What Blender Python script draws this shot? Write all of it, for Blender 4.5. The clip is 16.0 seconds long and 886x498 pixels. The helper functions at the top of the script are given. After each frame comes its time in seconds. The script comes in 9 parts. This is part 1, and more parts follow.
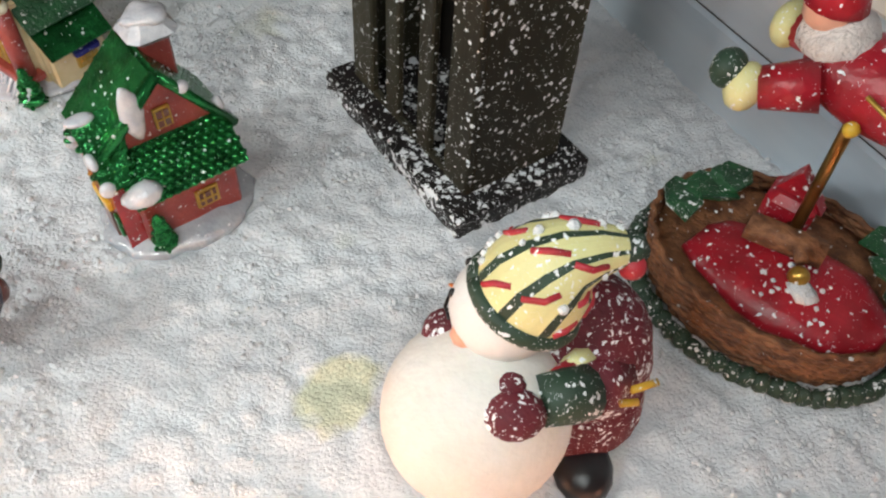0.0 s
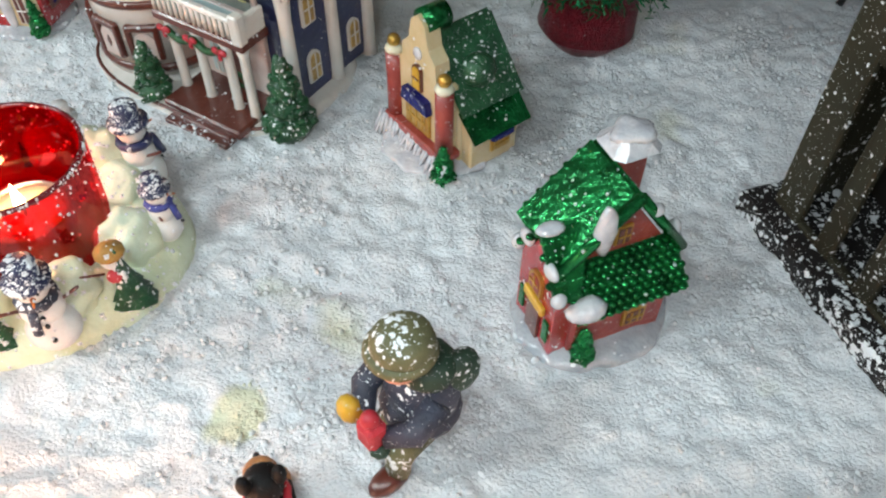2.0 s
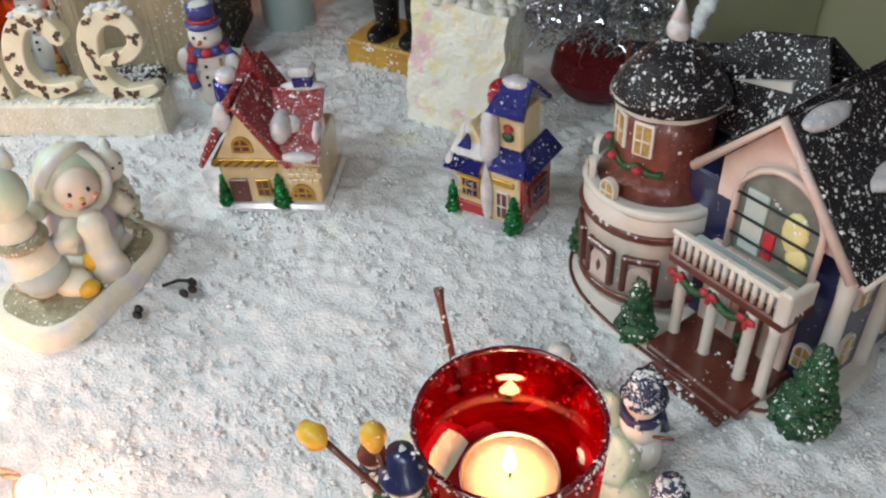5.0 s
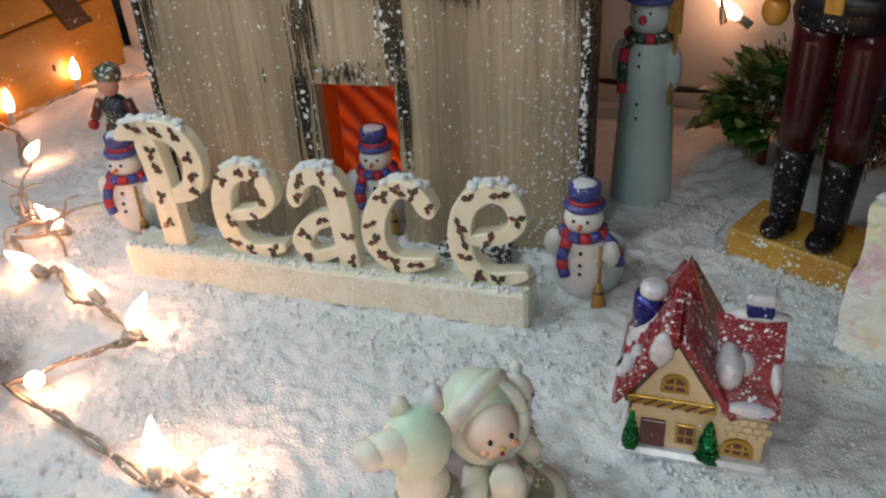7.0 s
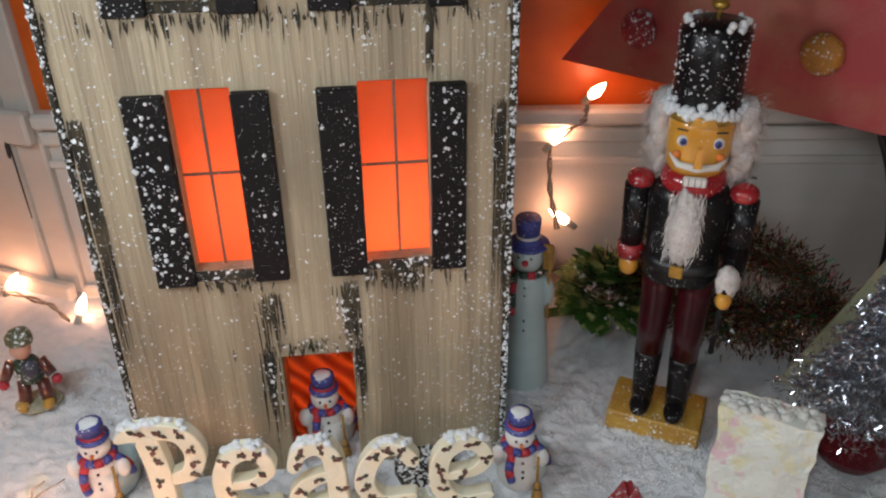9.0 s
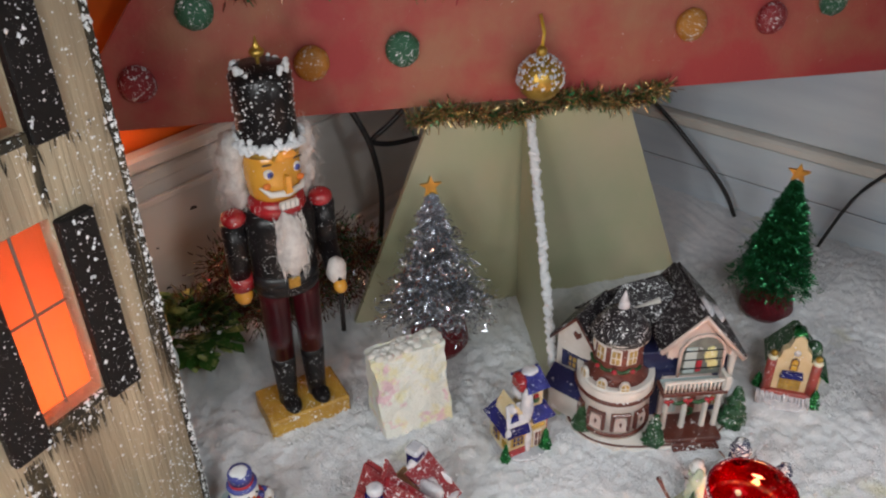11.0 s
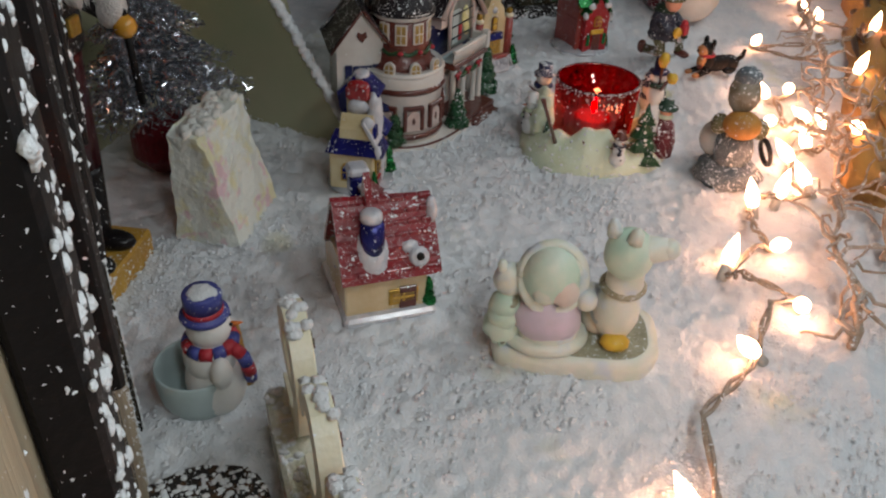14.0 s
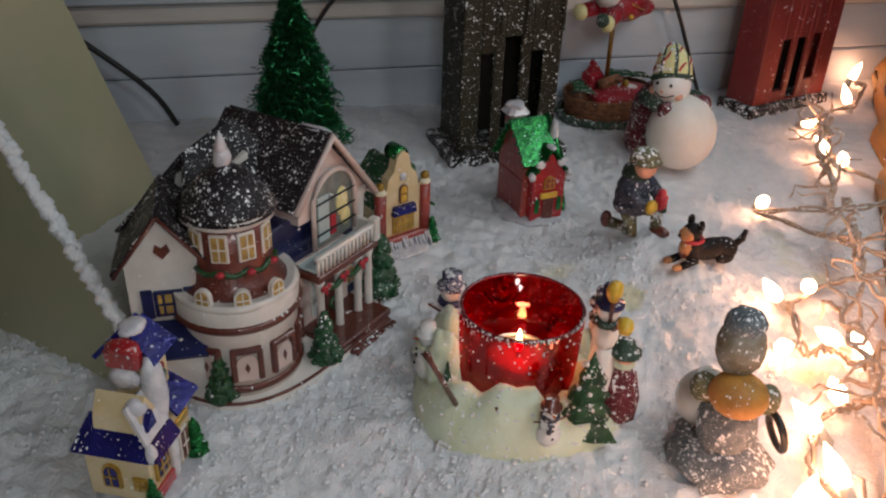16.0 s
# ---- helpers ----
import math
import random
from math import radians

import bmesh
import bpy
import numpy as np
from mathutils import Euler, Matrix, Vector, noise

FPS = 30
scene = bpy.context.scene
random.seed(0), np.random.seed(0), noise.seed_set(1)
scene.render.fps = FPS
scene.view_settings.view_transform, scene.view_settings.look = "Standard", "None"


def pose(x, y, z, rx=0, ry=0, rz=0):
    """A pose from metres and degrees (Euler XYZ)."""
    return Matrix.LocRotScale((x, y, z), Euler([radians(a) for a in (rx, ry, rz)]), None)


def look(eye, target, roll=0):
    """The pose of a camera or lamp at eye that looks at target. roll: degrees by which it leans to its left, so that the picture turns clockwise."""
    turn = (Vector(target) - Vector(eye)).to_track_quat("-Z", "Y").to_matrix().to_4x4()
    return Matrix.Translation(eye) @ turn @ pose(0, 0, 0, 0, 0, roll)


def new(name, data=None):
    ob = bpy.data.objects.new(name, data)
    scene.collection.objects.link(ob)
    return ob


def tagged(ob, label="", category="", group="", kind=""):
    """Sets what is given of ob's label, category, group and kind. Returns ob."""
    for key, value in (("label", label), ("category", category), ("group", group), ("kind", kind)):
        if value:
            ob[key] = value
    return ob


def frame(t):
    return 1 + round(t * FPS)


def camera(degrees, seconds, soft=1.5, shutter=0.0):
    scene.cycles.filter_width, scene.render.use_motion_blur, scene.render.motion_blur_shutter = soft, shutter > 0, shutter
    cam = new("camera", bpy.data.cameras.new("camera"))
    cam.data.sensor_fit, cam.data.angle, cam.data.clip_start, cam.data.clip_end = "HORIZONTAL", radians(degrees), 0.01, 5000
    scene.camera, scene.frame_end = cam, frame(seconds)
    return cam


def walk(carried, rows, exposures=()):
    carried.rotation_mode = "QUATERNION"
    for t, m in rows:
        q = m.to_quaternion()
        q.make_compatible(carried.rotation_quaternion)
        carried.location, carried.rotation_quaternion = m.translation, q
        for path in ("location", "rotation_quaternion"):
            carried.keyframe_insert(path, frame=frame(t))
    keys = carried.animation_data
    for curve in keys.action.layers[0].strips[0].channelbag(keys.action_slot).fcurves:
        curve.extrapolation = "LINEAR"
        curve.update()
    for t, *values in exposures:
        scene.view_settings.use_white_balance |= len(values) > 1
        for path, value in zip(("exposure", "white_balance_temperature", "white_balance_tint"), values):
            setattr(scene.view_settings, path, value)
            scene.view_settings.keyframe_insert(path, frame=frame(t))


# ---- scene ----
# ---------- camera ----------
PATH = [
    (0, (0.4009, -0.0738, 0.2762), (0.5071, 1.1535, -1.2994), 4.57),
    (0.5, (0.3732, -0.0685, 0.2788), (0.3888, 1.1836, -1.2806), 3.62),
    (1, (0.3490, -0.0618, 0.2809), (0.2840, 1.2078, -1.2632), 2.80),
    (1.5, (0.3218, -0.0560, 0.2809), (0.1544, 1.2197, -1.2503), 2.08),
    (2, (0.2913, -0.0491, 0.2790), (-0.0145, 1.2188, -1.2372), 0.47),
    (2.5, (0.2712, -0.0436, 0.2799), (-0.1617, 1.2109, -1.2164), -1.15),
    (3, (0.2561, -0.0399, 0.2807), (-0.2933, 1.1928, -1.1953), -2.50),
    (3.5, (0.2324, -0.0299, 0.2807), (-0.4327, 1.1910, -1.1570), -3.52),
    (3.7, (0.2198, -0.0251, 0.2806), (-0.4838, 1.1937, -1.1405), -3.55),
    (5.8, (0.1063, -0.0092, 0.2812), (-1.0254, 1.1447, -0.8968), -4.41),
    (6, (0.0857, -0.0111, 0.2824), (-1.0820, 1.1267, -0.8760), -4.43),
    (6.5, (0.0325, -0.0149, 0.2805), (-1.2387, 1.0654, -0.8227), -4.58),
    (7, (-0.0170, -0.0174, 0.2829), (-1.3618, 1.0461, -0.7470), -4.66),
    (7.5, (-0.0579, -0.0313, 0.3013), (-1.3839, 1.1005, -0.6788), -3.82),
    (8, (-0.0881, -0.0579, 0.3365), (-1.3213, 1.1950, -0.6172), -2.90),
    (8.5, (-0.1023, -0.0966, 0.4099), (-1.1979, 1.2664, -0.5607), -2.58),
    (9, (-0.1055, -0.1278, 0.4825), (-0.9648, 1.3769, -0.5162), -1.76),
    (9.5, (-0.1398, -0.1500, 0.5278), (-0.7034, 1.4607, -0.5153), -2.81),
    (10, (-0.1753, -0.1595, 0.5568), (-0.2907, 1.5088, -0.5402), -1.49),
    (10.2, (-0.1869, -0.1797, 0.5639), (-0.1677, 1.5003, -0.5211), -1.64),
    (12.3, (-0.5314, -0.0052, 0.5179), (0.7990, 0.9009, -0.6692), 1.09),
    (12.5, (-0.5473, 0.0226, 0.4793), (0.8269, 0.8613, -0.7074), 0.69),
    (13, (-0.5633, 0.0747, 0.3964), (0.9047, 0.7106, -0.8039), -0.20),
    (13.5, (-0.5706, 0.1174, 0.3448), (1.0081, 0.5233, -0.8141), 1.55),
    (14, (-0.5683, 0.1357, 0.3101), (1.0519, 0.4507, -0.8194), 2.89),
    (14.5, (-0.5322, 0.1244, 0.3103), (1.1110, 0.4539, -0.7811), 3.25),
    (15, (-0.4840, 0.1130, 0.3310), (1.1683, 0.5019, -0.7266), 2.11),
    (15.5, (-0.4005, 0.1055, 0.3160), (1.2592, 0.5141, -0.7224), 1.34),
    (16, (-0.3046, 0.0998, 0.2990), (1.3940, 0.4850, -0.6840), 2.02),
]
cam = camera(57.0, 16.0, soft=2.2)
EXPOSURES = [(0, 0.84, 7450, 21), (1, 0.78, 7300, 23), (1.5, 0.80, 7250, 22), (2, 0.80, 6850, 15), (2.5, 0.68, 6650, 13), (3.5, 0.58, 6850, 15), (6, 0.18, 7150, 20), (7, -0.14, 6900, 17),
             (8, 0.0, 6750, 17), (9.5, 0.24, 7150, 26), (10, 0.44, 7150, 25), (12.5, 0.0, 7850, 29), (13.5, -0.40, 7250, 23), (14.3, -0.56, 7150, 22), (15, -0.69, 7450, 28), (15.5, -0.42, 7150, 24), (16, -0.40, 7200, 25)]
walk(cam, [(t, look(eye, target, roll)) for t, eye, target, roll in PATH], EXPOSURES)

# ---------- light ----------
world = bpy.data.worlds.new("world")
scene.world = world
world.use_nodes = True
world.node_tree.nodes["Background"].inputs[0].default_value = (0.45, 0.6, 0.75, 1)
world.node_tree.nodes["Background"].inputs[1].default_value = 0.01


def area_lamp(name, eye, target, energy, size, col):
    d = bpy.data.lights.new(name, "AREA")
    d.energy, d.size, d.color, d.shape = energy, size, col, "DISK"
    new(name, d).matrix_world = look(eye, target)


def point_lamp(name, at, energy, col, radius=0.004):
    d = bpy.data.lights.new(name, "POINT")
    d.energy, d.color, d.shadow_soft_size = energy, col, radius
    new(name, d).matrix_world = Matrix.Translation(at)


# unseen soft fill lamp added over the table, and fixed lamps along the lens's way, which
# stand in for the small white torch that is carried with it
area_lamp("unseen_fill_lamp", (0.25, -0.55, 1.35), (0.1, 0.25, 0), 0.38, 0.5, (0.78, 0.95, 1.0))
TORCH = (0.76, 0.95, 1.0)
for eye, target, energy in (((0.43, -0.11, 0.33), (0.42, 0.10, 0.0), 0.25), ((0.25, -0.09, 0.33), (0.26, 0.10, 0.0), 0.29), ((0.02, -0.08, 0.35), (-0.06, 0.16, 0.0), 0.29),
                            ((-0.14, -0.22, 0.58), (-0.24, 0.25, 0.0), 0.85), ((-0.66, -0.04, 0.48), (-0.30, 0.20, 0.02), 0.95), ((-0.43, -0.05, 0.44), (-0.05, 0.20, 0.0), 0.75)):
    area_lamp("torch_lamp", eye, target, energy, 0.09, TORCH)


# ---------- materials ----------
def mat(name, col, rough=0.55, metal=0.0, col2=None, scale=40.0, bump=0.15, bump_scale=300.0, flecks=0.0, fleck_size=260.0,
        stretch=(1, 1, 1), trans=0.0, glow=None, glow_power=0.0, sharp=False, coat=0.0, sss=0.0, ramp=(0.35, 0.65), tint=None):
    """A painted, glazed or natural surface: two tones mixed by noise, fine relief, and white snow flecks."""
    m = bpy.data.materials.new(name)
    m.use_nodes = True
    nt = m.node_tree
    b = nt.nodes["Principled BSDF"]

    def add(kind, **kw):
        nd = nt.nodes.new(kind)
        for k, v in kw.items():
            nd.inputs[k].default_value = v
        return nd

    tc = add("ShaderNodeTexCoord")
    mp = add("ShaderNodeMapping", Scale=stretch)
    nt.links.new(tc.outputs["Object"], mp.inputs["Vector"])
    nz = add("ShaderNodeTexNoise", Scale=scale, Detail=6.0, Roughness=0.6)
    nt.links.new(mp.outputs[0], nz.inputs["Vector"])
    rp = add("ShaderNodeValToRGB")
    rp.color_ramp.elements[0].position, rp.color_ramp.elements[1].position = ramp
    c2 = col2 or tuple(c * 0.72 for c in col)
    rp.color_ramp.elements[0].color, rp.color_ramp.elements[1].color = (*col, 1), (*c2, 1)
    nt.links.new(nz.outputs["Fac"], rp.inputs["Fac"])
    out = rp.outputs["Color"]
    rough_out = None
    if tint:
        tn = add("ShaderNodeTexNoise", Scale=tint[1], Detail=3.0)
        nt.links.new(tc.outputs["Object"], tn.inputs["Vector"])
        tm = add("ShaderNodeMapRange")
        tm.inputs["From Min"].default_value, tm.inputs["From Max"].default_value = tint[2], tint[3]
        nt.links.new(tn.outputs["Fac"], tm.inputs["Value"])
        tx = add("ShaderNodeMix")
        tx.data_type = "RGBA"
        nt.links.new(tm.outputs[0], tx.inputs["Factor"])
        nt.links.new(out, tx.inputs["A"])
        tx.inputs["B"].default_value = (*tint[0], 1)
        out = tx.outputs["Result"]
    if flecks > 0:
        wn = add("ShaderNodeTexNoise", Scale=fleck_size * 1.1, Detail=2.0)
        nt.links.new(tc.outputs["Object"], wn.inputs["Vector"])
        off = add("ShaderNodeVectorMath")
        off.operation = "MULTIPLY_ADD"
        nt.links.new(wn.outputs["Color"], off.inputs[0])
        off.inputs[1].default_value = (1.5 / fleck_size,) * 3
        nt.links.new(tc.outputs["Object"], off.inputs[2])
        vo = add("ShaderNodeTexVoronoi", Scale=fleck_size, Randomness=1.0)
        nt.links.new(off.outputs[0], vo.inputs["Vector"])
        big = add("ShaderNodeTexNoise", Scale=fleck_size * 0.22, Detail=3.0)
        nt.links.new(tc.outputs["Object"], big.inputs["Vector"])
        sep = add("ShaderNodeSeparateColor")
        nt.links.new(vo.outputs["Color"], sep.inputs[0])
        size = add("ShaderNodeMath")
        size.operation = "MULTIPLY"
        nt.links.new(sep.outputs[0], size.inputs[0])
        patchy = add("ShaderNodeMapRange")
        patchy.inputs["From Min"].default_value, patchy.inputs["From Max"].default_value = 0.32, 0.68
        patchy.inputs["To Min"].default_value, patchy.inputs["To Max"].default_value = 0.12, 0.95
        nt.links.new(big.outputs["Fac"], patchy.inputs["Value"])
        nt.links.new(patchy.outputs[0], size.inputs[1])
        lim = add("ShaderNodeMath")
        lim.operation = "MULTIPLY"
        nt.links.new(size.outputs[0], lim.inputs[0])
        lim.inputs[1].default_value = flecks * 2.0
        less = add("ShaderNodeMath")
        less.operation = "LESS_THAN"
        nt.links.new(vo.outputs["Distance"], less.inputs[0])
        nt.links.new(lim.outputs[0], less.inputs[1])
        v2 = add("ShaderNodeTexVoronoi", Scale=fleck_size * 2.4, Randomness=1.0)
        nt.links.new(off.outputs[0], v2.inputs["Vector"])
        s2 = add("ShaderNodeSeparateColor")
        nt.links.new(v2.outputs["Color"], s2.inputs[0])
        l2 = add("ShaderNodeMath")
        l2.operation = "MULTIPLY"
        nt.links.new(s2.outputs[1], l2.inputs[0])
        l2.inputs[1].default_value = flecks * 0.75
        less2 = add("ShaderNodeMath")
        less2.operation = "LESS_THAN"
        nt.links.new(v2.outputs["Distance"], less2.inputs[0])
        nt.links.new(l2.outputs[0], less2.inputs[1])
        both = add("ShaderNodeMath")
        both.operation = "MAXIMUM"
        nt.links.new(less.outputs[0], both.inputs[0])
        nt.links.new(less2.outputs[0], both.inputs[1])
        less = both
        mx = add("ShaderNodeMix")
        mx.data_type = "RGBA"
        nt.links.new(less.outputs[0], mx.inputs["Factor"])
        nt.links.new(out, mx.inputs["A"])
        mx.inputs["B"].default_value = (0.82, 0.84, 0.86, 1)
        out = mx.outputs["Result"]
        rr = add("ShaderNodeMapRange")
        nt.links.new(less.outputs[0], rr.inputs["Value"])
        rr.inputs["To Min"].default_value, rr.inputs["To Max"].default_value = rough, 0.9
        rough_out = rr.outputs[0]
    nt.links.new(out, b.inputs["Base Color"])
    b.inputs["Roughness"].default_value, b.inputs["Metallic"].default_value = rough, metal
    if rough_out:
        nt.links.new(rough_out, b.inputs["Roughness"])
    b.inputs["Transmission Weight"].default_value = trans
    b.inputs["Coat Weight"].default_value = coat
    b.inputs["Coat Roughness"].default_value = 0.12
    if sss:
        b.inputs["Subsurface Weight"].default_value = sss
        b.inputs["Subsurface Radius"].default_value = (0.004, 0.003, 0.002)
    if glow:
        b.inputs["Emission Color"].default_value = (*glow, 1)
        b.inputs["Emission Strength"].default_value = glow_power
    if bump > 0:
        bn = add("ShaderNodeTexNoise", Scale=bump_scale, Detail=4.0)
        nt.links.new(mp.outputs[0], bn.inputs["Vector"])
        bp = add("ShaderNodeBump", Strength=bump, Distance=0.002)
        nt.links.new(bn.outputs["Fac"], bp.inputs["Height"])
        nt.links.new(bp.outputs[0], b.inputs["Normal"])
    return m


SNOW = mat("snow", (0.82, 0.83, 0.85), 0.85, col2=(0.72, 0.75, 0.78), scale=90, bump=0.75, bump_scale=620, tint=((0.74, 0.73, 0.55), 11.0, 0.63, 0.74))


def stain(m, spots, col):
    """Pale yellow-green stains with a ragged edge in the snow, at (x, y, half width, half length, turn)."""
    nt = m.node_tree
    b = nt.nodes["Principled BSDF"]
    out = b.inputs["Base Color"].links[0].from_socket
    tc, nz = nt.nodes.new("ShaderNodeTexCoord"), nt.nodes.new("ShaderNodeTexNoise")
    nz.inputs["Scale"].default_value, nz.inputs["Detail"].default_value = 90.0, 4.0
    nt.links.new(tc.outputs["Object"], nz.inputs["Vector"])
    for x, y, w, l, turn in spots:
        mp = nt.nodes.new("ShaderNodeMapping")
        mp.vector_type = "TEXTURE"
        mp.inputs["Location"].default_value, mp.inputs["Rotation"].default_value, mp.inputs["Scale"].default_value = (x, y, 0), (0, 0, math.radians(turn)), (w, l, 1)
        ln, add, lim, mx = nt.nodes.new("ShaderNodeVectorMath"), nt.nodes.new("ShaderNodeMath"), nt.nodes.new("ShaderNodeMapRange"), nt.nodes.new("ShaderNodeMix")
        ln.operation, add.operation, mx.data_type = "LENGTH", "ADD", "RGBA"
        nt.links.new(tc.outputs["Object"], mp.inputs["Vector"])
        nt.links.new(mp.outputs[0], ln.inputs[0])
        nt.links.new(ln.outputs["Value"], add.inputs[0])
        nt.links.new(nz.outputs["Fac"], add.inputs[1])
        lim.inputs["From Min"].default_value, lim.inputs["From Max"].default_value = 1.6, 1.25
        lim.inputs["To Min"].default_value, lim.inputs["To Max"].default_value = 0.0, 0.75
        nt.links.new(add.outputs[0], lim.inputs["Value"])
        nt.links.new(lim.outputs[0], mx.inputs["Factor"])
        nt.links.new(out, mx.inputs["A"])
        mx.inputs["B"].default_value = (*col, 1)
        out = mx.outputs["Result"]
    nt.links.new(out, b.inputs["Base Color"])


stain(SNOW, ((0.379, 0.0735, 0.014, 0.020, -35), (0.180, 0.082, 0.012, 0.015, 20)), (0.66, 0.66, 0.42))
CLUMP = mat("snow_clump", (0.86, 0.87, 0.88), 0.9, col2=(0.76, 0.78, 0.8), scale=90, bump=0.8, bump_scale=900)
GLASSICE = mat("grey_glass_ice", (0.50, 0.52, 0.55), 0.12, col2=(0.36, 0.38, 0.42), scale=120, bump=0.8, bump_scale=170, coat=0.8)
WHITE = mat("white_glaze", (0.72, 0.69, 0.65), 0.28, col2=(0.62, 0.58, 0.53), scale=50, bump=0.12, coat=0.4)
ICE = mat("pearl_white", (0.70, 0.69, 0.71), 0.22, col2=(0.50, 0.51, 0.56), scale=110, bump=0.6, flecks=0.12, fleck_size=480, bump_scale=220, coat=0.6)
CREAM = mat("cream_glaze", (0.72, 0.60, 0.38), 0.25, col2=(0.62, 0.48, 0.26), scale=60, bump=0.15, coat=0.6)
FROSTBASE = mat("frosted_base", (0.76, 0.77, 0.68), 0.22, col2=(0.66, 0.66, 0.52), scale=70, bump=0.8, coat=0.4, bump_scale=420, flecks=0.3, fleck_size=460)
IVORY = mat("ivory_paint", (0.80, 0.77, 0.62), 0.4, col2=(0.74, 0.69, 0.50), scale=60, bump=0.2, flecks=0.15)
RED = mat("red_glaze", (0.42, 0.02, 0.025), 0.25, col2=(0.3, 0.012, 0.015), scale=80, bump=0.2, coat=0.6, flecks=0.22, fleck_size=330)
BRICK = mat("brick_red", (0.36, 0.06, 0.045), 0.4, col2=(0.26, 0.035, 0.03), scale=90, bump=0.4, coat=0.2, flecks=0.16, fleck_size=420)
BROWN = mat("brown_glaze", (0.14, 0.035, 0.022), 0.3, col2=(0.09, 0.02, 0.014), scale=70, bump=0.2, coat=0.4, flecks=0.1, fleck_size=420)
GREEN = mat("green_foil", (0.008, 0.26, 0.07), 0.2, metal=0.75, col2=(0.004, 0.09, 0.025), scale=120, bump=0.35, bump_scale=260, flecks=0.08, fleck_size=520)
PINE = mat("pine_green", (0.012, 0.10, 0.035), 0.4, col2=(0.006, 0.045, 0.018), scale=160, bump=0.5, bump_scale=500, flecks=0.28, fleck_size=460)
NAVY = mat("navy_glaze", (0.018, 0.026, 0.10), 0.3, col2=(0.012, 0.016, 0.06), scale=80, bump=0.15, coat=0.5, flecks=0.1, fleck_size=420)
HATNAVY = mat("frosted_navy", (0.02, 0.026, 0.09), 0.5, col2=(0.012, 0.016, 0.05), scale=90, bump=0.5, flecks=0.6, fleck_size=520)
BLUE = mat("blue_foil", (0.02, 0.025, 0.22), 0.22, metal=0.4, col2=(0.01, 0.012, 0.1), scale=90, bump=0.2, flecks=0.2, fleck_size=420)
SLATE = mat("dark_roof", (0.022, 0.018, 0.022), 0.4, col2=(0.012, 0.01, 0.012), scale=120, bump=0.4, flecks=0.33, fleck_size=520)
GOLD = mat("gold_paint", (0.62, 0.38, 0.08), 0.3, metal=0.7, col2=(0.42, 0.24, 0.05), scale=120, bump=0.3)
AMBER = mat("amber_window", (0.55, 0.36, 0.1), 0.3, col2=(0.3, 0.17, 0.05), scale=260, bump=0.4)
YELLOW = mat("yellow_paint", (0.72, 0.45, 0.05), 0.4, col2=(0.6, 0.33, 0.03), scale=70, flecks=0.2)
PLATE = mat("snowy_black_plate", (0.02, 0.016, 0.015), 0.5, col2=(0.012, 0.01, 0.01), scale=80, bump=0.4, flecks=0.50, fleck_size=300)
PUMPKIN = mat("dull_orange", (0.55, 0.25, 0.05), 0.6, col2=(0.40, 0.17, 0.04), scale=90, bump=0.5, bump_scale=260, flecks=0.18, fleck_size=420)
FROST = mat("frosted_grey", (0.08, 0.105, 0.12), 0.7, col2=(0.20, 0.22, 0.23), scale=110, bump=0.7, bump_scale=420, flecks=0.42, fleck_size=360)
BARK = mat("golden_bark", (0.55, 0.29, 0.07), 0.7, col2=(0.22, 0.10, 0.03), scale=45, bump=0.9, bump_scale=160, stretch=(0.12, 1, 1), flecks=0.1, fleck_size=260)
BLACK = mat("black_wood", (0.010, 0.008, 0.008), 0.62, col2=(0.006, 0.005, 0.005), scale=80, bump=0.25, flecks=0.17, fleck_size=400)
DARK = mat("olive_wood", (0.040, 0.036, 0.022), 0.55, col2=(0.020, 0.017, 0.010), scale=30, bump=0.4, bump_scale=160, stretch=(1, 1, 0.15), flecks=0.26, fleck_size=360)
# flat black that stands in for the shade inside openings
SHADEBLACK = mat("painted_shade_black", (0.012, 0.01, 0.008), 0.7, bump=0.1)
TANWOOD = mat("weathered_tan_wood", (0.48, 0.39, 0.265), 0.7, col2=(0.27, 0.205, 0.135), scale=34, bump=0.9, bump_scale=240, stretch=(1, 1, 0.05), flecks=0.16, fleck_size=260, tint=((0.24, 0.19, 0.13), 9.0, 0.50, 0.80))
SCORCH = mat("dark_stain", (0.03, 0.026, 0.02), 0.7, col2=(0.12, 0.09, 0.05), scale=120, bump=0.4, stretch=(1, 1, 0.2), flecks=0.36, fleck_size=260, ramp=(0.45, 0.75))
MULLION = mat("grey_bar", (0.16, 0.14, 0.12), 0.6, flecks=0.1)
PEEL = mat("peeling_white_board", (0.74, 0.72, 0.68), 0.6, col2=(0.62, 0.58, 0.52), scale=9, bump=0.3, bump_scale=90, stretch=(0.35, 1, 1))
BLUEWHITE = mat("pale_blue_board", (0.62, 0.68, 0.72), 0.6, col2=(0.46, 0.53, 0.60), scale=14, bump=0.3, bump_scale=70, stretch=(0.15, 0.15, 1))
CRACK = mat("dark_joint", (0.05, 0.045, 0.04), 0.8)
ORANGEWALL = mat("orange_wall", (0.80, 0.16, 0.02), 0.35, col2=(0.7, 0.11, 0.015), scale=12, bump=0.05)
CRATE = mat("varnished_pine", (0.62, 0.30, 0.04), 0.4, col2=(0.38, 0.15, 0.02), scale=18, bump=0.3, bump_scale=90, stretch=(0.2, 1, 1), flecks=0.14, fleck_size=200)
CRATEDARK = mat("dark_brown_wood", (0.10, 0.04, 0.015), 0.5, col2=(0.04, 0.02, 0.01), scale=40, bump=0.3, flecks=0.2, fleck_size=220)
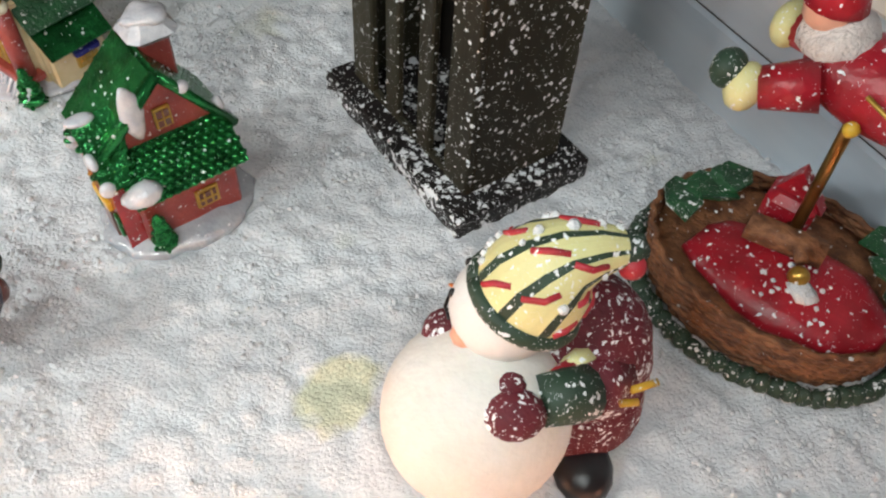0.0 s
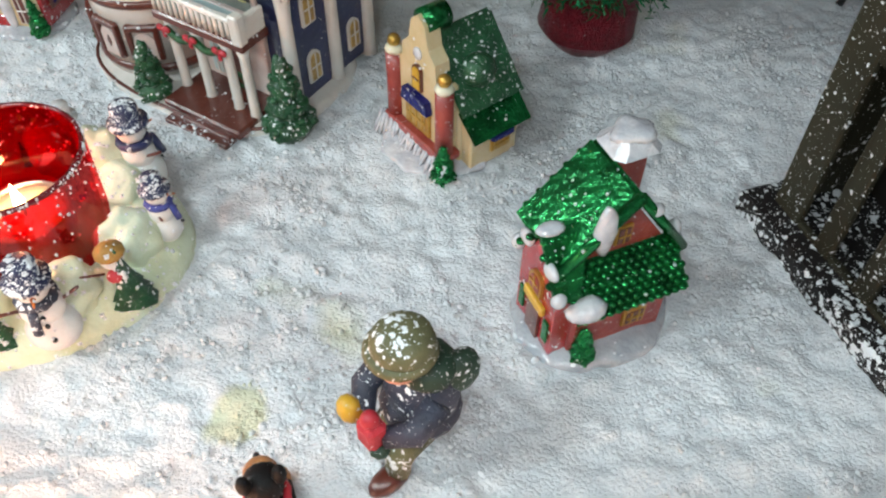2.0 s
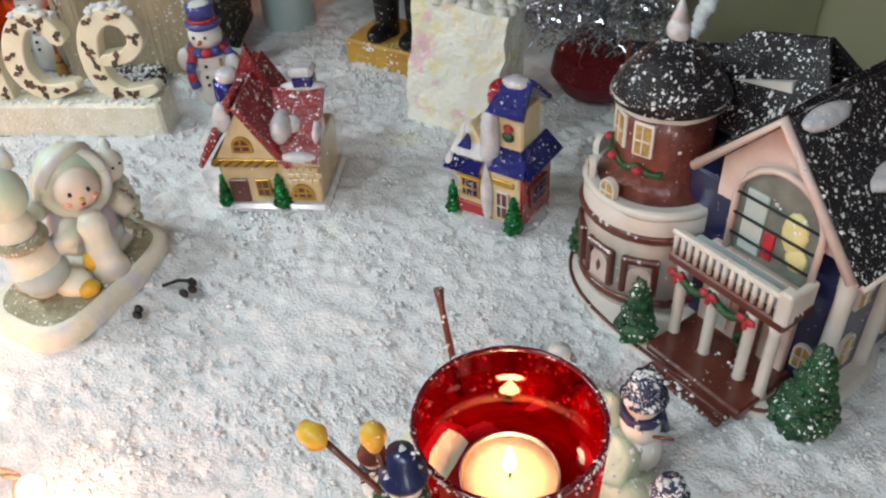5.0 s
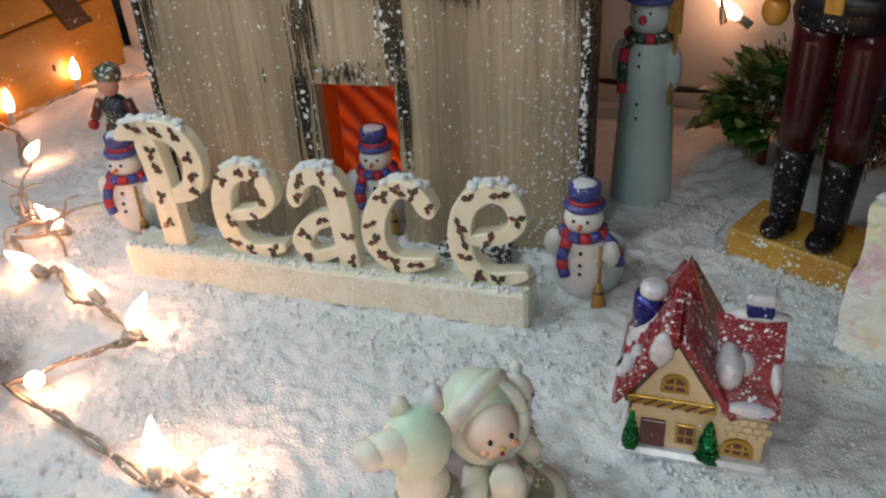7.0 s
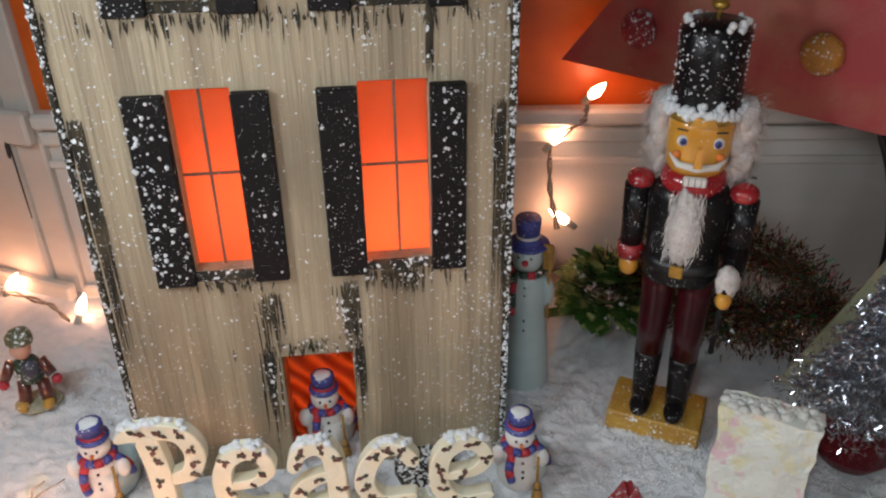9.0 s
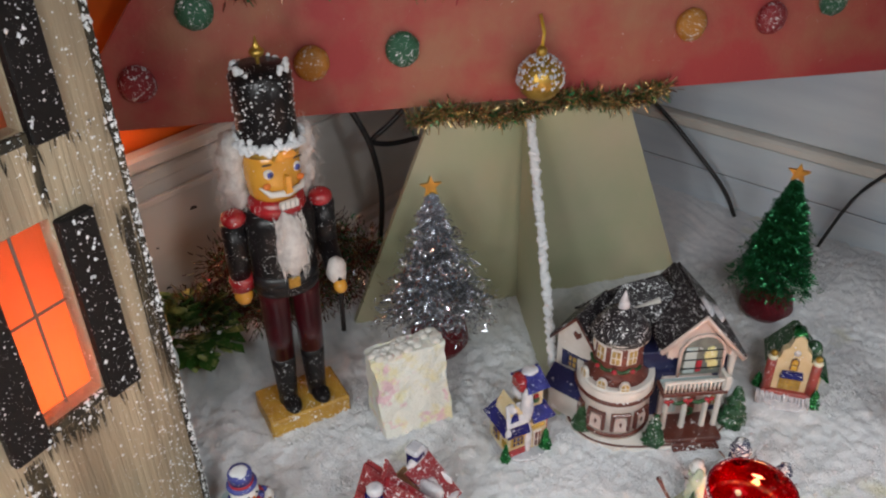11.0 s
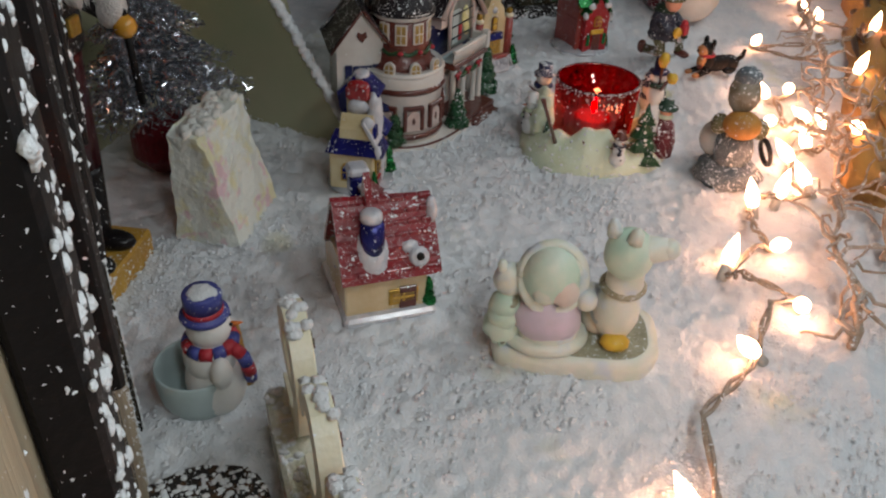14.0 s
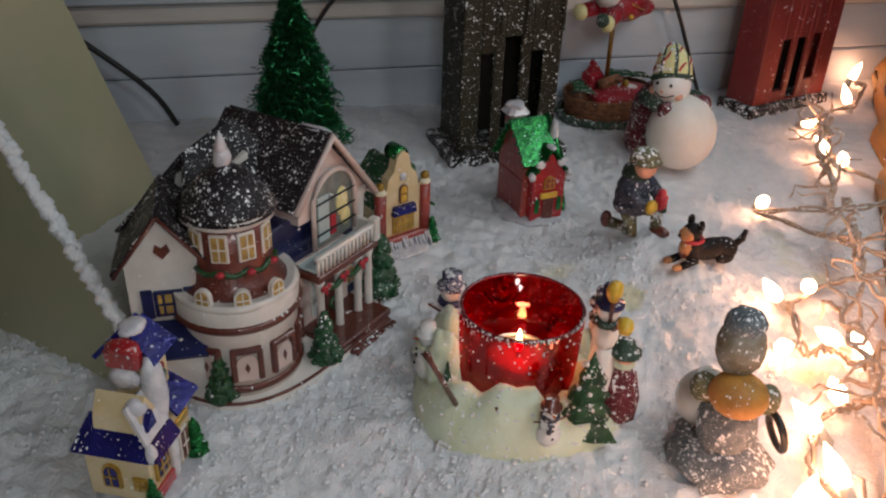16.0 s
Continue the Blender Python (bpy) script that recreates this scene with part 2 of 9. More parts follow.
FACE = mat("varnished_face", (0.72, 0.34, 0.05), 0.25, col2=(0.62, 0.26, 0.03), scale=40, bump=0.1, coat=0.6, flecks=0.1)
SKIN = mat("pink_cheek", (0.75, 0.40, 0.28), 0.45, col2=(0.68, 0.32, 0.22), scale=60)
LASHES = mat("black_paint", (0.012, 0.012, 0.014), 0.35, bump=0.1)
COAT = mat("black_lacquer", (0.006, 0.005, 0.006), 0.32, col2=(0.012, 0.009, 0.009), scale=60, bump=0.15, coat=0.1, flecks=0.18, fleck_size=420)
TROUSER = mat("dark_red_lacquer", (0.055, 0.004, 0.007), 0.28, col2=(0.032, 0.003, 0.005), scale=50, bump=0.1, coat=0.5, flecks=0.06, fleck_size=300)
FLUFF = mat("white_fluff", (0.80, 0.74, 0.70), 0.95, col2=(0.62, 0.55, 0.52), scale=160, bump=1.0, bump_scale=700)
BASEWOOD = mat("yellow_base", (0.58, 0.33, 0.05), 0.5, col2=(0.44, 0.22, 0.03), scale=50, bump=0.4, flecks=0.3, fleck_size=380)
BALL = mat("snowball_white", (0.80, 0.77, 0.72), 0.6, col2=(0.74, 0.70, 0.64), scale=60, bump=0.25, bump_scale=300, sss=0.2)
MAROON = mat("maroon_felt", (0.15, 0.012, 0.022), 0.7, col2=(0.10, 0.008, 0.015), scale=120, bump=0.5, flecks=0.4, fleck_size=420)
LIME = mat("pale_yellow_stripe", (0.72, 0.68, 0.34), 0.6, col2=(0.64, 0.6, 0.28), scale=80, flecks=0.25, fleck_size=420)
FIR = mat("dark_green_stripe", (0.02, 0.055, 0.032), 0.6, col2=(0.014, 0.035, 0.02), scale=90, flecks=0.34, fleck_size=420)
CARROT = mat("orange_nose", (0.80, 0.20, 0.03), 0.5)
SLATEBLUE = mat("slate_blue_coat", (0.05, 0.055, 0.085), 0.6, col2=(0.03, 0.032, 0.05), scale=90, bump=0.4, flecks=0.3, fleck_size=360)
OLIVE = mat("olive_cap", (0.16, 0.15, 0.07), 0.6, col2=(0.09, 0.09, 0.04), scale=90, bump=0.4, flecks=0.42, fleck_size=330)
SCARFBLUE = mat("scarf_blue", (0.06, 0.075, 0.32), 0.5, col2=(0.04, 0.05, 0.22), scale=90, flecks=0.2, fleck_size=420)
SCARFRED = mat("scarf_red", (0.50, 0.03, 0.05), 0.5, col2=(0.4, 0.02, 0.03), scale=90, flecks=0.16, fleck_size=420)
BROOM = mat("straw_broom", (0.46, 0.25, 0.06), 0.7, col2=(0.3, 0.15, 0.03), scale=200, bump=0.6)
PORCELAIN = mat("matt_white_body", (0.76, 0.76, 0.74), 0.5, col2=(0.70, 0.70, 0.68), scale=60, bump=0.15, flecks=0.08)
PASTELBLUE = mat("pale_blue_glaze", (0.46, 0.56, 0.56), 0.4, col2=(0.40, 0.50, 0.50), scale=30, bump=0.15)
RESIN = mat("mint_cream_resin", (0.66, 0.75, 0.60), 0.5, col2=(0.60, 0.66, 0.46), scale=60, bump=0.35, bump_scale=200, flecks=0.14)
CHINA = mat("cream_bisque", (0.77, 0.75, 0.66), 0.45, col2=(0.66, 0.70, 0.58), scale=70, bump=0.3, bump_scale=220, sss=0.15, tint=((0.60, 0.66, 0.70), 55.0, 0.52, 0.66), flecks=0.06, fleck_size=420)
LILAC = mat("lilac_bisque", (0.68, 0.56, 0.66), 0.5, col2=(0.55, 0.50, 0.55), scale=40, bump=0.1)
MINT = mat("mint_bisque", (0.50, 0.68, 0.54), 0.45, col2=(0.66, 0.72, 0.60), scale=50, bump=0.15)
MOSS = mat("moss_bisque", (0.26, 0.24, 0.15), 0.6, col2=(0.40, 0.38, 0.27), scale=120, bump=0.6, flecks=0.3, fleck_size=420)
WICKER = mat("brown_wicker", (0.30, 0.12, 0.05), 0.6, col2=(0.10, 0.035, 0.016), scale=320, bump=1.0, bump_scale=520, stretch=(0.5, 0.5, 1), flecks=0.08, fleck_size=520)
SATIN = mat("red_satin", (0.50, 0.015, 0.03), 0.35, col2=(0.25, 0.008, 0.015), scale=50, bump=0.3, flecks=0.25, fleck_size=300)
BRASS = mat("brass_rod", (0.40, 0.22, 0.07), 0.3, metal=0.9, col2=(0.25, 0.13, 0.04), scale=90)
BARN = mat("barn_red_wood", (0.22, 0.025, 0.022), 0.55, col2=(0.15, 0.015, 0.014), scale=30, bump=0.3, stretch=(1, 1, 0.2), flecks=0.16, fleck_size=230)
TENT = mat("pale_green_board", (0.38, 0.40, 0.25), 0.55, col2=(0.47, 0.42, 0.29), scale=7, bump=0.2, bump_scale=80)
PINKBOARD = mat("sprayed_red_board", (0.40, 0.045, 0.048), 0.5, col2=(0.38, 0.15, 0.09), scale=7, bump=0.2, flecks=0.06, ramp=(0.42, 0.62))
GUMRED = mat("red_sugar", (0.30, 0.01, 0.02), 0.4, bump=0.7, bump_scale=600, flecks=0.35, fleck_size=420)
GUMGREEN = mat("green_sugar", (0.01, 0.12, 0.06), 0.4, bump=0.7, bump_scale=600, flecks=0.35, fleck_size=420)
GUMAMBER = mat("amber_sugar", (0.55, 0.22, 0.03), 0.4, bump=0.7, bump_scale=600, flecks=0.3, fleck_size=420)
SILVERTIN = mat("silver_tinsel", (0.66, 0.69, 0.75), 0.2, metal=0.92, bump=0)
GREENTIN = mat("green_tinsel", (0.012, 0.20, 0.075), 0.28, metal=0.85, bump=0)
GOLDTIN = mat("gold_tinsel", (0.72, 0.52, 0.24), 0.25, metal=0.75, bump=0)
REDTIN = mat("red_tinsel", (0.35, 0.02, 0.03), 0.22, metal=0.9, bump=0)
BROWNTIN = mat("brown_tinsel", (0.20, 0.085, 0.05), 0.25, metal=0.7, bump=0)
REDGLITTER = mat("red_glitter", (0.22, 0.008, 0.018), 0.3, metal=0.5, col2=(0.12, 0.004, 0.01), scale=300, bump=1.0, bump_scale=900, flecks=0.12, fleck_size=500)
BAGWHITE = mat("white_glitter_paper", (0.76, 0.75, 0.70), 0.6, col2=(0.68, 0.66, 0.6), scale=60, bump=0.7, bump_scale=600, flecks=0.3, fleck_size=500)
CABLE = mat("black_cable", (0.015, 0.014, 0.014), 0.4)
WIRE = mat("frosted_wire", (0.42, 0.34, 0.27), 0.6, col2=(0.25, 0.19, 0.14), scale=120, bump=0.5, flecks=0.3, fleck_size=420)
TWIG = mat("frosted_twig", (0.36, 0.25, 0.17), 0.8, col2=(0.55, 0.47, 0.4), scale=90, bump=0.6, flecks=0.3, fleck_size=330)
SOCKET = mat("bulb_socket", (0.55, 0.55, 0.5), 0.4)
BULB = mat("lit_bulb", (1.0, 0.8, 0.5), 0.3, bump=0, glow=(1.0, 0.51, 0.29), glow_power=31.0)
FLAME = mat("flame", (1.0, 0.7, 0.3), 0.5, bump=0, glow=(1.0, 0.60, 0.22), glow_power=45.0)
WAX = mat("lit_wax", (0.85, 0.70, 0.45), 0.5, bump=0.05, sss=0.5)
TIN = mat("tin_cup", (0.55, 0.5, 0.48), 0.3, metal=0.9)
LEAF = mat("variegated_leaf", (0.035, 0.12, 0.02), 0.4, col2=(0.55, 0.58, 0.22), scale=55, bump=0.2, flecks=0.14, fleck_size=300, ramp=(0.50, 0.64))
ROOM = mat("room_plaster", (0.13, 0.12, 0.11), 0.9, col2=(0.10, 0.09, 0.085), scale=4)
GREENSHRUB = mat("green_shrub", (0.02, 0.10, 0.035), 0.35, col2=(0.012, 0.05, 0.018), scale=160, bump=0.6, bump_scale=420, flecks=0.1, fleck_size=420)
PINKISH = mat("rosy_glaze", (0.58, 0.43, 0.39), 0.3, col2=(0.66, 0.56, 0.51), scale=60, coat=0.3)
PICTURE = mat("pastel_print", (0.74, 0.76, 0.70), 0.5, col2=(0.74, 0.70, 0.46), scale=48, bump=0.7, bump_scale=300, ramp=(0.5, 0.62), tint=((0.74, 0.52, 0.56), 60.0, 0.58, 0.66))


def cellophane(name, col, power, folds=False):
    """Wrinkled orange film that lets a lamp behind it through."""
    m = bpy.data.materials.new(name)
    m.use_nodes = True
    nt = m.node_tree
    b = nt.nodes["Principled BSDF"]
    b.inputs["Base Color"].default_value, b.inputs["Roughness"].default_value = (*col, 1), 0.25
    tr = nt.nodes.new("ShaderNodeBsdfTranslucent")
    tr.inputs[0].default_value = (*power, 1)
    mx = nt.nodes.new("ShaderNodeMixShader")
    mx.inputs[0].default_value = 0.75
    wv = nt.nodes.new("ShaderNodeTexNoise")
    wv.inputs["Scale"].default_value, wv.inputs["Detail"].default_value, wv.inputs["Distortion"].default_value = 26.0, 3.0, 1.4
    bp = nt.nodes.new("ShaderNodeBump")
    bp.inputs["Strength"].default_value, bp.inputs["Distance"].default_value = 0.7, 0.004
    tc = nt.nodes.new("ShaderNodeTexCoord")
    mp = nt.nodes.new("ShaderNodeMapping")
    mp.inputs["Scale"].default_value = (1, 1, 0.35)
    nt.links.new(tc.outputs["Object"], mp.inputs[0])
    nt.links.new(mp.outputs[0], wv.inputs["Vector"])
    nt.links.new(wv.outputs["Fac"], bp.inputs["Height"])
    if folds:
        fold = nt.nodes.new("ShaderNodeTexWave")
        fold.bands_direction = "DIAGONAL"
        fold.inputs["Scale"].default_value, fold.inputs["Distortion"].default_value, fold.inputs["Detail"].default_value = 34.0, 3.0, 1.0
        nt.links.new(tc.outputs["Object"], fold.inputs["Vector"])
        dip = nt.nodes.new("ShaderNodeMix")
        dip.data_type = "RGBA"
        dip.inputs["A"].default_value, dip.inputs["B"].default_value = (power[0] * 0.45, power[1] * 0.22, power[2] * 0.2, 1), (*power, 1)
        nt.links.new(fold.outputs["Fac"], dip.inputs["Factor"])
        nt.links.new(dip.outputs["Result"], tr.inputs[0])
        nt.links.new(fold.outputs["Fac"], bp.inputs["Height"])
    nt.links.new(bp.outputs[0], b.inputs["Normal"])
    nt.links.new(bp.outputs[0], tr.inputs["Normal"])
    nt.links.new(b.outputs[0], mx.inputs[1])
    nt.links.new(tr.outputs[0], mx.inputs[2])
    nt.links.new(mx.outputs[0], nt.nodes["Material Output"].inputs[0])
    return m


FILM = cellophane("orange_film", (0.70, 0.24, 0.11), (0.95, 0.40, 0.25))
REDFILM = cellophane("red_orange_film", (0.60, 0.16, 0.05), (0.80, 0.30, 0.12), True)


def red_glass():
    """Thin tinted glass: it lets red light through, glows a little where the flame shines on it, and is glossy."""
    m = bpy.data.materials.new("red_glass")
    m.use_nodes = True
    nt = m.node_tree
    b = nt.nodes.new("ShaderNodeBsdfAnisotropic")
    b.inputs["Color"].default_value, b.inputs["Roughness"].default_value = (1.0, 0.55, 0.5, 1), 0.06
    see, glow = nt.nodes.new("ShaderNodeBsdfTransparent"), nt.nodes.new("ShaderNodeBsdfTranslucent")
    see.inputs[0].default_value, glow.inputs[0].default_value = (0.62, 0.012, 0.026, 1), (0.85, 0.02, 0.04, 1)
    m1, m2 = nt.nodes.new("ShaderNodeMixShader"), nt.nodes.new("ShaderNodeMixShader")
    m1.inputs[0].default_value, m2.inputs[0].default_value = 0.035, 0.09
    nt.links.new(see.outputs[0], m1.inputs[1])
    nt.links.new(glow.outputs[0], m1.inputs[2])
    nt.links.new(m1.outputs[0], m2.inputs[1])
    nt.links.new(b.outputs[0], m2.inputs[2])
    nt.links.new(m2.outputs[0], nt.nodes["Material Output"].inputs[0])
    return m


REDGLASS = red_glass()
RIM = mat("dark_red_rim", (0.10, 0.004, 0.008), 0.08, col2=(0.16, 0.006, 0.012), scale=200, bump=0.1, coat=0.8, flecks=0.25, fleck_size=520)


for m in (BLACK, SCORCH, DARK, SHADEBLACK, COAT, TROUSER, SLATE, PLATE):
    m.node_tree.nodes["Principled BSDF"].inputs["Specular IOR Level"].default_value = 0.2


# ---------- shapes ----------
class Shape:
    """Collects pieces of one mesh, each with its material."""

    def __init__(self):
        self.v, self.f, self.m, self.s, self.mats = [], [], [], [], []

    def put(self, verts, faces, material, smooth=False, M=None):
        if material not in self.mats:
            self.mats.append(material)
        k, base = self.mats.index(material), len(self.v)
        for p in verts:
            self.v.append(tuple(M @ Vector(p)) if M is not None else tuple(p))
        for fc in faces:
            self.f.append([base + i for i in fc])
            self.m.append(k)
            self.s.append(smooth)
        return self

    def box(self, material, x, y, z, bevel=0.0008, M=None, taper=(1, 1)):
        """A box from ranges x, y, z, its edges chamfered; taper scales the top."""
        cx, cy = (x[0] + x[1]) / 2, (y[0] + y[1]) / 2
        hx, hy = (x[1] - x[0]) / 2, (y[1] - y[0]) / 2
        b = max(1e-5, min(bevel, hx * 0.45, hy * 0.45, (z[1] - z[0]) * 0.45))
        rings = []
        for zz, inset, top in ((z[0], b, 0), (z[0] + b, 0, 0), (z[1] - b, 0, 1), (z[1], b, 1)):
            tx, ty = taper if top else (1, 1)
            ax, ay = hx * tx - inset, hy * ty - inset
            c = b if inset == 0 else b * 0.5
            rings.append([(cx + sx * (ax - (c if q else 0)), cy + sy * (ay - (0 if q else c)), zz)
                          for sx, sy, q in ((1, 1, 1), (-1, 1, 1), (-1, 1, 0), (-1, -1, 0), (-1, -1, 1), (1, -1, 1), (1, -1, 0), (1, 1, 0))])
        verts = [p for r in rings for p in r]
        faces = [[r * 8 + i, r * 8 + (i + 1) % 8, r * 8 + 8 + (i + 1) % 8, r * 8 + 8 + i] for r in range(3) for i in range(8)]
        faces += [list(range(7, -1, -1)), list(range(24, 32))]
        return self.put(verts, faces, material, False, M)

    def lathe(self, material, profile, n=24, M=None, wob=0.0, closed=True, smooth=True):
        """Turns (radius, height) pairs round z."""
        verts, faces = [], []
        for j, (r, z) in enumerate(profile):
            for i in range(n):
                a = 2 * math.pi * i / n
                rr = r * (1 + wob * noise.noise(Vector((math.cos(a) * 2, math.sin(a) * 2, z * 60 + j))))
                verts.append((rr * math.cos(a), rr * math.sin(a), z))
        for j in range(len(profile) - 1):
            faces += [[j * n + i, j * n + (i + 1) % n, j * n + n + (i + 1) % n, j * n + n + i] for i in range(n)]
        if closed:
            faces += [list(range(n - 1, -1, -1)), [(len(profile) - 1) * n + i for i in range(n)]]
        return self.put(verts, faces, material, smooth, M)

    def ball(self, material, at, r, n=16, M=None, wob=0.0, freq=150.0):
        """A ball or egg of radii r, bumpy by wob."""
        rx, ry, rz = r if isinstance(r, tuple) else (r, r, r)
        rows = max(4, n * 5 // 8)
        verts, faces = [(at[0], at[1], at[2] - rz)], []
        for j in range(1, rows):
            t = -math.pi / 2 + math.pi * j / rows
            for i in range(n):
                a = 2 * math.pi * i / n
                d = Vector((math.cos(t) * math.cos(a), math.cos(t) * math.sin(a), math.sin(t)))
                k = 1 + (wob * noise.noise(Vector((at[0] + d.x * rx, at[1] + d.y * ry, at[2] + d.z * rz)) * freq) if wob else 0)
                verts.append((at[0] + d.x * rx * k, at[1] + d.y * ry * k, at[2] + d.z * rz * k))
        verts.append((at[0], at[1], at[2] + rz))
        top = len(verts) - 1
        faces += [[0, 1 + (i + 1) % n, 1 + i] for i in range(n)]
        for j in range(rows - 2):
            b = 1 + j * n
            faces += [[b + i, b + (i + 1) % n, b + n + (i + 1) % n, b + n + i] for i in range(n)]
        b = 1 + (rows - 2) * n
        faces += [[b + i, b + (i + 1) % n, top] for i in range(n)]
        return self.put(verts, faces, material, True, M)

    def prism(self, material, outline, y0, y1, M=None):
        """Extrudes an outline of (x, z), anticlockwise seen from -y, from y0 to y1."""
        n = len(outline)
        verts = [(x, y0, z) for x, z in outline] + [(x, y1, z) for x, z in outline]
        faces = [list(range(n)), list(range(2 * n - 1, n - 1, -1))]
        faces += [[(i + 1) % n, i, n + i, n + (i + 1) % n] for i in range(n)]
        return self.put(verts, faces, material, False, M)

    def tube(self, material, pts, r, n=8, M=None, smooth=True):
        """A round bar along points; r is one radius or one for each point."""
        pts = [Vector(p) for p in pts]
        rs = r if isinstance(r, (list, tuple)) else [r] * len(pts)
        verts, faces = [], []
        for k, p in enumerate(pts):
            d = (pts[min(k + 1, len(pts) - 1)] - pts[max(k - 1, 0)]).normalized()
            side = d.cross(Vector((0.3, 0.2, 1)) if abs(d.z) < 0.9 else Vector((1, 0.1, 0))).normalized()
            up = d.cross(side)
            for i in range(n):
                a = 2 * math.pi * i / n
                verts.append(p + (side * math.cos(a) + up * math.sin(a)) * rs[k])
        for k in range(len(pts) - 1):
            faces += [[k * n + i, k * n + (i + 1) % n, k * n + n + (i + 1) % n, k * n + n + i] for i in range(n)]
        faces += [list(range(n - 1, -1, -1)), [(len(pts) - 1) * n + i for i in range(n)]]
        return self.put(verts, faces, material, smooth, M)

    def mesh(self, name):
        me = bpy.data.meshes.new(name)
        me.from_pydata(self.v, [], self.f)
        for m in self.mats:
            me.materials.append(m)
        me.polygons.foreach_set("material_index", self.m)
        me.polygons.foreach_set("use_smooth", self.s)
        bm = bmesh.new()
        bm.from_mesh(me)
        bmesh.ops.recalc_face_normals(bm, faces=bm.faces)
        bm.to_mesh(me)
        bm.free()
        return me


def thing(name, label, category, M, group="", kind=""):
    """An Empty at the base of a thing with parts."""
    ob = new(name)
    ob.empty_display_size = 0.02
    ob.matrix_world = M
    return tagged(ob, label, category, group, kind)


def part(name, shape, parent, label="", kind=""):
    ob = new(name, shape.mesh(name))
    ob.parent = parent
    return tagged(ob, label, kind=kind) if label or kind else ob


def solid(name, shape, label, category, M=Matrix(), group="", kind=""):
    """A thing of one mesh."""
    ob = new(name, shape.mesh(name))
    ob.matrix_world = M
    return tagged(ob, label, category, group, kind)


def dust(ob, n, low, high, seed):
    """Crumbs of snow stuck to the upward and outer faces of a thing's parts."""
    rnd, spots = random.Random(seed), []
    for child in [c for c in scene.objects if c.parent == ob and c.type == "MESH"]:
        for f in child.data.polygons:
            if f.normal.z > -0.2 and f.area > 1e-9:
                spots.append((child, f, f.area * (0.35 + max(0.0, f.normal.z))))
    s = Shape()
    for child, f, _ in rnd.choices(spots, [w for _, _, w in spots], k=n):
        v = [child.data.vertices[k].co for k in f.vertices]
        w = [rnd.random() ** 2 + 0.01 for _ in v]
        p = child.matrix_basis @ (sum((q * k for q, k in zip(v, w)), Vector()) / sum(w))
        nrm = child.matrix_basis.to_3x3() @ f.normal
        t = nrm.cross(Vector((0.31, 0.52, 0.79))).normalized()
        u, r = nrm.cross(t), low + (high - low) * rnd.random() ** 1.8
        s.put([p + t * r, p + u * r * rnd.uniform(0.6, 1.2), p - t * r * rnd.uniform(0.6, 1.2), p - u * r, p + nrm * r * 0.7],
              [[0, 1, 4], [1, 2, 4], [2, 3, 4], [3, 0, 4]], CLUMP)
    part("snow_crumb", s, ob, "white crumbs of snow", "stuff")


def snow_cap(shape, x, y, z, r, n=4, seed=1):
    """A few melted-looking lumps of snow."""
    rnd = random.Random(seed)
    for _ in range(n):
        k = rnd.uniform(0.5, 1.0)
        shape.ball(ICE, (x + rnd.uniform(-r, r), y + rnd.uniform(-r, r), z), (r * k, r * k, r * k * 0.6), 10)


def patches(parent, spots, label="pearl-white snow patch", material=None):
    """Melted-looking snow lumps, each a part of its own."""
    for p, r in spots:
        s = Shape()
        s.ball(material or ICE, p, r, 14, wob=0.22, freq=170)
        part("snow_patch", s, parent, label)


def shrub(parent, x, y, z, r, h, material=None, name="shrub"):
    s, rnd = Shape(), random.Random(int(x * 1e5) ^ int(y * 1e5) ^ int(h * 1e5))
    for k in range(4):
        t = k / 3
        s.ball(material or GREENSHRUB, (x, y, z + h * (0.16 + 0.26 * k)), (r * (1 - 0.66 * t), r * (1 - 0.66 * t), h * 0.22), 14, wob=0.4, freq=420)
    for _ in range(60):
        u, a = rnd.random(), rnd.uniform(0, 6.28)
        q = r * (1.02 - 0.72 * u)
        s.ball(material or GREENSHRUB, (x + q * math.cos(a), y + q * math.sin(a), z + h * (0.06 + 0.90 * u)), (r * 0.2, r * 0.2, h * 0.045), 6, wob=0.5, freq=500)
    return part(name, s, parent)


# ---------- ground and walls ----------
BACK_DIR, RIGHT_DIR = Vector((0.896, 0.443, 0)), Vector((-0.471, 0.882, 0))
CORNER = Vector((0.235, 0.872, 0))


def frame_at(origin, xdir):
    """A frame with x along xdir, y to the left of it, z up."""
    x = Vector(xdir).normalized()
    return Matrix(((x.x, -x.y, 0, origin[0]), (x.y, x.x, 0, origin[1]), (0, 0, 1, origin[2]), (0, 0, 0, 1)))


MOUNDS = [(0.238, 0.060, 0.056, 0.021), (0.205, 0.035, 0.04, 0.006), (-0.56, 0.13, 0.07, 0.010), (-0.70, 0.19, 0.10, 0.008),
          (0.42, 0.36, 0.08, 0.012), (0.30, 0.40, 0.09, 0.008), (-0.33, 0.50, 0.10, 0.006), (0.05, -0.03, 0.08, 0.004)]


def ground_height(x, y):
    z = 0.0
    for mx, my, r, h in MOUNDS:
        d = ((x - mx) ** 2 + (y - my) ** 2) / (r * r)
        if d < 4:
            z += h * math.exp(-d * 1.6)
    return z


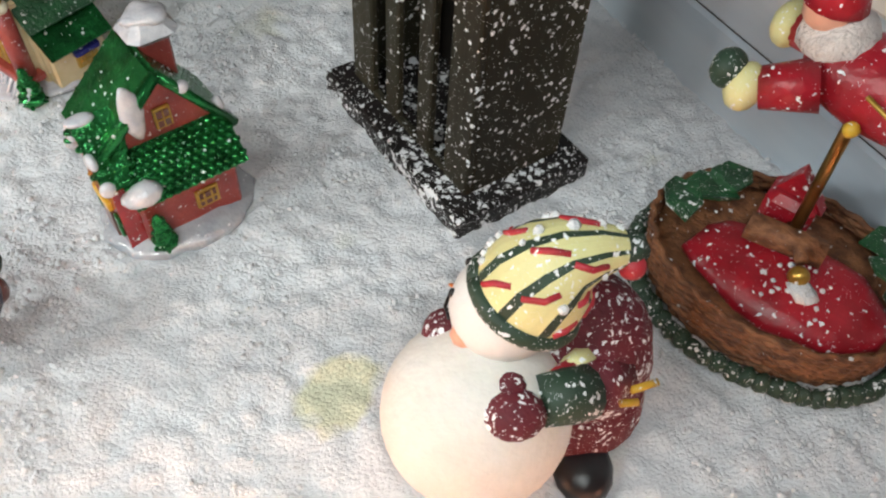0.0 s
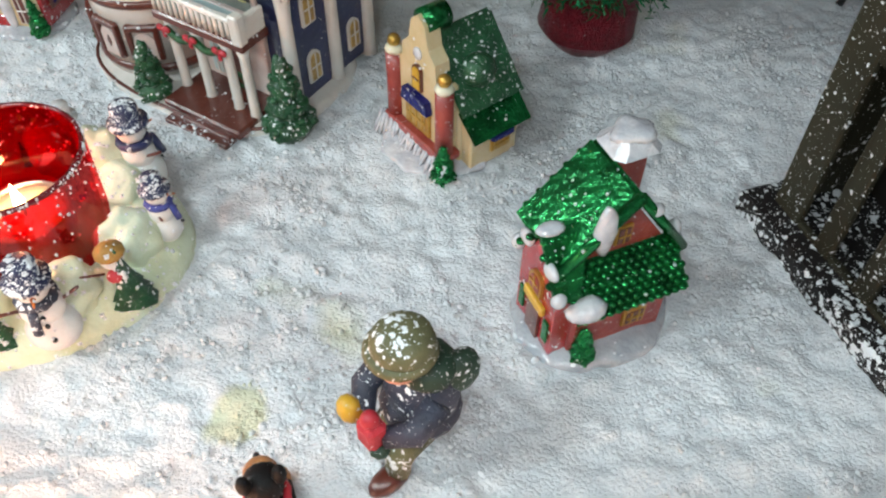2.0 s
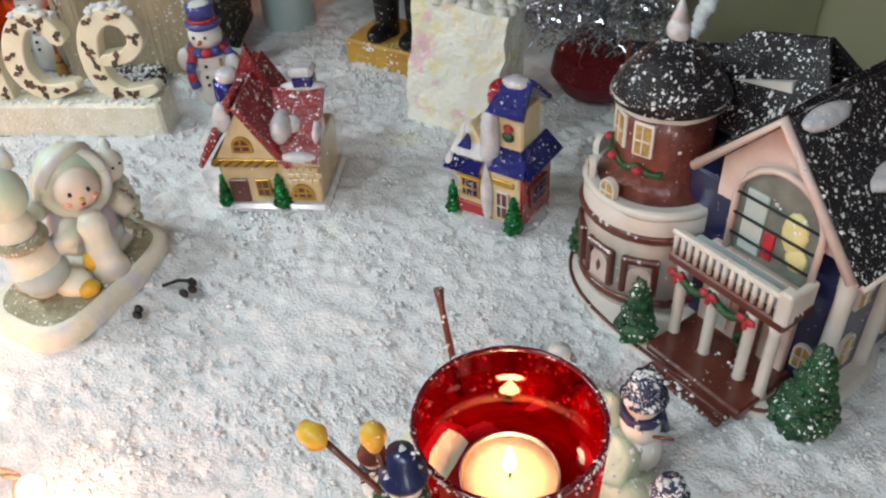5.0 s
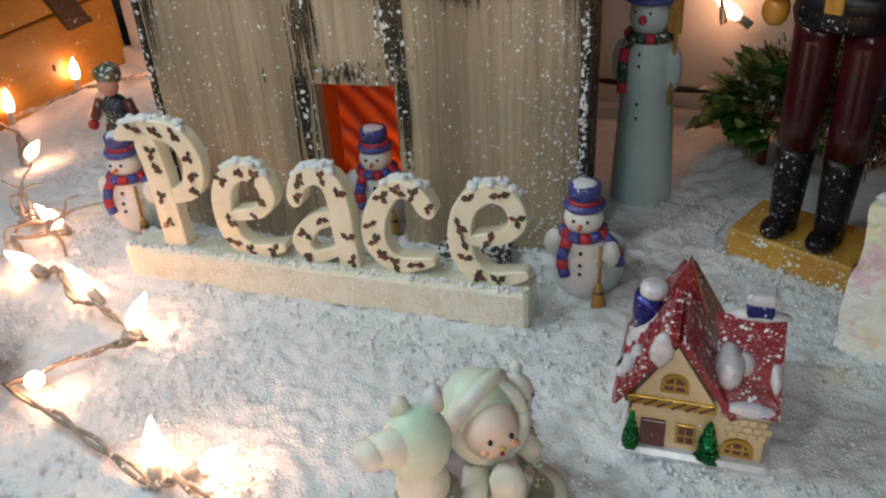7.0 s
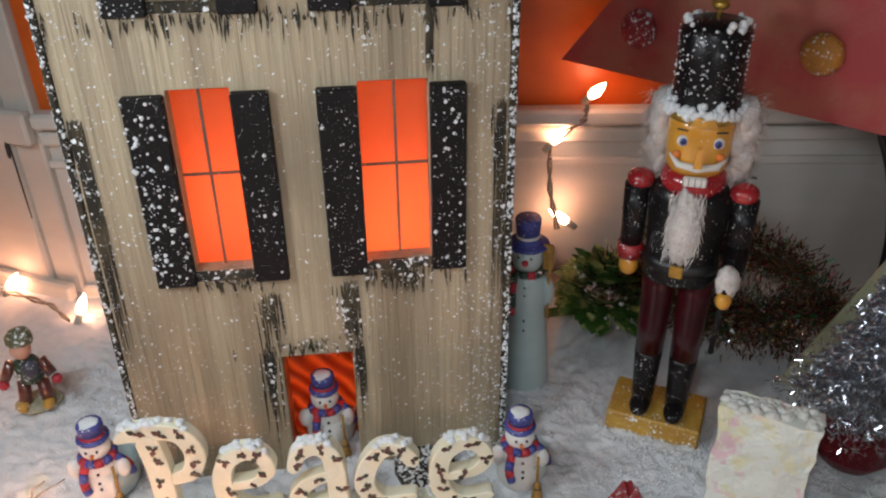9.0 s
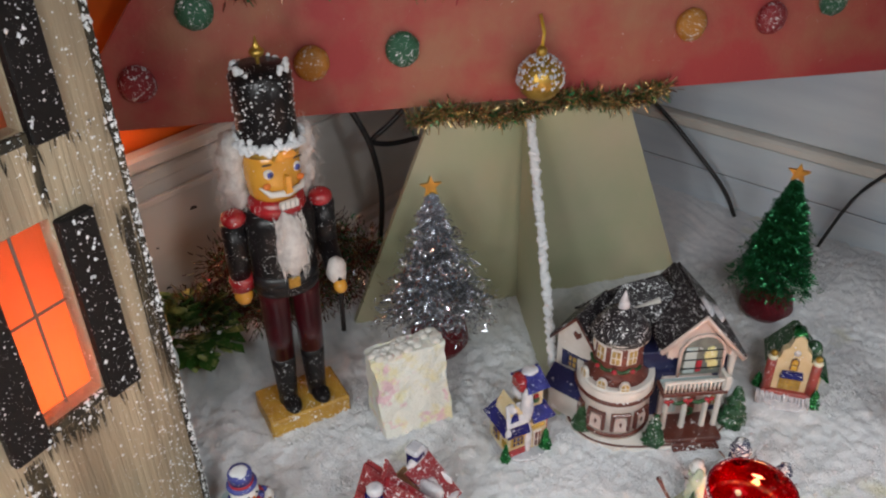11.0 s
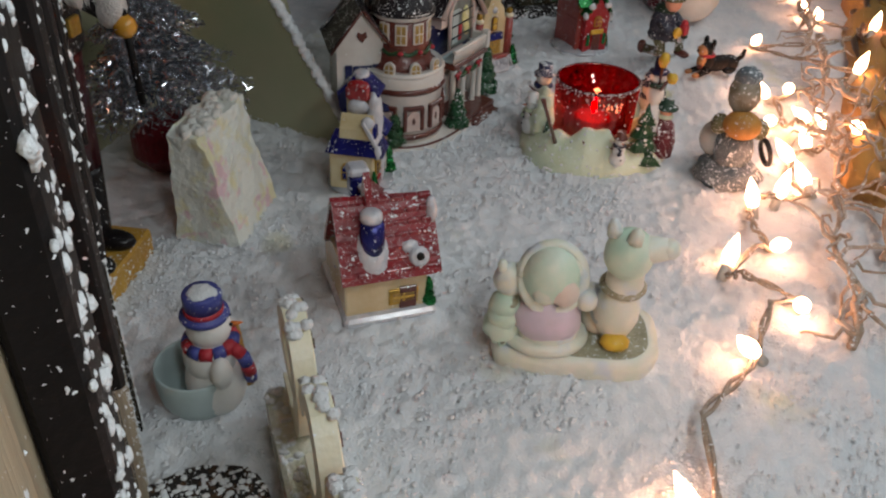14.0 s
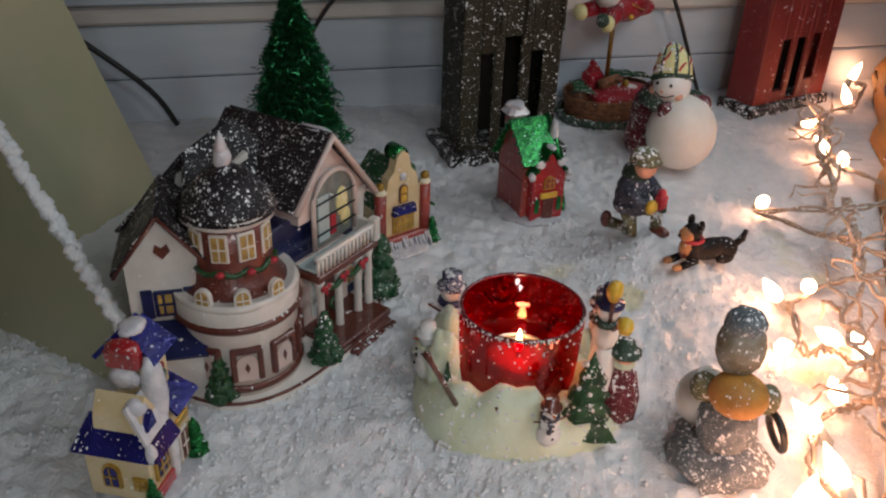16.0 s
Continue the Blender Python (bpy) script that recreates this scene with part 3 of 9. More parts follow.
def snow_ground():
    def spaced(a, b, lo, hi, fine):
        xs, x = [], a
        while x < b:
            xs.append(x)
            far = max(lo - x, x - hi, 0)
            x += fine + far * 0.09
        return xs + [b]

    xs, ys = spaced(-1.7, 1.3, -0.74, 0.58, 0.0021), spaced(-1.2, 1.3, -0.08, 0.44, 0.0021)
    verts = []
    for y in ys:
        for x in xs:
            p = Vector((x, y, 0))
            far = max(-0.85 - x, x - 0.75, y - 0.62, -0.3 - y, 0)
            z = ground_height(x, y) - 0.002 + 0.0013 * noise.noise(p * 26.0) + 0.0008 * noise.noise(p * 75.0 + Vector((3, 1, 7)))
            if far == 0:
                q = p * 105.0 + noise.noise_vector(p * 80.0) * 0.8
                z += 0.0042 * (0.45 - noise.voronoi(q)[0][0]) * (0.65 + 0.9 * noise.noise(p * 30.0)) + 0.0020 * noise.noise(p * 95.0 + Vector((9, 2, 4))) + 0.0012 * noise.noise(p * 210.0)
            verts.append((x, y, z))
    w = len(xs)
    faces = [[j * w + i, j * w + i + 1, j * w + w + i + 1, j * w + w + i] for j in range(len(ys) - 1) for i in range(w - 1)]
    me = bpy.data.meshes.new("ground")
    me.from_pydata(verts, [], faces)
    me.materials.append(SNOW)
    me.polygons.foreach_set("use_smooth", [True] * len(faces))
    tagged(new("ground", me), "bumpy white sheet of artificial snow", "ground", kind="structure")


snow_ground()


def loose_grains(n, x, y, seed):
    """Separate grains and clots of the artificial snow, strewn over the sheet."""
    rnd = random.Random(seed)
    verts, faces = [], []
    for _ in range(n):
        px, py = rnd.uniform(*x), rnd.uniform(*y)
        if noise.noise(Vector((px, py, 0.3)) * 22.0) < rnd.uniform(-0.3, 0.4):
            continue
        r = 0.0005 + 0.0013 * rnd.random() ** 3
        pz = ground_height(px, py) - 0.0004 + 0.0013 * noise.noise(Vector((px, py, 0)) * 26.0)
        b, turn = len(verts), rnd.uniform(0, 6.28)
        for k in range(5):
            a = turn + k * 1.2566
            q = r * rnd.uniform(0.7, 1.25)
            verts.append((px + q * math.cos(a), py + q * math.sin(a), pz))
            verts.append((px + 0.66 * q * math.cos(a + 0.3), py + 0.66 * q * math.sin(a + 0.3), pz + r * rnd.uniform(0.45, 0.7)))
        for k in range(5):
            c, d = b + 2 * k, b + 2 * ((k + 1) % 5)
            faces += [[c, d, d + 1], [c, d + 1, c + 1]]
        faces.append([b + 1, b + 3, b + 5, b + 7, b + 9])
    me = bpy.data.meshes.new("snow_grains")
    me.from_pydata(verts, [], faces)
    me.materials.append(SNOW)
    me.polygons.foreach_set("use_smooth", [True] * len(faces))
    tagged(new("snow_grains", me), "loose grains of white artificial snow", "snow", kind="stuff")


loose_grains(80000, (-0.72, 0.62), (-0.08, 0.44), 71)


# back wall: white board with mouldings, orange painted wall over it
WB = frame_at(CORNER - BACK_DIR * 1.19, BACK_DIR)
s = Shape()
s.box(PEEL, (0, 1.19), (0, 0.03), (-0.05, 0.205), 0.002)
wall_back = solid("wall_back", s, "white painted board wall with chipped paint", "wall", WB, kind="structure")
s = Shape()
s.box(ORANGEWALL, (0, 1.19), (0.004, 0.03), (0.207, 1.5), 0.002)
solid("wall_upper", s, "glossy orange painted wall", "wall", WB, kind="structure")
for z0, z1, d, nm in ((0.196, 0.212, 0.020, "trim_ledge"), (0.176, 0.190, 0.011, "trim_bead"), (0.150, 0.158, 0.006, "trim_fillet"), (-0.02, 0.012, 0.012, "baseboard")):
    s = Shape()
    s.box(PEEL, (0, 1.17), (-d, -0.001), (z0, z1), 0.003)
    solid(nm, s, "white painted wooden moulding", "moulding", WB, kind="structure")
s = Shape()
rnd = random.Random(4)
for k in range(26):
    x, z = rnd.uniform(0.02, 0.75), rnd.uniform(0.02, 0.15)
    w = rnd.uniform(0.002, 0.011)
    s.put([(x, -0.001, z), (x + w, -0.001, z + rnd.uniform(-0.002, 0.002)), (x + w * 0.9, -0.001, z + w * 0.25), (x + w * 0.3, -0.001, z + w * 0.4)], [[0, 1, 2, 3]], CRACK)
part("paint_chip", s, wall_back, "dark chips in the paint", "stuff")

# white pier beside the crate
WP = frame_at((-1.004, 0.3125, 0), (0.991, 0.132, 0))
s = Shape()
s.box(PEEL, (0, 0.135), (0, 0.03), (-0.05, 1.5), 0.003)
s.box(PEEL, (0.1352, 0.172), (0.006, 0.03), (-0.05, 1.5), 0.002)
wall_pier = solid("wall_pier", s, "plain white painted pier board with scuffs", "wall", WP, kind="structure")
s = Shape()
s.box(PEEL, (0.0, 0.172), (-0.014, -0.001), (-0.02, 0.016), 0.003)
s.box(PEEL, (0.137, 0.172), (-0.008, 0.005), (0.176, 0.212), 0.003)
solid("trim_pier", s, "white painted wooden moulding", "moulding", WP, kind="structure")
for x, z, w, h in ((0.134, 0.10, 0.0016, 0.12), (0.128, 0.158, 0.006, 0.020), (0.060, 0.070, 0.018, 0.003), (0.134, 0.26, 0.0014, 0.07)):
    s = Shape()
    s.prism(CRACK, [(x, z), (x + w * 0.6, z - h * 0.1), (x + w, z + h * 0.5), (x + w * 0.5, z + h), (x + w * 0.1, z + h * 0.6)], -0.0006, 0.0004)
    part("paint_chip", s, wall_pier, "dark crack in the paint")

# side wall: pale blue boards with a ledge
WR = frame_at(Vector((0.575, 0.208, 0)) - RIGHT_DIR * 0.9, RIGHT_DIR)
wall_right = thing("wall_right", "pale blue-white painted board wall", "wall", WR, kind="structure")
for k, (z0, z1) in enumerate(((-0.05, 0.0400), (0.0410, 0.095), (0.112, 0.3000), (0.3010, 1.5))):
    s = Shape()
    s.box(BLUEWHITE, (0, 1.66), (-0.03, 0), (z0, z1), 0.002)
    part("plank", s, wall_right)
for z0, z1, y0, y1 in ((0.0396, 0.0414, -0.02, -0.0022), (0.2996, 0.3014, -0.02, -0.0022)):
    s = Shape()
    s.box(CRACK, (0, 1.66), (y0, y1), (z0, z1), 0.0004)
    part("joint", s, wall_right, "dark open joint between the boards")
s = Shape()
s.box(PEEL, (0, 1.66), (-0.03, 0.012), (0.0965, 0.1105), 0.003)
part("ledge", s, wall_right, "white painted ledge")

# the rest of the room
for nm, x, y, z in (("wall_front", (-2.2, 2.2), (-2.03, -2.0), (-0.06, 1.9)), ("wall_left", (-2.23, -2.2), (-2.0, 2.0), (-0.06, 1.9)), ("wall_far", (2.2, 2.23), (-2.0, 2.0), (-0.06, 1.9)),
                    ("wall_north", (-2.2, 2.2), (2.0, 2.03), (-0.06, 1.9)), ("floor", (-2.2, 2.2), (-2.0, 2.0), (-0.09, -0.06)), ("ceiling", (-2.2, 2.2), (-2.0, 2.0), (1.9, 1.93))):
    s = Shape()
    s.box(ROOM, x, y, z, 0.002)
    solid(nm, s, "plain dim plastered room surface", nm.split("_")[0], kind="structure")

# ---------- wooden house with lit windows ----------
UX = Matrix(((0.811, -0.585, 0, 0), (0.585, 0.811, 0, 0), (0, 0, 1, 0), (0, 0, 0, 1)))
UX = UX @ Matrix.Translation((-0.205, 0, 0)) @ pose(0, 0, 0, 0, 1.0, 0) @ Matrix.Translation((0.205, 0, 0))
house = thing("wooden_house", "weathered tan wooden house with black shutters and glowing windows", "toy house", UX)
TOP, FRONT, BACKV = 0.56, 0.458, 0.56
WIN_A, WIN_B, DOOR = (-0.282, -0.243), (-0.164, -0.119), (-0.233, -0.180)
ROWS = ((0.190, 0.320), (0.374, 0.504))


def planks(u, cuts, z0=-0.01):
    zs = z0
    for a, b in list(cuts) + [(TOP, None)]:
        if a > zs:
            s = Shape()
            s.box(TANWOOD, u, (FRONT, FRONT + 0.012), (zs, a), 0.0002)
            part("plank", s, house)
        zs = b


planks((-0.345, WIN_A[0]), ())
planks(WIN_A, ROWS)
planks((WIN_A[1], DOOR[0]), ())
planks(DOOR, ((-0.01, 0.111),))
planks((DOOR[1], WIN_B[0]), ())
planks(WIN_B, ROWS)
planks((WIN_B[1], -0.066), ())
for u in ((-0.350, -0.3455), (-0.0655, -0.061)):
    s = Shape()
    s.box(SCORCH, u, (FRONT - 0.002, BACKV), (-0.01, TOP), 0.001)
    part("side_wall", s, house, "dark-stained side board dusted with snow")
s = Shape()
s.box(TANWOOD, (-0.345, -0.066), (BACKV - 0.008, BACKV), (-0.01, TOP), 0.001)
part("back_wall", s, house)
s = Shape()
s.box(SCORCH, (-0.36, -0.05), (FRONT - 0.012, BACKV + 0.012), (TOP, TOP + 0.014), 0.002)
part("roof", s, house, "dark-stained flat roof board")
for k, (w, nm) in enumerate(((WIN_A, "a"), (WIN_B, "b"))):
    for z0, z1 in ROWS:
        s = Shape()
        s.box(FILM, (w[0] - 0.001, w[1] + 0.001), (FRONT + 0.0135, FRONT + 0.0143), (z0 - 0.001, z1 + 0.001), 0.0002)
        pane = part("window_film", s, house, "glowing wrinkled orange film")
        s = Shape()
        cu, cz = (w[0] + w[1]) / 2 + (0.001 if k else -0.001), (z0 + z1) / 2 + 0.004
        s.box(MULLION, (cu - 0.0009, cu + 0.0009), (FRONT + 0.008, FRONT + 0.0095), (z0, z1), 0.0003)
        s.box(MULLION, (w[0], w[1]), (FRONT + 0.0085, FRONT + 0.010), (cz - 0.0009, cz + 0.0009), 0.0003)
        part("mullion", s, house, "thin grey window cross bars")
        s = Shape()
        s.box(SCORCH, (w[0] - 0.001, w[1] + 0.001), (FRONT - 0.0035, FRONT + 0.011), (z0 - 0.007, z0 - 0.0003), 0.0008)
        part("sill", s, house, "black-stained sill with snow")
        for u0, u1 in ((w[0] - 0.026, w[0] - 0.0005), (w[1] + 0.0005, w[1] + 0.024)):
            s = Shape()
            s.box(BLACK, (u0, u1), (FRONT - 0.008, FRONT - 0.0003), (z0 - 0.008, z1 - 0.002), 0.001)
            part("shutter", s, house, "black wooden shutter flecked with snow")
s = Shape()
s.box(REDFILM, (DOOR[0], DOOR[1]), (FRONT + 0.036, FRONT + 0.0368), (-0.008, 0.112), 0.0002)
part("door_film", s, house, "glowing wrinkled red-orange film in the doorway")
s = Shape()
for u in ((DOOR[0] - 0.004, DOOR[0]), (DOOR[1], DOOR[1] + 0.004)):
    s.box(ORANGEWALL, u, (FRONT + 0.0125, FRONT + 0.036), (-0.008, 0.115), 0.0005)
s.box(ORANGEWALL, (DOOR[0], DOOR[1]), (FRONT + 0.0125, FRONT + 0.036), (0.1115, 0.115), 0.0005)
part("door_reveal", s, house, "orange doorway reveal")
# scorch marks and smears round the openings
rnd = random.Random(11)
s = Shape()


def smear(u, z, w, h, n):
    for _ in range(n * 4):
        uu, ww = max(-0.343, min(-0.068, u + rnd.gauss(0, w * 0.55))), rnd.uniform(0.00025, 0.0010)
        hh, zz = h * rnd.uniform(0.15, 1.0) ** 1.5, z + rnd.uniform(-0.005, 0.004)
        lean = rnd.gauss(0, 0.0006)
        y = FRONT - 0.0006 - 0.0001 * rnd.random()
        s.put([(uu - ww * 0.4, y, zz), (uu + ww * 0.4, y, zz + 0.001), (uu + ww + lean, y, zz - hh * 0.45), (uu + ww * 0.2 + lean * 2, y, zz - hh), (uu - ww + lean, y, zz - hh * 0.5)], [[0, 1, 2, 3, 4]], SCORCH)


smear(-0.1415, 0.182, 0.026, 0.026, 26)
smear(-0.2625, 0.182, 0.022, 0.012, 14)
smear(-0.2065, 0.122, 0.034, 0.014, 16)
smear(-0.2065, 0.366, 0.16, 0.020, 40)
smear(-0.178, 0.17, 0.008, 0.075, 9)
smear(-0.236, 0.165, 0.008, 0.065, 9)
smear(-0.242, 0.115, 0.006, 0.10, 10)
smear(-0.174, 0.115, 0.005, 0.08, 6)
smear(-0.118, 0.366, 0.003, 0.05, 6)
smear(-0.34, 0.30, 0.004, 0.2, 16)
smear(-0.072, 0.30, 0.004, 0.2, 8)
part("stain", s, house, "dark streaks of stain on the boards", "stuff")
# crumbs of snow stuck to the front, thickest low down and along the edges
rnd = random.Random(19)
s = Shape()
for _ in range(1500):
    edge = rnd.random()
    uu = -0.0665 - abs(rnd.gauss(0, 0.022)) if edge < 0.55 else (-0.3445 + abs(rnd.gauss(0, 0.012)) if edge < 0.7 else rnd.uniform(-0.343, -0.068))
    zz = TOP * rnd.random() ** (1.9 if edge < 0.55 else 1.2)
    if any(w[0] - 0.028 < uu < w[1] + 0.026 and z0 - 0.01 < zz < z1 for w in (WIN_A, WIN_B) for z0, z1 in ROWS) or (DOOR[0] < uu < DOOR[1] and zz < 0.113):
        continue
    r = 0.0004 + 0.0008 * rnd.random() ** 2.5
    s.put([(uu - r, FRONT, zz), (uu, FRONT, zz - r), (uu + r * 1.1, FRONT, zz + r * 0.2), (uu - r * 0.1, FRONT, zz + r * 1.2), (uu, FRONT - r * 0.8, zz)],
          [[0, 1, 4], [1, 2, 4], [2, 3, 4], [3, 0, 4]], CLUMP)
for _ in range(130):
    w, (z0, z1) = rnd.choice((WIN_A, WIN_B)), rnd.choice(ROWS)
    uu = rnd.choice((w[0] - rnd.uniform(0.001, 0.025), w[1] + rnd.uniform(0.001, 0.0235)))
    zz, r = rnd.uniform(z0 - 0.006, z1 - 0.004), 0.0004 + 0.0011 * rnd.random() ** 3
    y = FRONT - 0.008
    s.put([(uu - r, y, zz), (uu, y, zz - r), (uu + r * 1.1, y, zz + r * 0.2), (uu - r * 0.1, y, zz + r * 1.4), (uu, y - r * 0.7, zz)],
          [[0, 1, 4], [1, 2, 4], [2, 3, 4], [3, 0, 4]], CLUMP)
for _ in range(700):
    uu = rnd.choice((-0.0633, -0.0633, -0.3478)) + rnd.uniform(-0.0022, 0.0022)
    zz, r, y = TOP * rnd.random() ** 1.4, 0.0005 + 0.0011 * rnd.random() ** 2, FRONT - 0.002
    s.put([(uu - r, y, zz), (uu, y, zz - r), (uu + r, y, zz + r * 0.2), (uu - r * 0.1, y, zz + r * 1.3), (uu, y - r * 0.8, zz)],
          [[0, 1, 4], [1, 2, 4], [2, 3, 4], [3, 0, 4]], CLUMP)
for _ in range(90):
    z0, z1 = rnd.choice(ROWS)
    uu, zz, r, y = WIN_B[1] + rnd.uniform(0.002, 0.0235), rnd.uniform(z0 - 0.004, z1 - 0.004), 0.0005 + 0.0012 * rnd.random() ** 2.5, FRONT - 0.008
    s.put([(uu - r, y, zz), (uu, y, zz - r), (uu + r, y, zz + r * 0.2), (uu - r * 0.1, y, zz + r * 1.4), (uu, y - r * 0.7, zz)],
          [[0, 1, 4], [1, 2, 4], [2, 3, 4], [3, 0, 4]], CLUMP)
for _ in range(170):
    z0, z1 = rnd.choice((ROWS[0], ROWS[0], ROWS[1]))
    uu, zz, r, y = WIN_A[0] - 0.026 + 0.0255 * rnd.random() ** 1.6, rnd.uniform(z0 - 0.008, z1 - 0.004), 0.0004 + 0.0014 * rnd.random() ** 2.0, FRONT - 0.008
    s.ball(CLUMP, (uu, y, zz), (r, r * 0.6, r * rnd.uniform(0.7, 1.2)), 7, wob=0.5, freq=600)
for _ in range(300):
    zz, r, y = rnd.uniform(0.15, 0.34), 0.0004 + 0.0010 * rnd.random() ** 2, rnd.uniform(FRONT - 0.0018, FRONT + 0.02)
    s.ball(CLUMP, (-0.3502, y, zz), (r * 0.6, r, r * rnd.uniform(0.7, 1.2)), 7, wob=0.5, freq=600)
part("snow_crumb", s, house, "white crumbs of snow stuck to the boards", "stuff")
HOUSE_LAMPS = [((-0.145, 0.525, 0.20), 0.42), ((-0.262, 0.525, 0.23), 0.22), ((-0.2, 0.53, 0.43), 0.012), ((-0.206, 0.535, 0.05), 0.08)]
for at, e in HOUSE_LAMPS:
    point_lamp("house_lamp", UX @ Vector(at), e, (1.0, 0.64, 0.38), 0.008)
# unseen slab added to keep the lower lamps' light off the upper windows
s = Shape()
s.box(TANWOOD, (-0.345, -0.066), (FRONT + 0.0125, FRONT + 0.075), (0.335, 0.340), 0.0005)
part("light_baffle", s, house)

# ---------- peace sign ----------
PM = frame_at((-0.515, 0.113, 0.0), (0.855, 0.519, 0))
sign = thing("letter_sign", "cream wooden letter sign spelling Peace with holly sprigs, snow on top", "sign", PM)
s = Shape()
s.box(FROSTBASE, (-0.003, 0.269), (-0.002, 0.026), (-0.004, 0.022), 0.0022)
part("base", s, sign, "cream glittered base bar")


def stroke(s, material, pts, y0, y1):
    """A curved bar of changing width along (x, z, width), rounded at both ends, between y0 and y1."""
    fine = []
    for k in range(len(pts) - 1):
        p0, p1, p2, p3 = (Vector(pts[min(max(k + j, 0), len(pts) - 1)]) for j in (-1, 0, 1, 2))
        for j in range(6):
            t = j / 6
            fine.append(0.5 * ((2 * p1) + (p2 - p0) * t + (2 * p0 - 5 * p1 + 4 * p2 - p3) * t * t + (3 * p1 - p0 - 3 * p2 + p3) * t ** 3))
    fine.append(Vector(pts[-1]))
    left, right = [], []
    for k, p in enumerate(fine):
        d = fine[min(k + 1, len(fine) - 1)] - fine[max(k - 1, 0)]
        d = Vector((d.x, d.y)).normalized()
        left.append((p.x - d.y * p.z / 2, p.y + d.x * p.z / 2))
        right.append((p.x + d.y * p.z / 2, p.y - d.x * p.z / 2))
    for end, before in ((0, 1), (-1, -2)):
        d = fine[end] - fine[before]
        d = Vector((d.x, d.y)).normalized()
        r = fine[end].z / 2
        for a in (45, 75):
            c, q = math.cos(math.radians(a)), math.sin(math.radians(a))
            l = (fine[end].x + d.x * r * q + (-d.y if end else d.y) * r * c, fine[end].y + d.y * r * q + (d.x if end else -d.x) * r * c)
            m = (fine[end].x + d.x * r * q - (-d.y if end else d.y) * r * c, fine[end].y + d.y * r * q - (d.x if end else -d.x) * r * c)
            if end:
                left.append(l)
                right.append(m)
            else:
                left.insert(0, l)
                right.insert(0, m)
    n = len(left)
    e = 0.0007
    verts = []
    for k in range(n):
        (lx, lz), (rx, rz) = left[k], right[k]
        w = max(math.hypot(rx - lx, rz - lz), 1e-6)
        ux, uz = (rx - lx) / w * e, (rz - lz) / w * e
        verts += [(lx + ux, y0, lz + uz), (rx - ux, y0, rz - uz), (rx, y0 + e, rz), (rx, y1, rz), (lx, y1, lz), (lx, y0 + e, lz)]
    faces = [[6 * k + i, 6 * k + (i + 1) % 6, 6 * k + 6 + (i + 1) % 6, 6 * k + 6 + i] for k in range(n - 1) for i in range(6)]
    faces += [[5, 4, 3, 2, 1, 0], [6 * n - 6 + i for i in range(6)]]
    return s.put(verts, faces, material)


# strokes of the letters: (x, z, width)
E_STROKE = ((0.0780, 0.0500, 0.0100), (0.0940, 0.0535, 0.0108), (0.1030, 0.0640, 0.0130), (0.0985, 0.0765, 0.0140), (0.0860, 0.0800, 0.0146), (0.0730, 0.0705, 0.0162), (0.0682, 0.0520, 0.0177),
            (0.0719, 0.0335, 0.0177), (0.0860, 0.0245, 0.0145), (0.1055, 0.0295, 0.0085))
STROKES = {
    "P": (((0.0258, 0.0190, 0.0215), (0.0258, 0.0444, 0.0208), (0.0251, 0.0720, 0.0208), (0.0225, 0.0930, 0.0208)),
          ((0.0030, 0.0975, 0.0085), (0.0110, 0.1010, 0.0150), (0.0288, 0.1035, 0.0162), (0.0453, 0.0993, 0.0177), (0.0534, 0.0838, 0.0185), (0.0483, 0.0660, 0.0169), (0.0340, 0.0590, 0.0131))),
    "e": (E_STROKE,),
    "a": (((0.1216, 0.0650, 0.0131), (0.1253, 0.0755, 0.0138), (0.1364, 0.0815, 0.0146), (0.1474, 0.0767, 0.0169), (0.1508, 0.0605, 0.0177), (0.1511, 0.0430, 0.0177), (0.1530, 0.0215, 0.0165)),
          ((0.1482, 0.0556, 0.0123), (0.1312, 0.0490, 0.0138), (0.1209, 0.0355, 0.0154), (0.1290, 0.0260, 0.0123), (0.1440, 0.0310, 0.0085))),
    "c": (((0.2064, 0.0660, 0.0146), (0.1990, 0.0760, 0.0138), (0.1854, 0.0760, 0.0154), (0.1740, 0.0600, 0.0177), (0.1718, 0.0410, 0.0185), (0.1836, 0.0275, 0.0155), (0.2060, 0.0310, 0.0085))),
    "e ": (tuple((x + 0.1574, z - 0.0005, w) for x, z, w in E_STROKE),)}


def letter(ch):
    s = Shape()
    strokes = STROKES[ch] if ch != "c" else (STROKES[ch],)
    for k, pts in enumerate(strokes):
        pts = [(0.0080 + x * 0.977, z, w * 0.80) for x, z, w in pts]
        stroke(s, IVORY, pts, 0.0060 + 0.0004 * k, 0.0160 - 0.0004 * k)
    ob = new("letter", s.mesh("letter"))
    ob.parent = sign
    return tagged(ob, "cream wooden letter " + ch.strip())


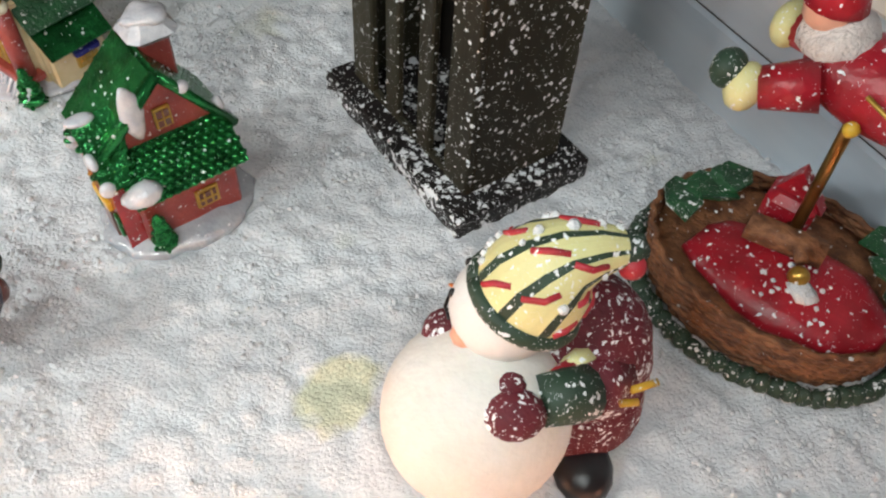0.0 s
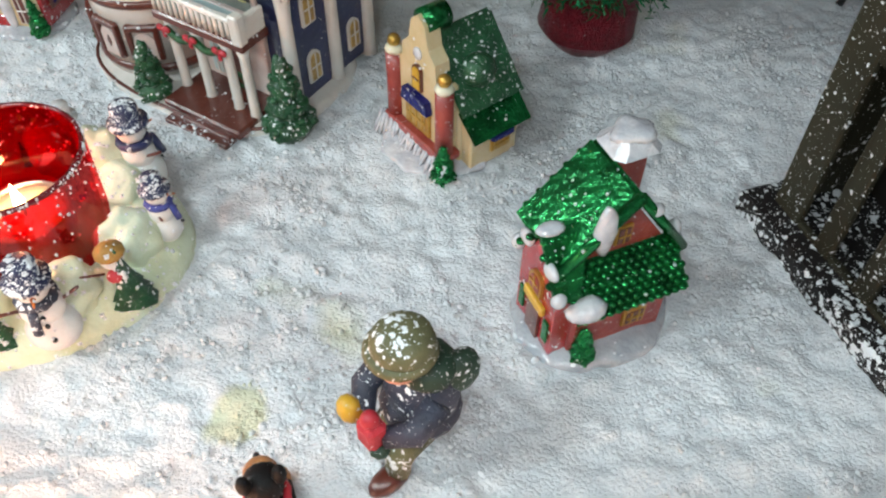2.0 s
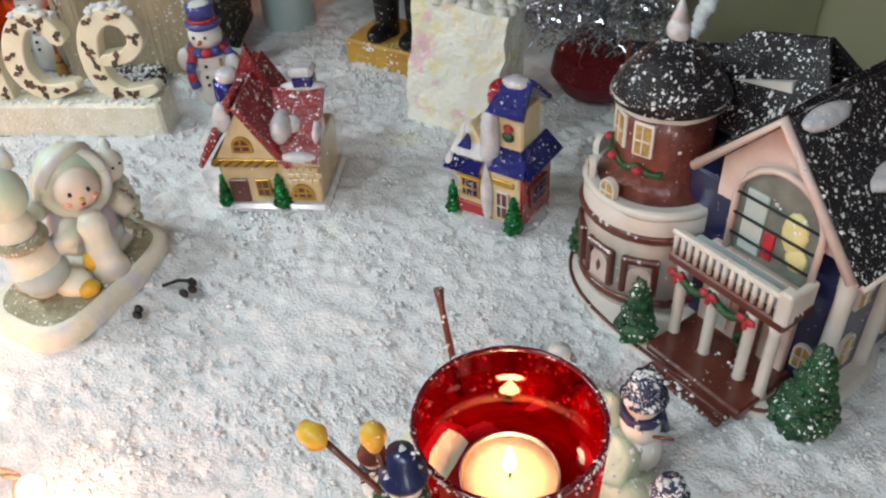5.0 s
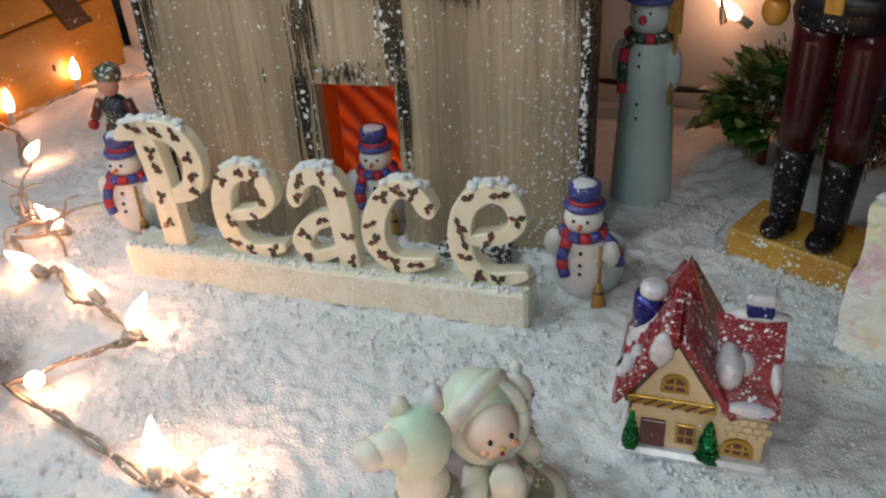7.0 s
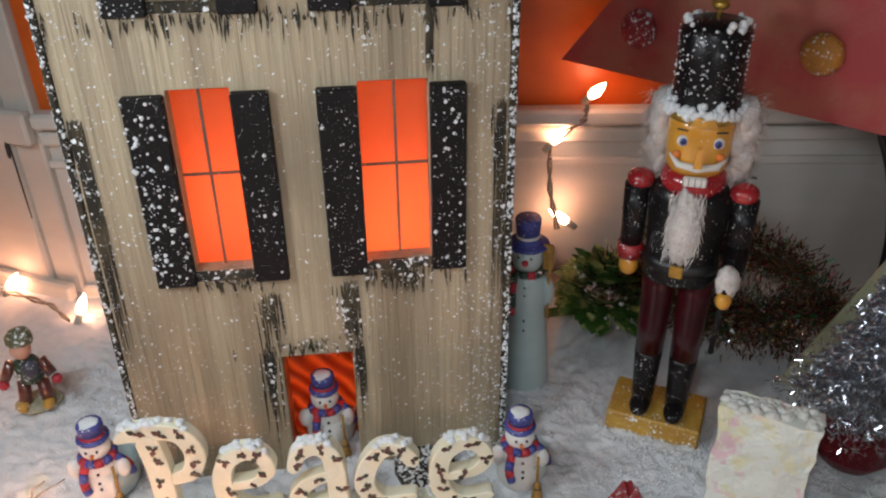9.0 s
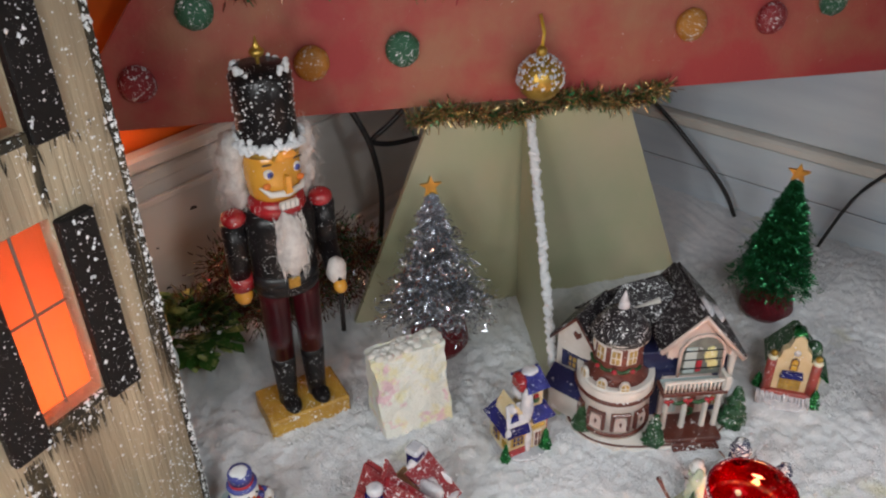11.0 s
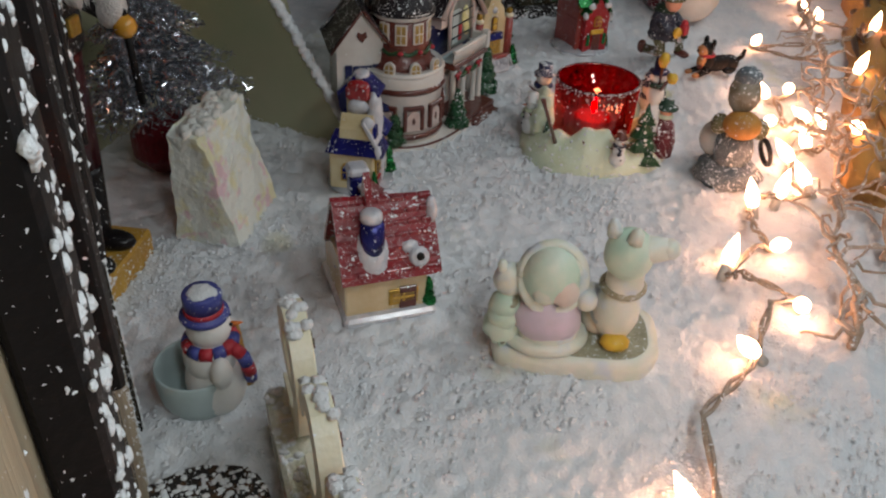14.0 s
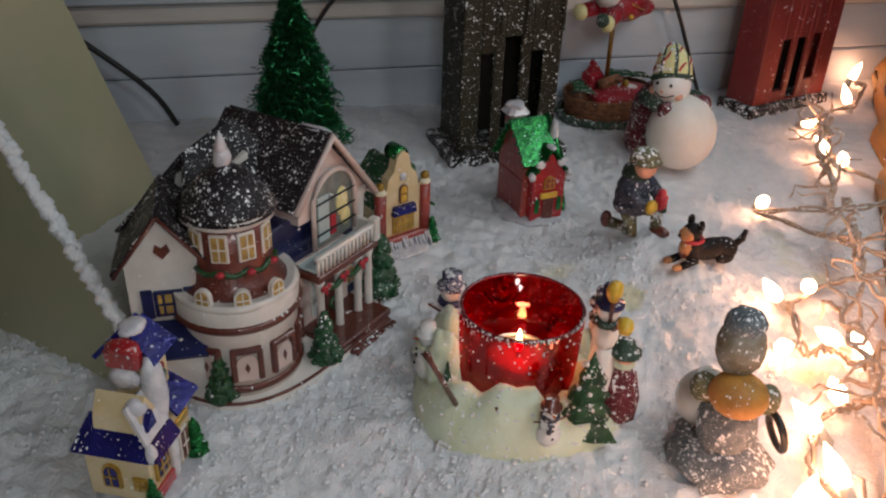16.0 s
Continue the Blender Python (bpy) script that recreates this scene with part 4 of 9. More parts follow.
HOLLY = mat("dark_holly_paint", (0.035, 0.05, 0.02), 0.4, col2=(0.06, 0.03, 0.015), scale=200)
rnd = random.Random(21)
for ch in STROKES:
    ob = letter(ch)
    bm = bmesh.new()
    bm.from_mesh(ob.data)
    front = [f for f in bm.faces if f.normal.y < -0.9]
    rim = [(e.verts[0].co.copy(), e.verts[1].co.copy()) for e in bm.edges if sum(f.normal.y < -0.9 for f in e.link_faces) == 1]
    tris = [(f.verts[0].co.copy(), f.verts[k].co.copy(), f.verts[k + 1].co.copy()) for f in front for k in range(1, len(f.verts) - 1)]
    bm.free()
    face_y = min(p.y for t in tris for p in t)

    def edge_gap(p):
        best = 1.0
        for a, b in rim:
            d = b - a
            u = max(0.0, min(1.0, (p - a).dot(d) / max(d.dot(d), 1e-12)))
            best = min(best, (p - a - d * u).length)
        return best

    cap, spots = Shape(), []
    for _ in range(260):
        a, b, c = rnd.choice(tris)
        u, v = rnd.random(), rnd.random()
        if u + v > 1:
            u, v = 1 - u, 1 - v
        p = a + (b - a) * u + (c - a) * v
        if len(spots) < (11 if ch == "P" else 9) and all((p - o).length > 0.0095 for o in spots) and edge_gap(p) > 0.0030:
            spots.append(p)
    for q in spots:
        s = Shape()
        for k in range(3):
            a = rnd.uniform(0, 6.28)
            L = rnd.uniform(0.0042, 0.0068)
            dx, dz = math.cos(a) * L, math.sin(a) * L
            lo = [(q.x, q.z), (q.x + dx * 0.5 - dz * 0.32, q.z + dz * 0.5 + dx * 0.32), (q.x + dx, q.z + dz), (q.x + dx * 0.5 + dz * 0.32, q.z + dz * 0.5 - dx * 0.32)]
            s.prism(BROWN if k == 2 else HOLLY, lo, face_y - 0.0006 - 0.0001 * k, face_y + 0.0002)
        s.ball(BROWN, (q.x, face_y - 0.0004, q.z), 0.0012, 6)
        part("holly_sprig", s, ob, "painted dark holly sprig")
    top = max(v.co.z for v in ob.data.vertices)
    for v in list(ob.data.vertices):
        if v.co.z > top - 0.007 and rnd.random() < 0.5:
            cap.ball(CLUMP, (v.co.x, 0.011 + rnd.uniform(-0.004, 0.004), v.co.z + 0.0002), (0.0034, 0.0032, 0.0022), 7, wob=0.4, freq=500)
    if cap.v:
        part("snow_cap", cap, ob, "white snow on the letter's top", "stuff")


s = Shape()
for _ in range(240):
    x, y = rnd.uniform(-0.002, 0.268), rnd.choice((rnd.uniform(0.0, 0.005), rnd.uniform(0.017, 0.0255)))
    s.ball(CLUMP, (x, y, 0.0222), (rnd.uniform(0.001, 0.003), rnd.uniform(0.001, 0.0025), rnd.uniform(0.0006, 0.0016)), 7, wob=0.5, freq=500)
part("snow_crumb", s, sign, "white snow along the base bar", "stuff")


# ---------- snowman figurines ----------
def striped_tube(s, pts, r, mats, n=8, flat=1.0):
    """A scarf in bands of colour along points."""
    for k in range(len(pts) - 1):
        s.tube(mats[k % len(mats)], [pts[k], pts[k + 1]], r, n)


def ring_pts(cx, cy, cz, rx, ry, a0, a1, n, drop=0.0):
    return [(cx + rx * math.cos(a0 + (a1 - a0) * k / n), cy + ry * math.sin(a0 + (a1 - a0) * k / n), cz - drop * k / n) for k in range(n + 1)]


def small_snowman(name, M, label):
    """About 8 cm: round body before a white cup, striped scarf, blue hat, broom in hand."""
    s = Shape()
    s.ball(PORCELAIN, (0, -0.001, 0.017), (0.0178, 0.0155, 0.021), 20)
    s.ball(PORCELAIN, (0, 0, 0.034), (0.015, 0.0135, 0.015), 18)
    s.ball(PORCELAIN, (0, -0.001, 0.0515), (0.0115, 0.011, 0.0115), 18)
    s.ball(PORCELAIN, (-0.0165, -0.004, 0.034), (0.0065, 0.0055, 0.009), 12)
    s.ball(PORCELAIN, (0.0165, -0.005, 0.031), (0.006, 0.0055, 0.009), 12)
    s.lathe(PASTELBLUE, [(0.010, -0.002), (0.0165, 0.001), (0.0198, 0.008), (0.0210, 0.016), (0.0212, 0.0255), (0.0205, 0.0265), (0.0196, 0.0255), (0.0185, 0.012), (0.013, 0.006), (0.002, 0.005)], 32, Matrix.Translation((0.003, 0.0080, 0.001)))
    s.lathe(SCARFBLUE, [(0.0116, 0.0580), (0.0122, 0.0595), (0.0118, 0.061), (0.0092, 0.0615), (0.0092, 0.0635)], 20)
    s.lathe(SCARFRED, [(0.0094, 0.0610), (0.0097, 0.0625), (0.0094, 0.0642)], 20)
    s.lathe(SCARFBLUE, [(0.0092, 0.0642), (0.0095, 0.0715), (0.0088, 0.0728), (0.0005, 0.0722)], 20)
    s.ball(CLUMP, (0, 0, 0.0722), (0.0074, 0.0074, 0.0018), 12, wob=0.3, freq=400)
    striped_tube(s, ring_pts(0, -0.001, 0.0425, 0.0118, 0.0112, 0, 6.3, 12), 0.0034, (SCARFBLUE, SCARFRED))
    striped_tube(s, [(-0.007, -0.010, 0.042), (-0.0085, -0.0150, 0.037), (-0.0095, -0.0168, 0.031), (-0.0090, -0.0178, 0.025), (-0.0075, -0.018, 0.020)], 0.0034, (SCARFRED, SCARFBLUE))
    striped_tube(s, [(0.013, -0.004, 0.042), (0.018, -0.003, 0.036), (0.021, -0.002, 0.029), (0.022, -0.002, 0.022)], 0.0032, (SCARFBLUE, SCARFRED))
    for x in (-0.004, 0.004):
        s.ball(LASHES, (x, -0.0115, 0.0535), 0.0011, 8)
    s.lathe(CARROT, [(0.0016, 0), (0.0011, 0.003), (0.0002, 0.006)], 8, M=Matrix.Translation((0, -0.0115, 0.0505)) @ pose(0, 0, 0, 90, 0, 0))
    for z in (0.034, 0.027, 0.021):
        s.ball(LASHES, (0.001, -0.0145 - (0.002 if z < 0.03 else 0), z), 0.0012, 8)
    s.tube(BROOM, [(0.0125, -0.0145, 0.040), (0.0125, -0.0165, 0.016)], 0.0012, 6)
    s.lathe(BROOM, [(0.0045, 0.0), (0.0042, 0.004), (0.0030, 0.010), (0.0016, 0.0165)], 10, M=Matrix.Translation((0.0125, -0.0168, 0.0)), wob=0.2)
    s.lathe(LASHES, [(0.0032, 0.0098), (0.0030, 0.0115)], 10, M=Matrix.Translation((0.0125, -0.0168, 0.0)))
    return solid(name, s, label, "snowman", M @ Matrix.Translation((0, -0.005, 0)), group="snowmen by the letter sign")


small_snowman("snowman_figurine", pose(-0.293, 0.310, -0.003, 0, 0, 30), "white snowman figurine with cup behind and broom beside the sign")
small_snowman("snowman_figurine", pose(-0.452, 0.276, -0.001, 0, 0, 38), "white snowman figurine with striped scarf standing in the doorway")
small_snowman("snowman_figurine", pose(-0.566, 0.144, 0.007, 0, 0, 38), "white snowman figurine with striped scarf behind the letter P")

def tall_snowman():
    s = Shape()
    s.lathe(PASTELBLUE, [(0.0005, -0.004), (0.0225, -0.004), (0.0228, 0.004), (0.0215, 0.030), (0.0195, 0.060), (0.0185, 0.080), (0.0195, 0.084), (0.0205, 0.095), (0.019, 0.108), (0.014, 0.118), (0.010, 0.121)], 28)
    s.ball(PASTELBLUE, (0, -0.001, 0.131), (0.0145, 0.0140, 0.0150), 20)
    s.ball(PASTELBLUE, (-0.0185, -0.003, 0.098), (0.0075, 0.007, 0.016), 14)
    s.ball(PASTELBLUE, (0.0185, -0.003, 0.098), (0.0075, 0.007, 0.016), 14)
    s.lathe(SCARFBLUE, [(0.017, 0.1405), (0.0195, 0.1425), (0.018, 0.1445), (0.0105, 0.146), (0.0102, 0.152)], 22)
    s.lathe(WHITE, [(0.0103, 0.149), (0.0106, 0.1505), (0.0103, 0.152)], 22)
    s.lathe(SCARFBLUE, [(0.0102, 0.152), (0.0115, 0.166), (0.0105, 0.1675), (0.0005, 0.167)], 22)
    striped_tube(s, ring_pts(0, -0.001, 0.1185, 0.0142, 0.0135, 0, 6.3, 14), 0.0036, (FIR, FIR, SCARFRED))
    striped_tube(s, [(-0.008, -0.012, 0.118), (-0.0095, -0.0175, 0.112), (-0.0098, -0.020, 0.104), (-0.0098, -0.0205, 0.097), (-0.0096, -0.0205, 0.090), (-0.0096, -0.0205, 0.083)], 0.0038, (FIR, SCARFRED, FIR))
    s.ball(SCARFRED, (0.001, -0.0155, 0.131), 0.0030, 10)
    for x in (-0.005, 0.006):
        s.ball(LASHES, (x, -0.0148, 0.1355), 0.0010, 6)
    for z in (0.110, 0.102, 0.076, 0.066):
        s.ball(LASHES, (0.002, -0.0202, z), 0.0011, 6)
    s.tube(BROOM, [(0.0205, -0.008, 0.075), (0.021, -0.004, 0.146)], 0.0016, 6)
    s.box(BROOM, (0.015, 0.024), (-0.006, -0.003), (0.122, 0.146), 0.001)
    solid("tall_snowman_figurine", s, "slender pale blue-white snowman figurine with blue top hat and green scarf", "snowman", pose(-0.3385, 0.4245, 0, 0, 0, 12) @ Matrix.Diagonal((0.95, 0.95, 1, 1)))


tall_snowman()


def nutcracker():
    hair = random.Random(77)
    s = Shape()
    s.box(BASEWOOD, (-0.0385, 0.0385), (-0.023, 0.027), (-0.006, 0.016), 0.0015)
    for x in (-0.0135, 0.0145):
        s.ball(COAT, (x, -0.010, 0.0205), (0.0085, 0.0145, 0.0065), 14)
        s.lathe(COAT, [(0.0085, 0.016), (0.0092, 0.030), (0.0108, 0.062), (0.0112, 0.072)], 18, M=Matrix.Translation((x, 0, 0)))
        s.lathe(TROUSER, [(0.0112, 0.072), (0.0118, 0.10), (0.0125, 0.135), (0.0135, 0.150)], 18, M=Matrix.Translation((x, 0, 0)))
    s.lathe(COAT, [(0.027, 0.146), (0.0285, 0.152), (0.0265, 0.160), (0.0285, 0.19), (0.030, 0.212), (0.026, 0.224), (0.012, 0.230)], 26, M=Matrix.Diagonal((1, 0.74, 1, 1)))
    s.lathe(LASHES, [(0.0278, 0.156), (0.0285, 0.160), (0.0278, 0.166)], 26, M=Matrix.Diagonal((1, 0.74, 1, 1)))
    s.box(GOLD, (-0.005, 0.005), (-0.023, -0.020), (0.156, 0.166), 0.001)
    s.ball(FLUFF, (0.001, -0.023, 0.199), (0.0120, 0.011, 0.029), 16, wob=0.25, freq=200)
    for _ in range(500):
        p = Vector((hair.uniform(-0.011, 0.013), -0.026 + hair.uniform(-0.006, 0.006), hair.uniform(0.178, 0.228)))
        d = Vector((hair.gauss(0, 0.3), hair.uniform(-0.7, 0.0), -1)).normalized() * hair.uniform(0.006, 0.012)
        q = d.cross(Vector((0.3, 0.8, 0.2))).normalized() * 0.00035
        s.put([p - q, p + q, p + d], [[0, 1, 2]], FLUFF)
    s.lathe(RED, [(0.0215, 0.222), (0.0235, 0.228), (0.0225, 0.236), (0.019, 0.238)], 24)
    H = Matrix.Translation((0, 0, 0)) @ pose(0, 0, 0, 0, 0, 8)
    s.lathe(FACE, [(0.018, 0.236), (0.0215, 0.242), (0.0225, 0.256), (0.0225, 0.272), (0.021, 0.280)], 26, M=H)
    s.box(WHITE, (-0.008, 0.008), (-0.0255, -0.021), (0.2325, 0.2395), 0.001, M=H)
    for k in range(4):
        s.box(LASHES, (-0.0085 + k * 0.0042, -0.0081 + k * 0.0042), (-0.0258, -0.0254), (0.2325, 0.2395), 0.0001, M=H)
    s.tube(WHITE, [(-0.0195, -0.0165, 0.2535), (-0.013, -0.0215, 0.2475), (0, -0.0240, 0.2462), (0.013, -0.0215, 0.2475), (0.0195, -0.0165, 0.2535)], [0.0008, 0.0026, 0.0030, 0.0026, 0.0008], 8, M=H)
    s.prism(FACE, [(-0.003, 0.2475), (0.003, 0.2475), (0.0015, 0.262), (-0.0015, 0.262)], -0.0275, -0.021, M=H)
    for x in (-0.0115, 0.0115):
        s.ball(WHITE, (x, -0.0188, 0.264), (0.0045, 0.003, 0.0042), 12, M=H)
        s.ball(SCARFBLUE, (x, -0.0212, 0.264), (0.0026, 0.0018, 0.0028), 10, M=H)
        s.ball(LASHES, (x, -0.0226, 0.264), (0.0012, 0.0008, 0.0013), 8, M=H)
        s.tube(LASHES, [(x - 0.005, -0.0196, 0.2715 if x > 0 else 0.2725), (x + 0.005, -0.0200, 0.2725 if x > 0 else 0.2715)], 0.0007, 6, M=H)
        s.ball(CARROT, (x * 1.25, -0.0188, 0.254), (0.0034, 0.0018, 0.0028), 8, M=H)
    for sx in (-1, 1):
        for k in range(5):
            s.ball(FLUFF, (sx * (0.0265 + 0.003 * (k % 2)), 0.008 + 0.002 * k, 0.279 - 0.011 * k), (0.0105, 0.015, 0.0125), 12, wob=0.35, freq=200)
        for _ in range(700):
            p = Vector((sx * (0.028 + hair.uniform(-0.010, 0.013)), 0.012 + hair.uniform(-0.017, 0.017), 0.258 + hair.uniform(-0.032, 0.030)))
            d = Vector((sx * hair.uniform(0.0, 1.0), hair.gauss(0, 0.6), hair.gauss(-0.4, 0.6))).normalized() * hair.uniform(0.006, 0.012)
            q = d.cross(Vector((0.3, 0.5, 0.8))).normalized() * 0.00035
            s.put([p - q, p + q, p + d], [[0, 1, 2]], FLUFF)
    s.lathe(COAT, [(0.0225, 0.278), (0.0255, 0.281), (0.0245, 0.287), (0.0235, 0.290), (0.0225, 0.310), (0.0232, 0.336), (0.019, 0.342), (0.0005, 0.343)], 26)
    s.lathe(GOLD, [(0.0250, 0.2775), (0.0262, 0.2800), (0.0246, 0.2835)], 26, M=H)
    s.prism(GOLD, [(-0.010, 0.2775), (0.010, 0.2775), (0.006, 0.284), (-0.006, 0.284)], -0.028, -0.0235, M=H)
    rnd = random.Random(8)
    for _ in range(90):
        a, z = rnd.uniform(0, 6.28), rnd.uniform(0.283, 0.292) if rnd.random() < 0.6 else rnd.uniform(0.33, 0.344)
        r = 0.0245 if z < 0.3 else 0.020
        s.ball(CLUMP, (r * math.cos(a), r * math.sin(a), z), rnd.uniform(0.0012, 0.0034), 6)
    for _ in range(130):
        a = rnd.uniform(0, 6.28)
        s.ball(CLUMP, (0.0262 * math.cos(a), 0.0262 * math.sin(a), rnd.uniform(0.2815, 0.2875)), rnd.uniform(0.0016, 0.0032), 6, wob=0.3, freq=400)
    for _ in range(240):
        a, z = rnd.uniform(0, 6.28), rnd.uniform(0.292, 0.341)
        s.ball(CLUMP, (0.0230 * math.cos(a), 0.0230 * math.sin(a), z), rnd.uniform(0.0003, 0.0010), 5)
    s.tube(GOLD, [(0, 0, 0.343), (0, 0, 0.352)], 0.0016, 6)
    s.ball(GOLD, (0, 0, 0.352), (0.006, 0.006, 0.004), 8)
    s.lathe(GOLD, [(0.0045, 0.353), (0.002, 0.358), (0.0003, 0.364)], 8)
    for sx, lift in ((-1, 0), (1, 1)):
        x = sx * 0.0385
        s.ball(RED, (x * 0.95, 0, 0.2225), (0.0105, 0.0105, 0.008), 14)
        s.lathe(COAT, [(0.0085, 0.168), (0.0092, 0.19), (0.0095, 0.218)], 16, M=Matrix.Translation((x, 0.0, 0)))
        if lift:
            s.tube(COAT, [(x, 0, 0.180), (x, -0.012, 0.163), (x - 0.002, -0.020, 0.160)], [0.009, 0.0085, 0.0075], 12)
            s.ball(FLUFF, (x - 0.002, -0.024, 0.162), (0.0085, 0.009, 0.014), 12, wob=0.3, freq=240)
            s.ball(FACE, (x - 0.002, -0.030, 0.150), (0.006, 0.007, 0.007), 10)
            s.tube(BLACK, [(x - 0.002, -0.030, 0.16), (x - 0.004, -0.034, 0.105)], 0.0022, 8)
        else:
            s.lathe(RED, [(0.0098, 0.156), (0.0098, 0.168)], 16, M=Matrix.Translation((x, 0.0, 0)))
            s.ball(FACE, (x, 0, 0.148), (0.0078, 0.0078, 0.0095), 12)
    solid("nutcracker_figure", s, "nutcracker in black coat, dark red trousers and snowy tall hat", "nutcracker", pose(-0.2155, 0.424, 0.0, 0, 1.0, 6))


nutcracker()


# ---------- village houses ----------
def slab(s, material, a, b, c, d, t):
    """A roof plate from four corners, thickened by t along its normal."""
    p = [Vector(q) for q in (a, b, c, d)]
    n = (p[1] - p[0]).cross(p[3] - p[0]).normalized() * t
    if n.z < 0:
        n = -n
    s.put([*p, *(q + n for q in p)], [[0, 1, 2, 3], [4, 5, 6, 7], [0, 1, 5, 4], [1, 2, 6, 5], [2, 3, 7, 6], [3, 0, 4, 7]], material)


def scallops(s, material, a, b, c, d, rows, cols, r):
    """Rounded shingles over the plate a b c d (a, b along the eave)."""
    a, b, c, d = (Vector(q) for q in (a, b, c, d))
    n = (b - a).cross(d - a).normalized()
    if n.z < 0:
        n = -n
    for j in range(rows):
        for i in range(cols + (j % 2)):
            u, v = (i + (0.5 if j % 2 == 0 else 0)) / cols, (j + 0.4) / rows
            p = a.lerp(b, u).lerp(d.lerp(c, u), v) + n * r * 0.15
            s.ball(material, tuple(p), (r, r, r * 0.55), 8)


def window(parent, x0, x1, z0, z1, y, frame_m, pane_m, bars=2, arch=False, M=Matrix(), label="", depth=0.0016):
    """A small raised window: pane, surround and bars, on the plane y facing -y."""
    e = (x1 - x0) * 0.14
    s = Shape()
    if arch:
        cx, r = (x0 + x1) / 2, (x1 - x0) / 2
        out = [(x0, z0), (x1, z0)] + [(cx + r * math.cos(a * math.pi / 8), z1 - r + r * math.sin(a * math.pi / 8)) for a in range(9)]
        s.prism(frame_m, out, y - depth, y, M)
        r2 = r - e
        out = [(x0 + e, z0 + e), (x1 - e, z0 + e)] + [(cx + r2 * math.cos(a * math.pi / 8), z1 - r + r2 * math.sin(a * math.pi / 8)) for a in range(9)]
    else:
        s.box(frame_m, (x0, x1), (y - depth, y), (z0, z1), 0.0004, M)
        out = [(x0 + e, z0 + e), (x1 - e, z0 + e), (x1 - e, z1 - e), (x0 + e, z1 - e)]
    fr = part("window", s, parent, label)
    s = Shape()
    s.prism(pane_m, out, y - depth - 0.0004, y - depth + 0.0003, M)
    part("pane", s, fr)
    for k in range(1, bars):
        xx = x0 + (x1 - x0) * k / bars
        s = Shape()
        s.box(frame_m, (xx - e * 0.28, xx + e * 0.28), (y - depth - 0.0009, y - depth - 0.0002), (z0 + e, z1 - e), 0.0001, M)
        part("bar", s, fr)
    zz = (z0 + z1) / 2
    s = Shape()
    s.box(frame_m, (x0 + e, x1 - e), (y - depth - 0.0010, y - depth - 0.0002), (zz - e * 0.28, zz + e * 0.28), 0.0001, M)
    part("bar", s, fr)
    return fr


def one(name, parent, material, kind, *args, label="", **kw):
    """One part of a single piece: kind is the Shape method."""
    s = Shape()
    {"box": s.box, "lathe": s.lathe, "ball": s.ball, "prism": s.prism, "tube": s.tube}[kind](material, *args, **kw)
    return part(name, s, parent, label)


def turned(deg, at=(0, 0, 0)):
    return Matrix.Translation(at) @ pose(0, 0, 0, 0, 0, deg)


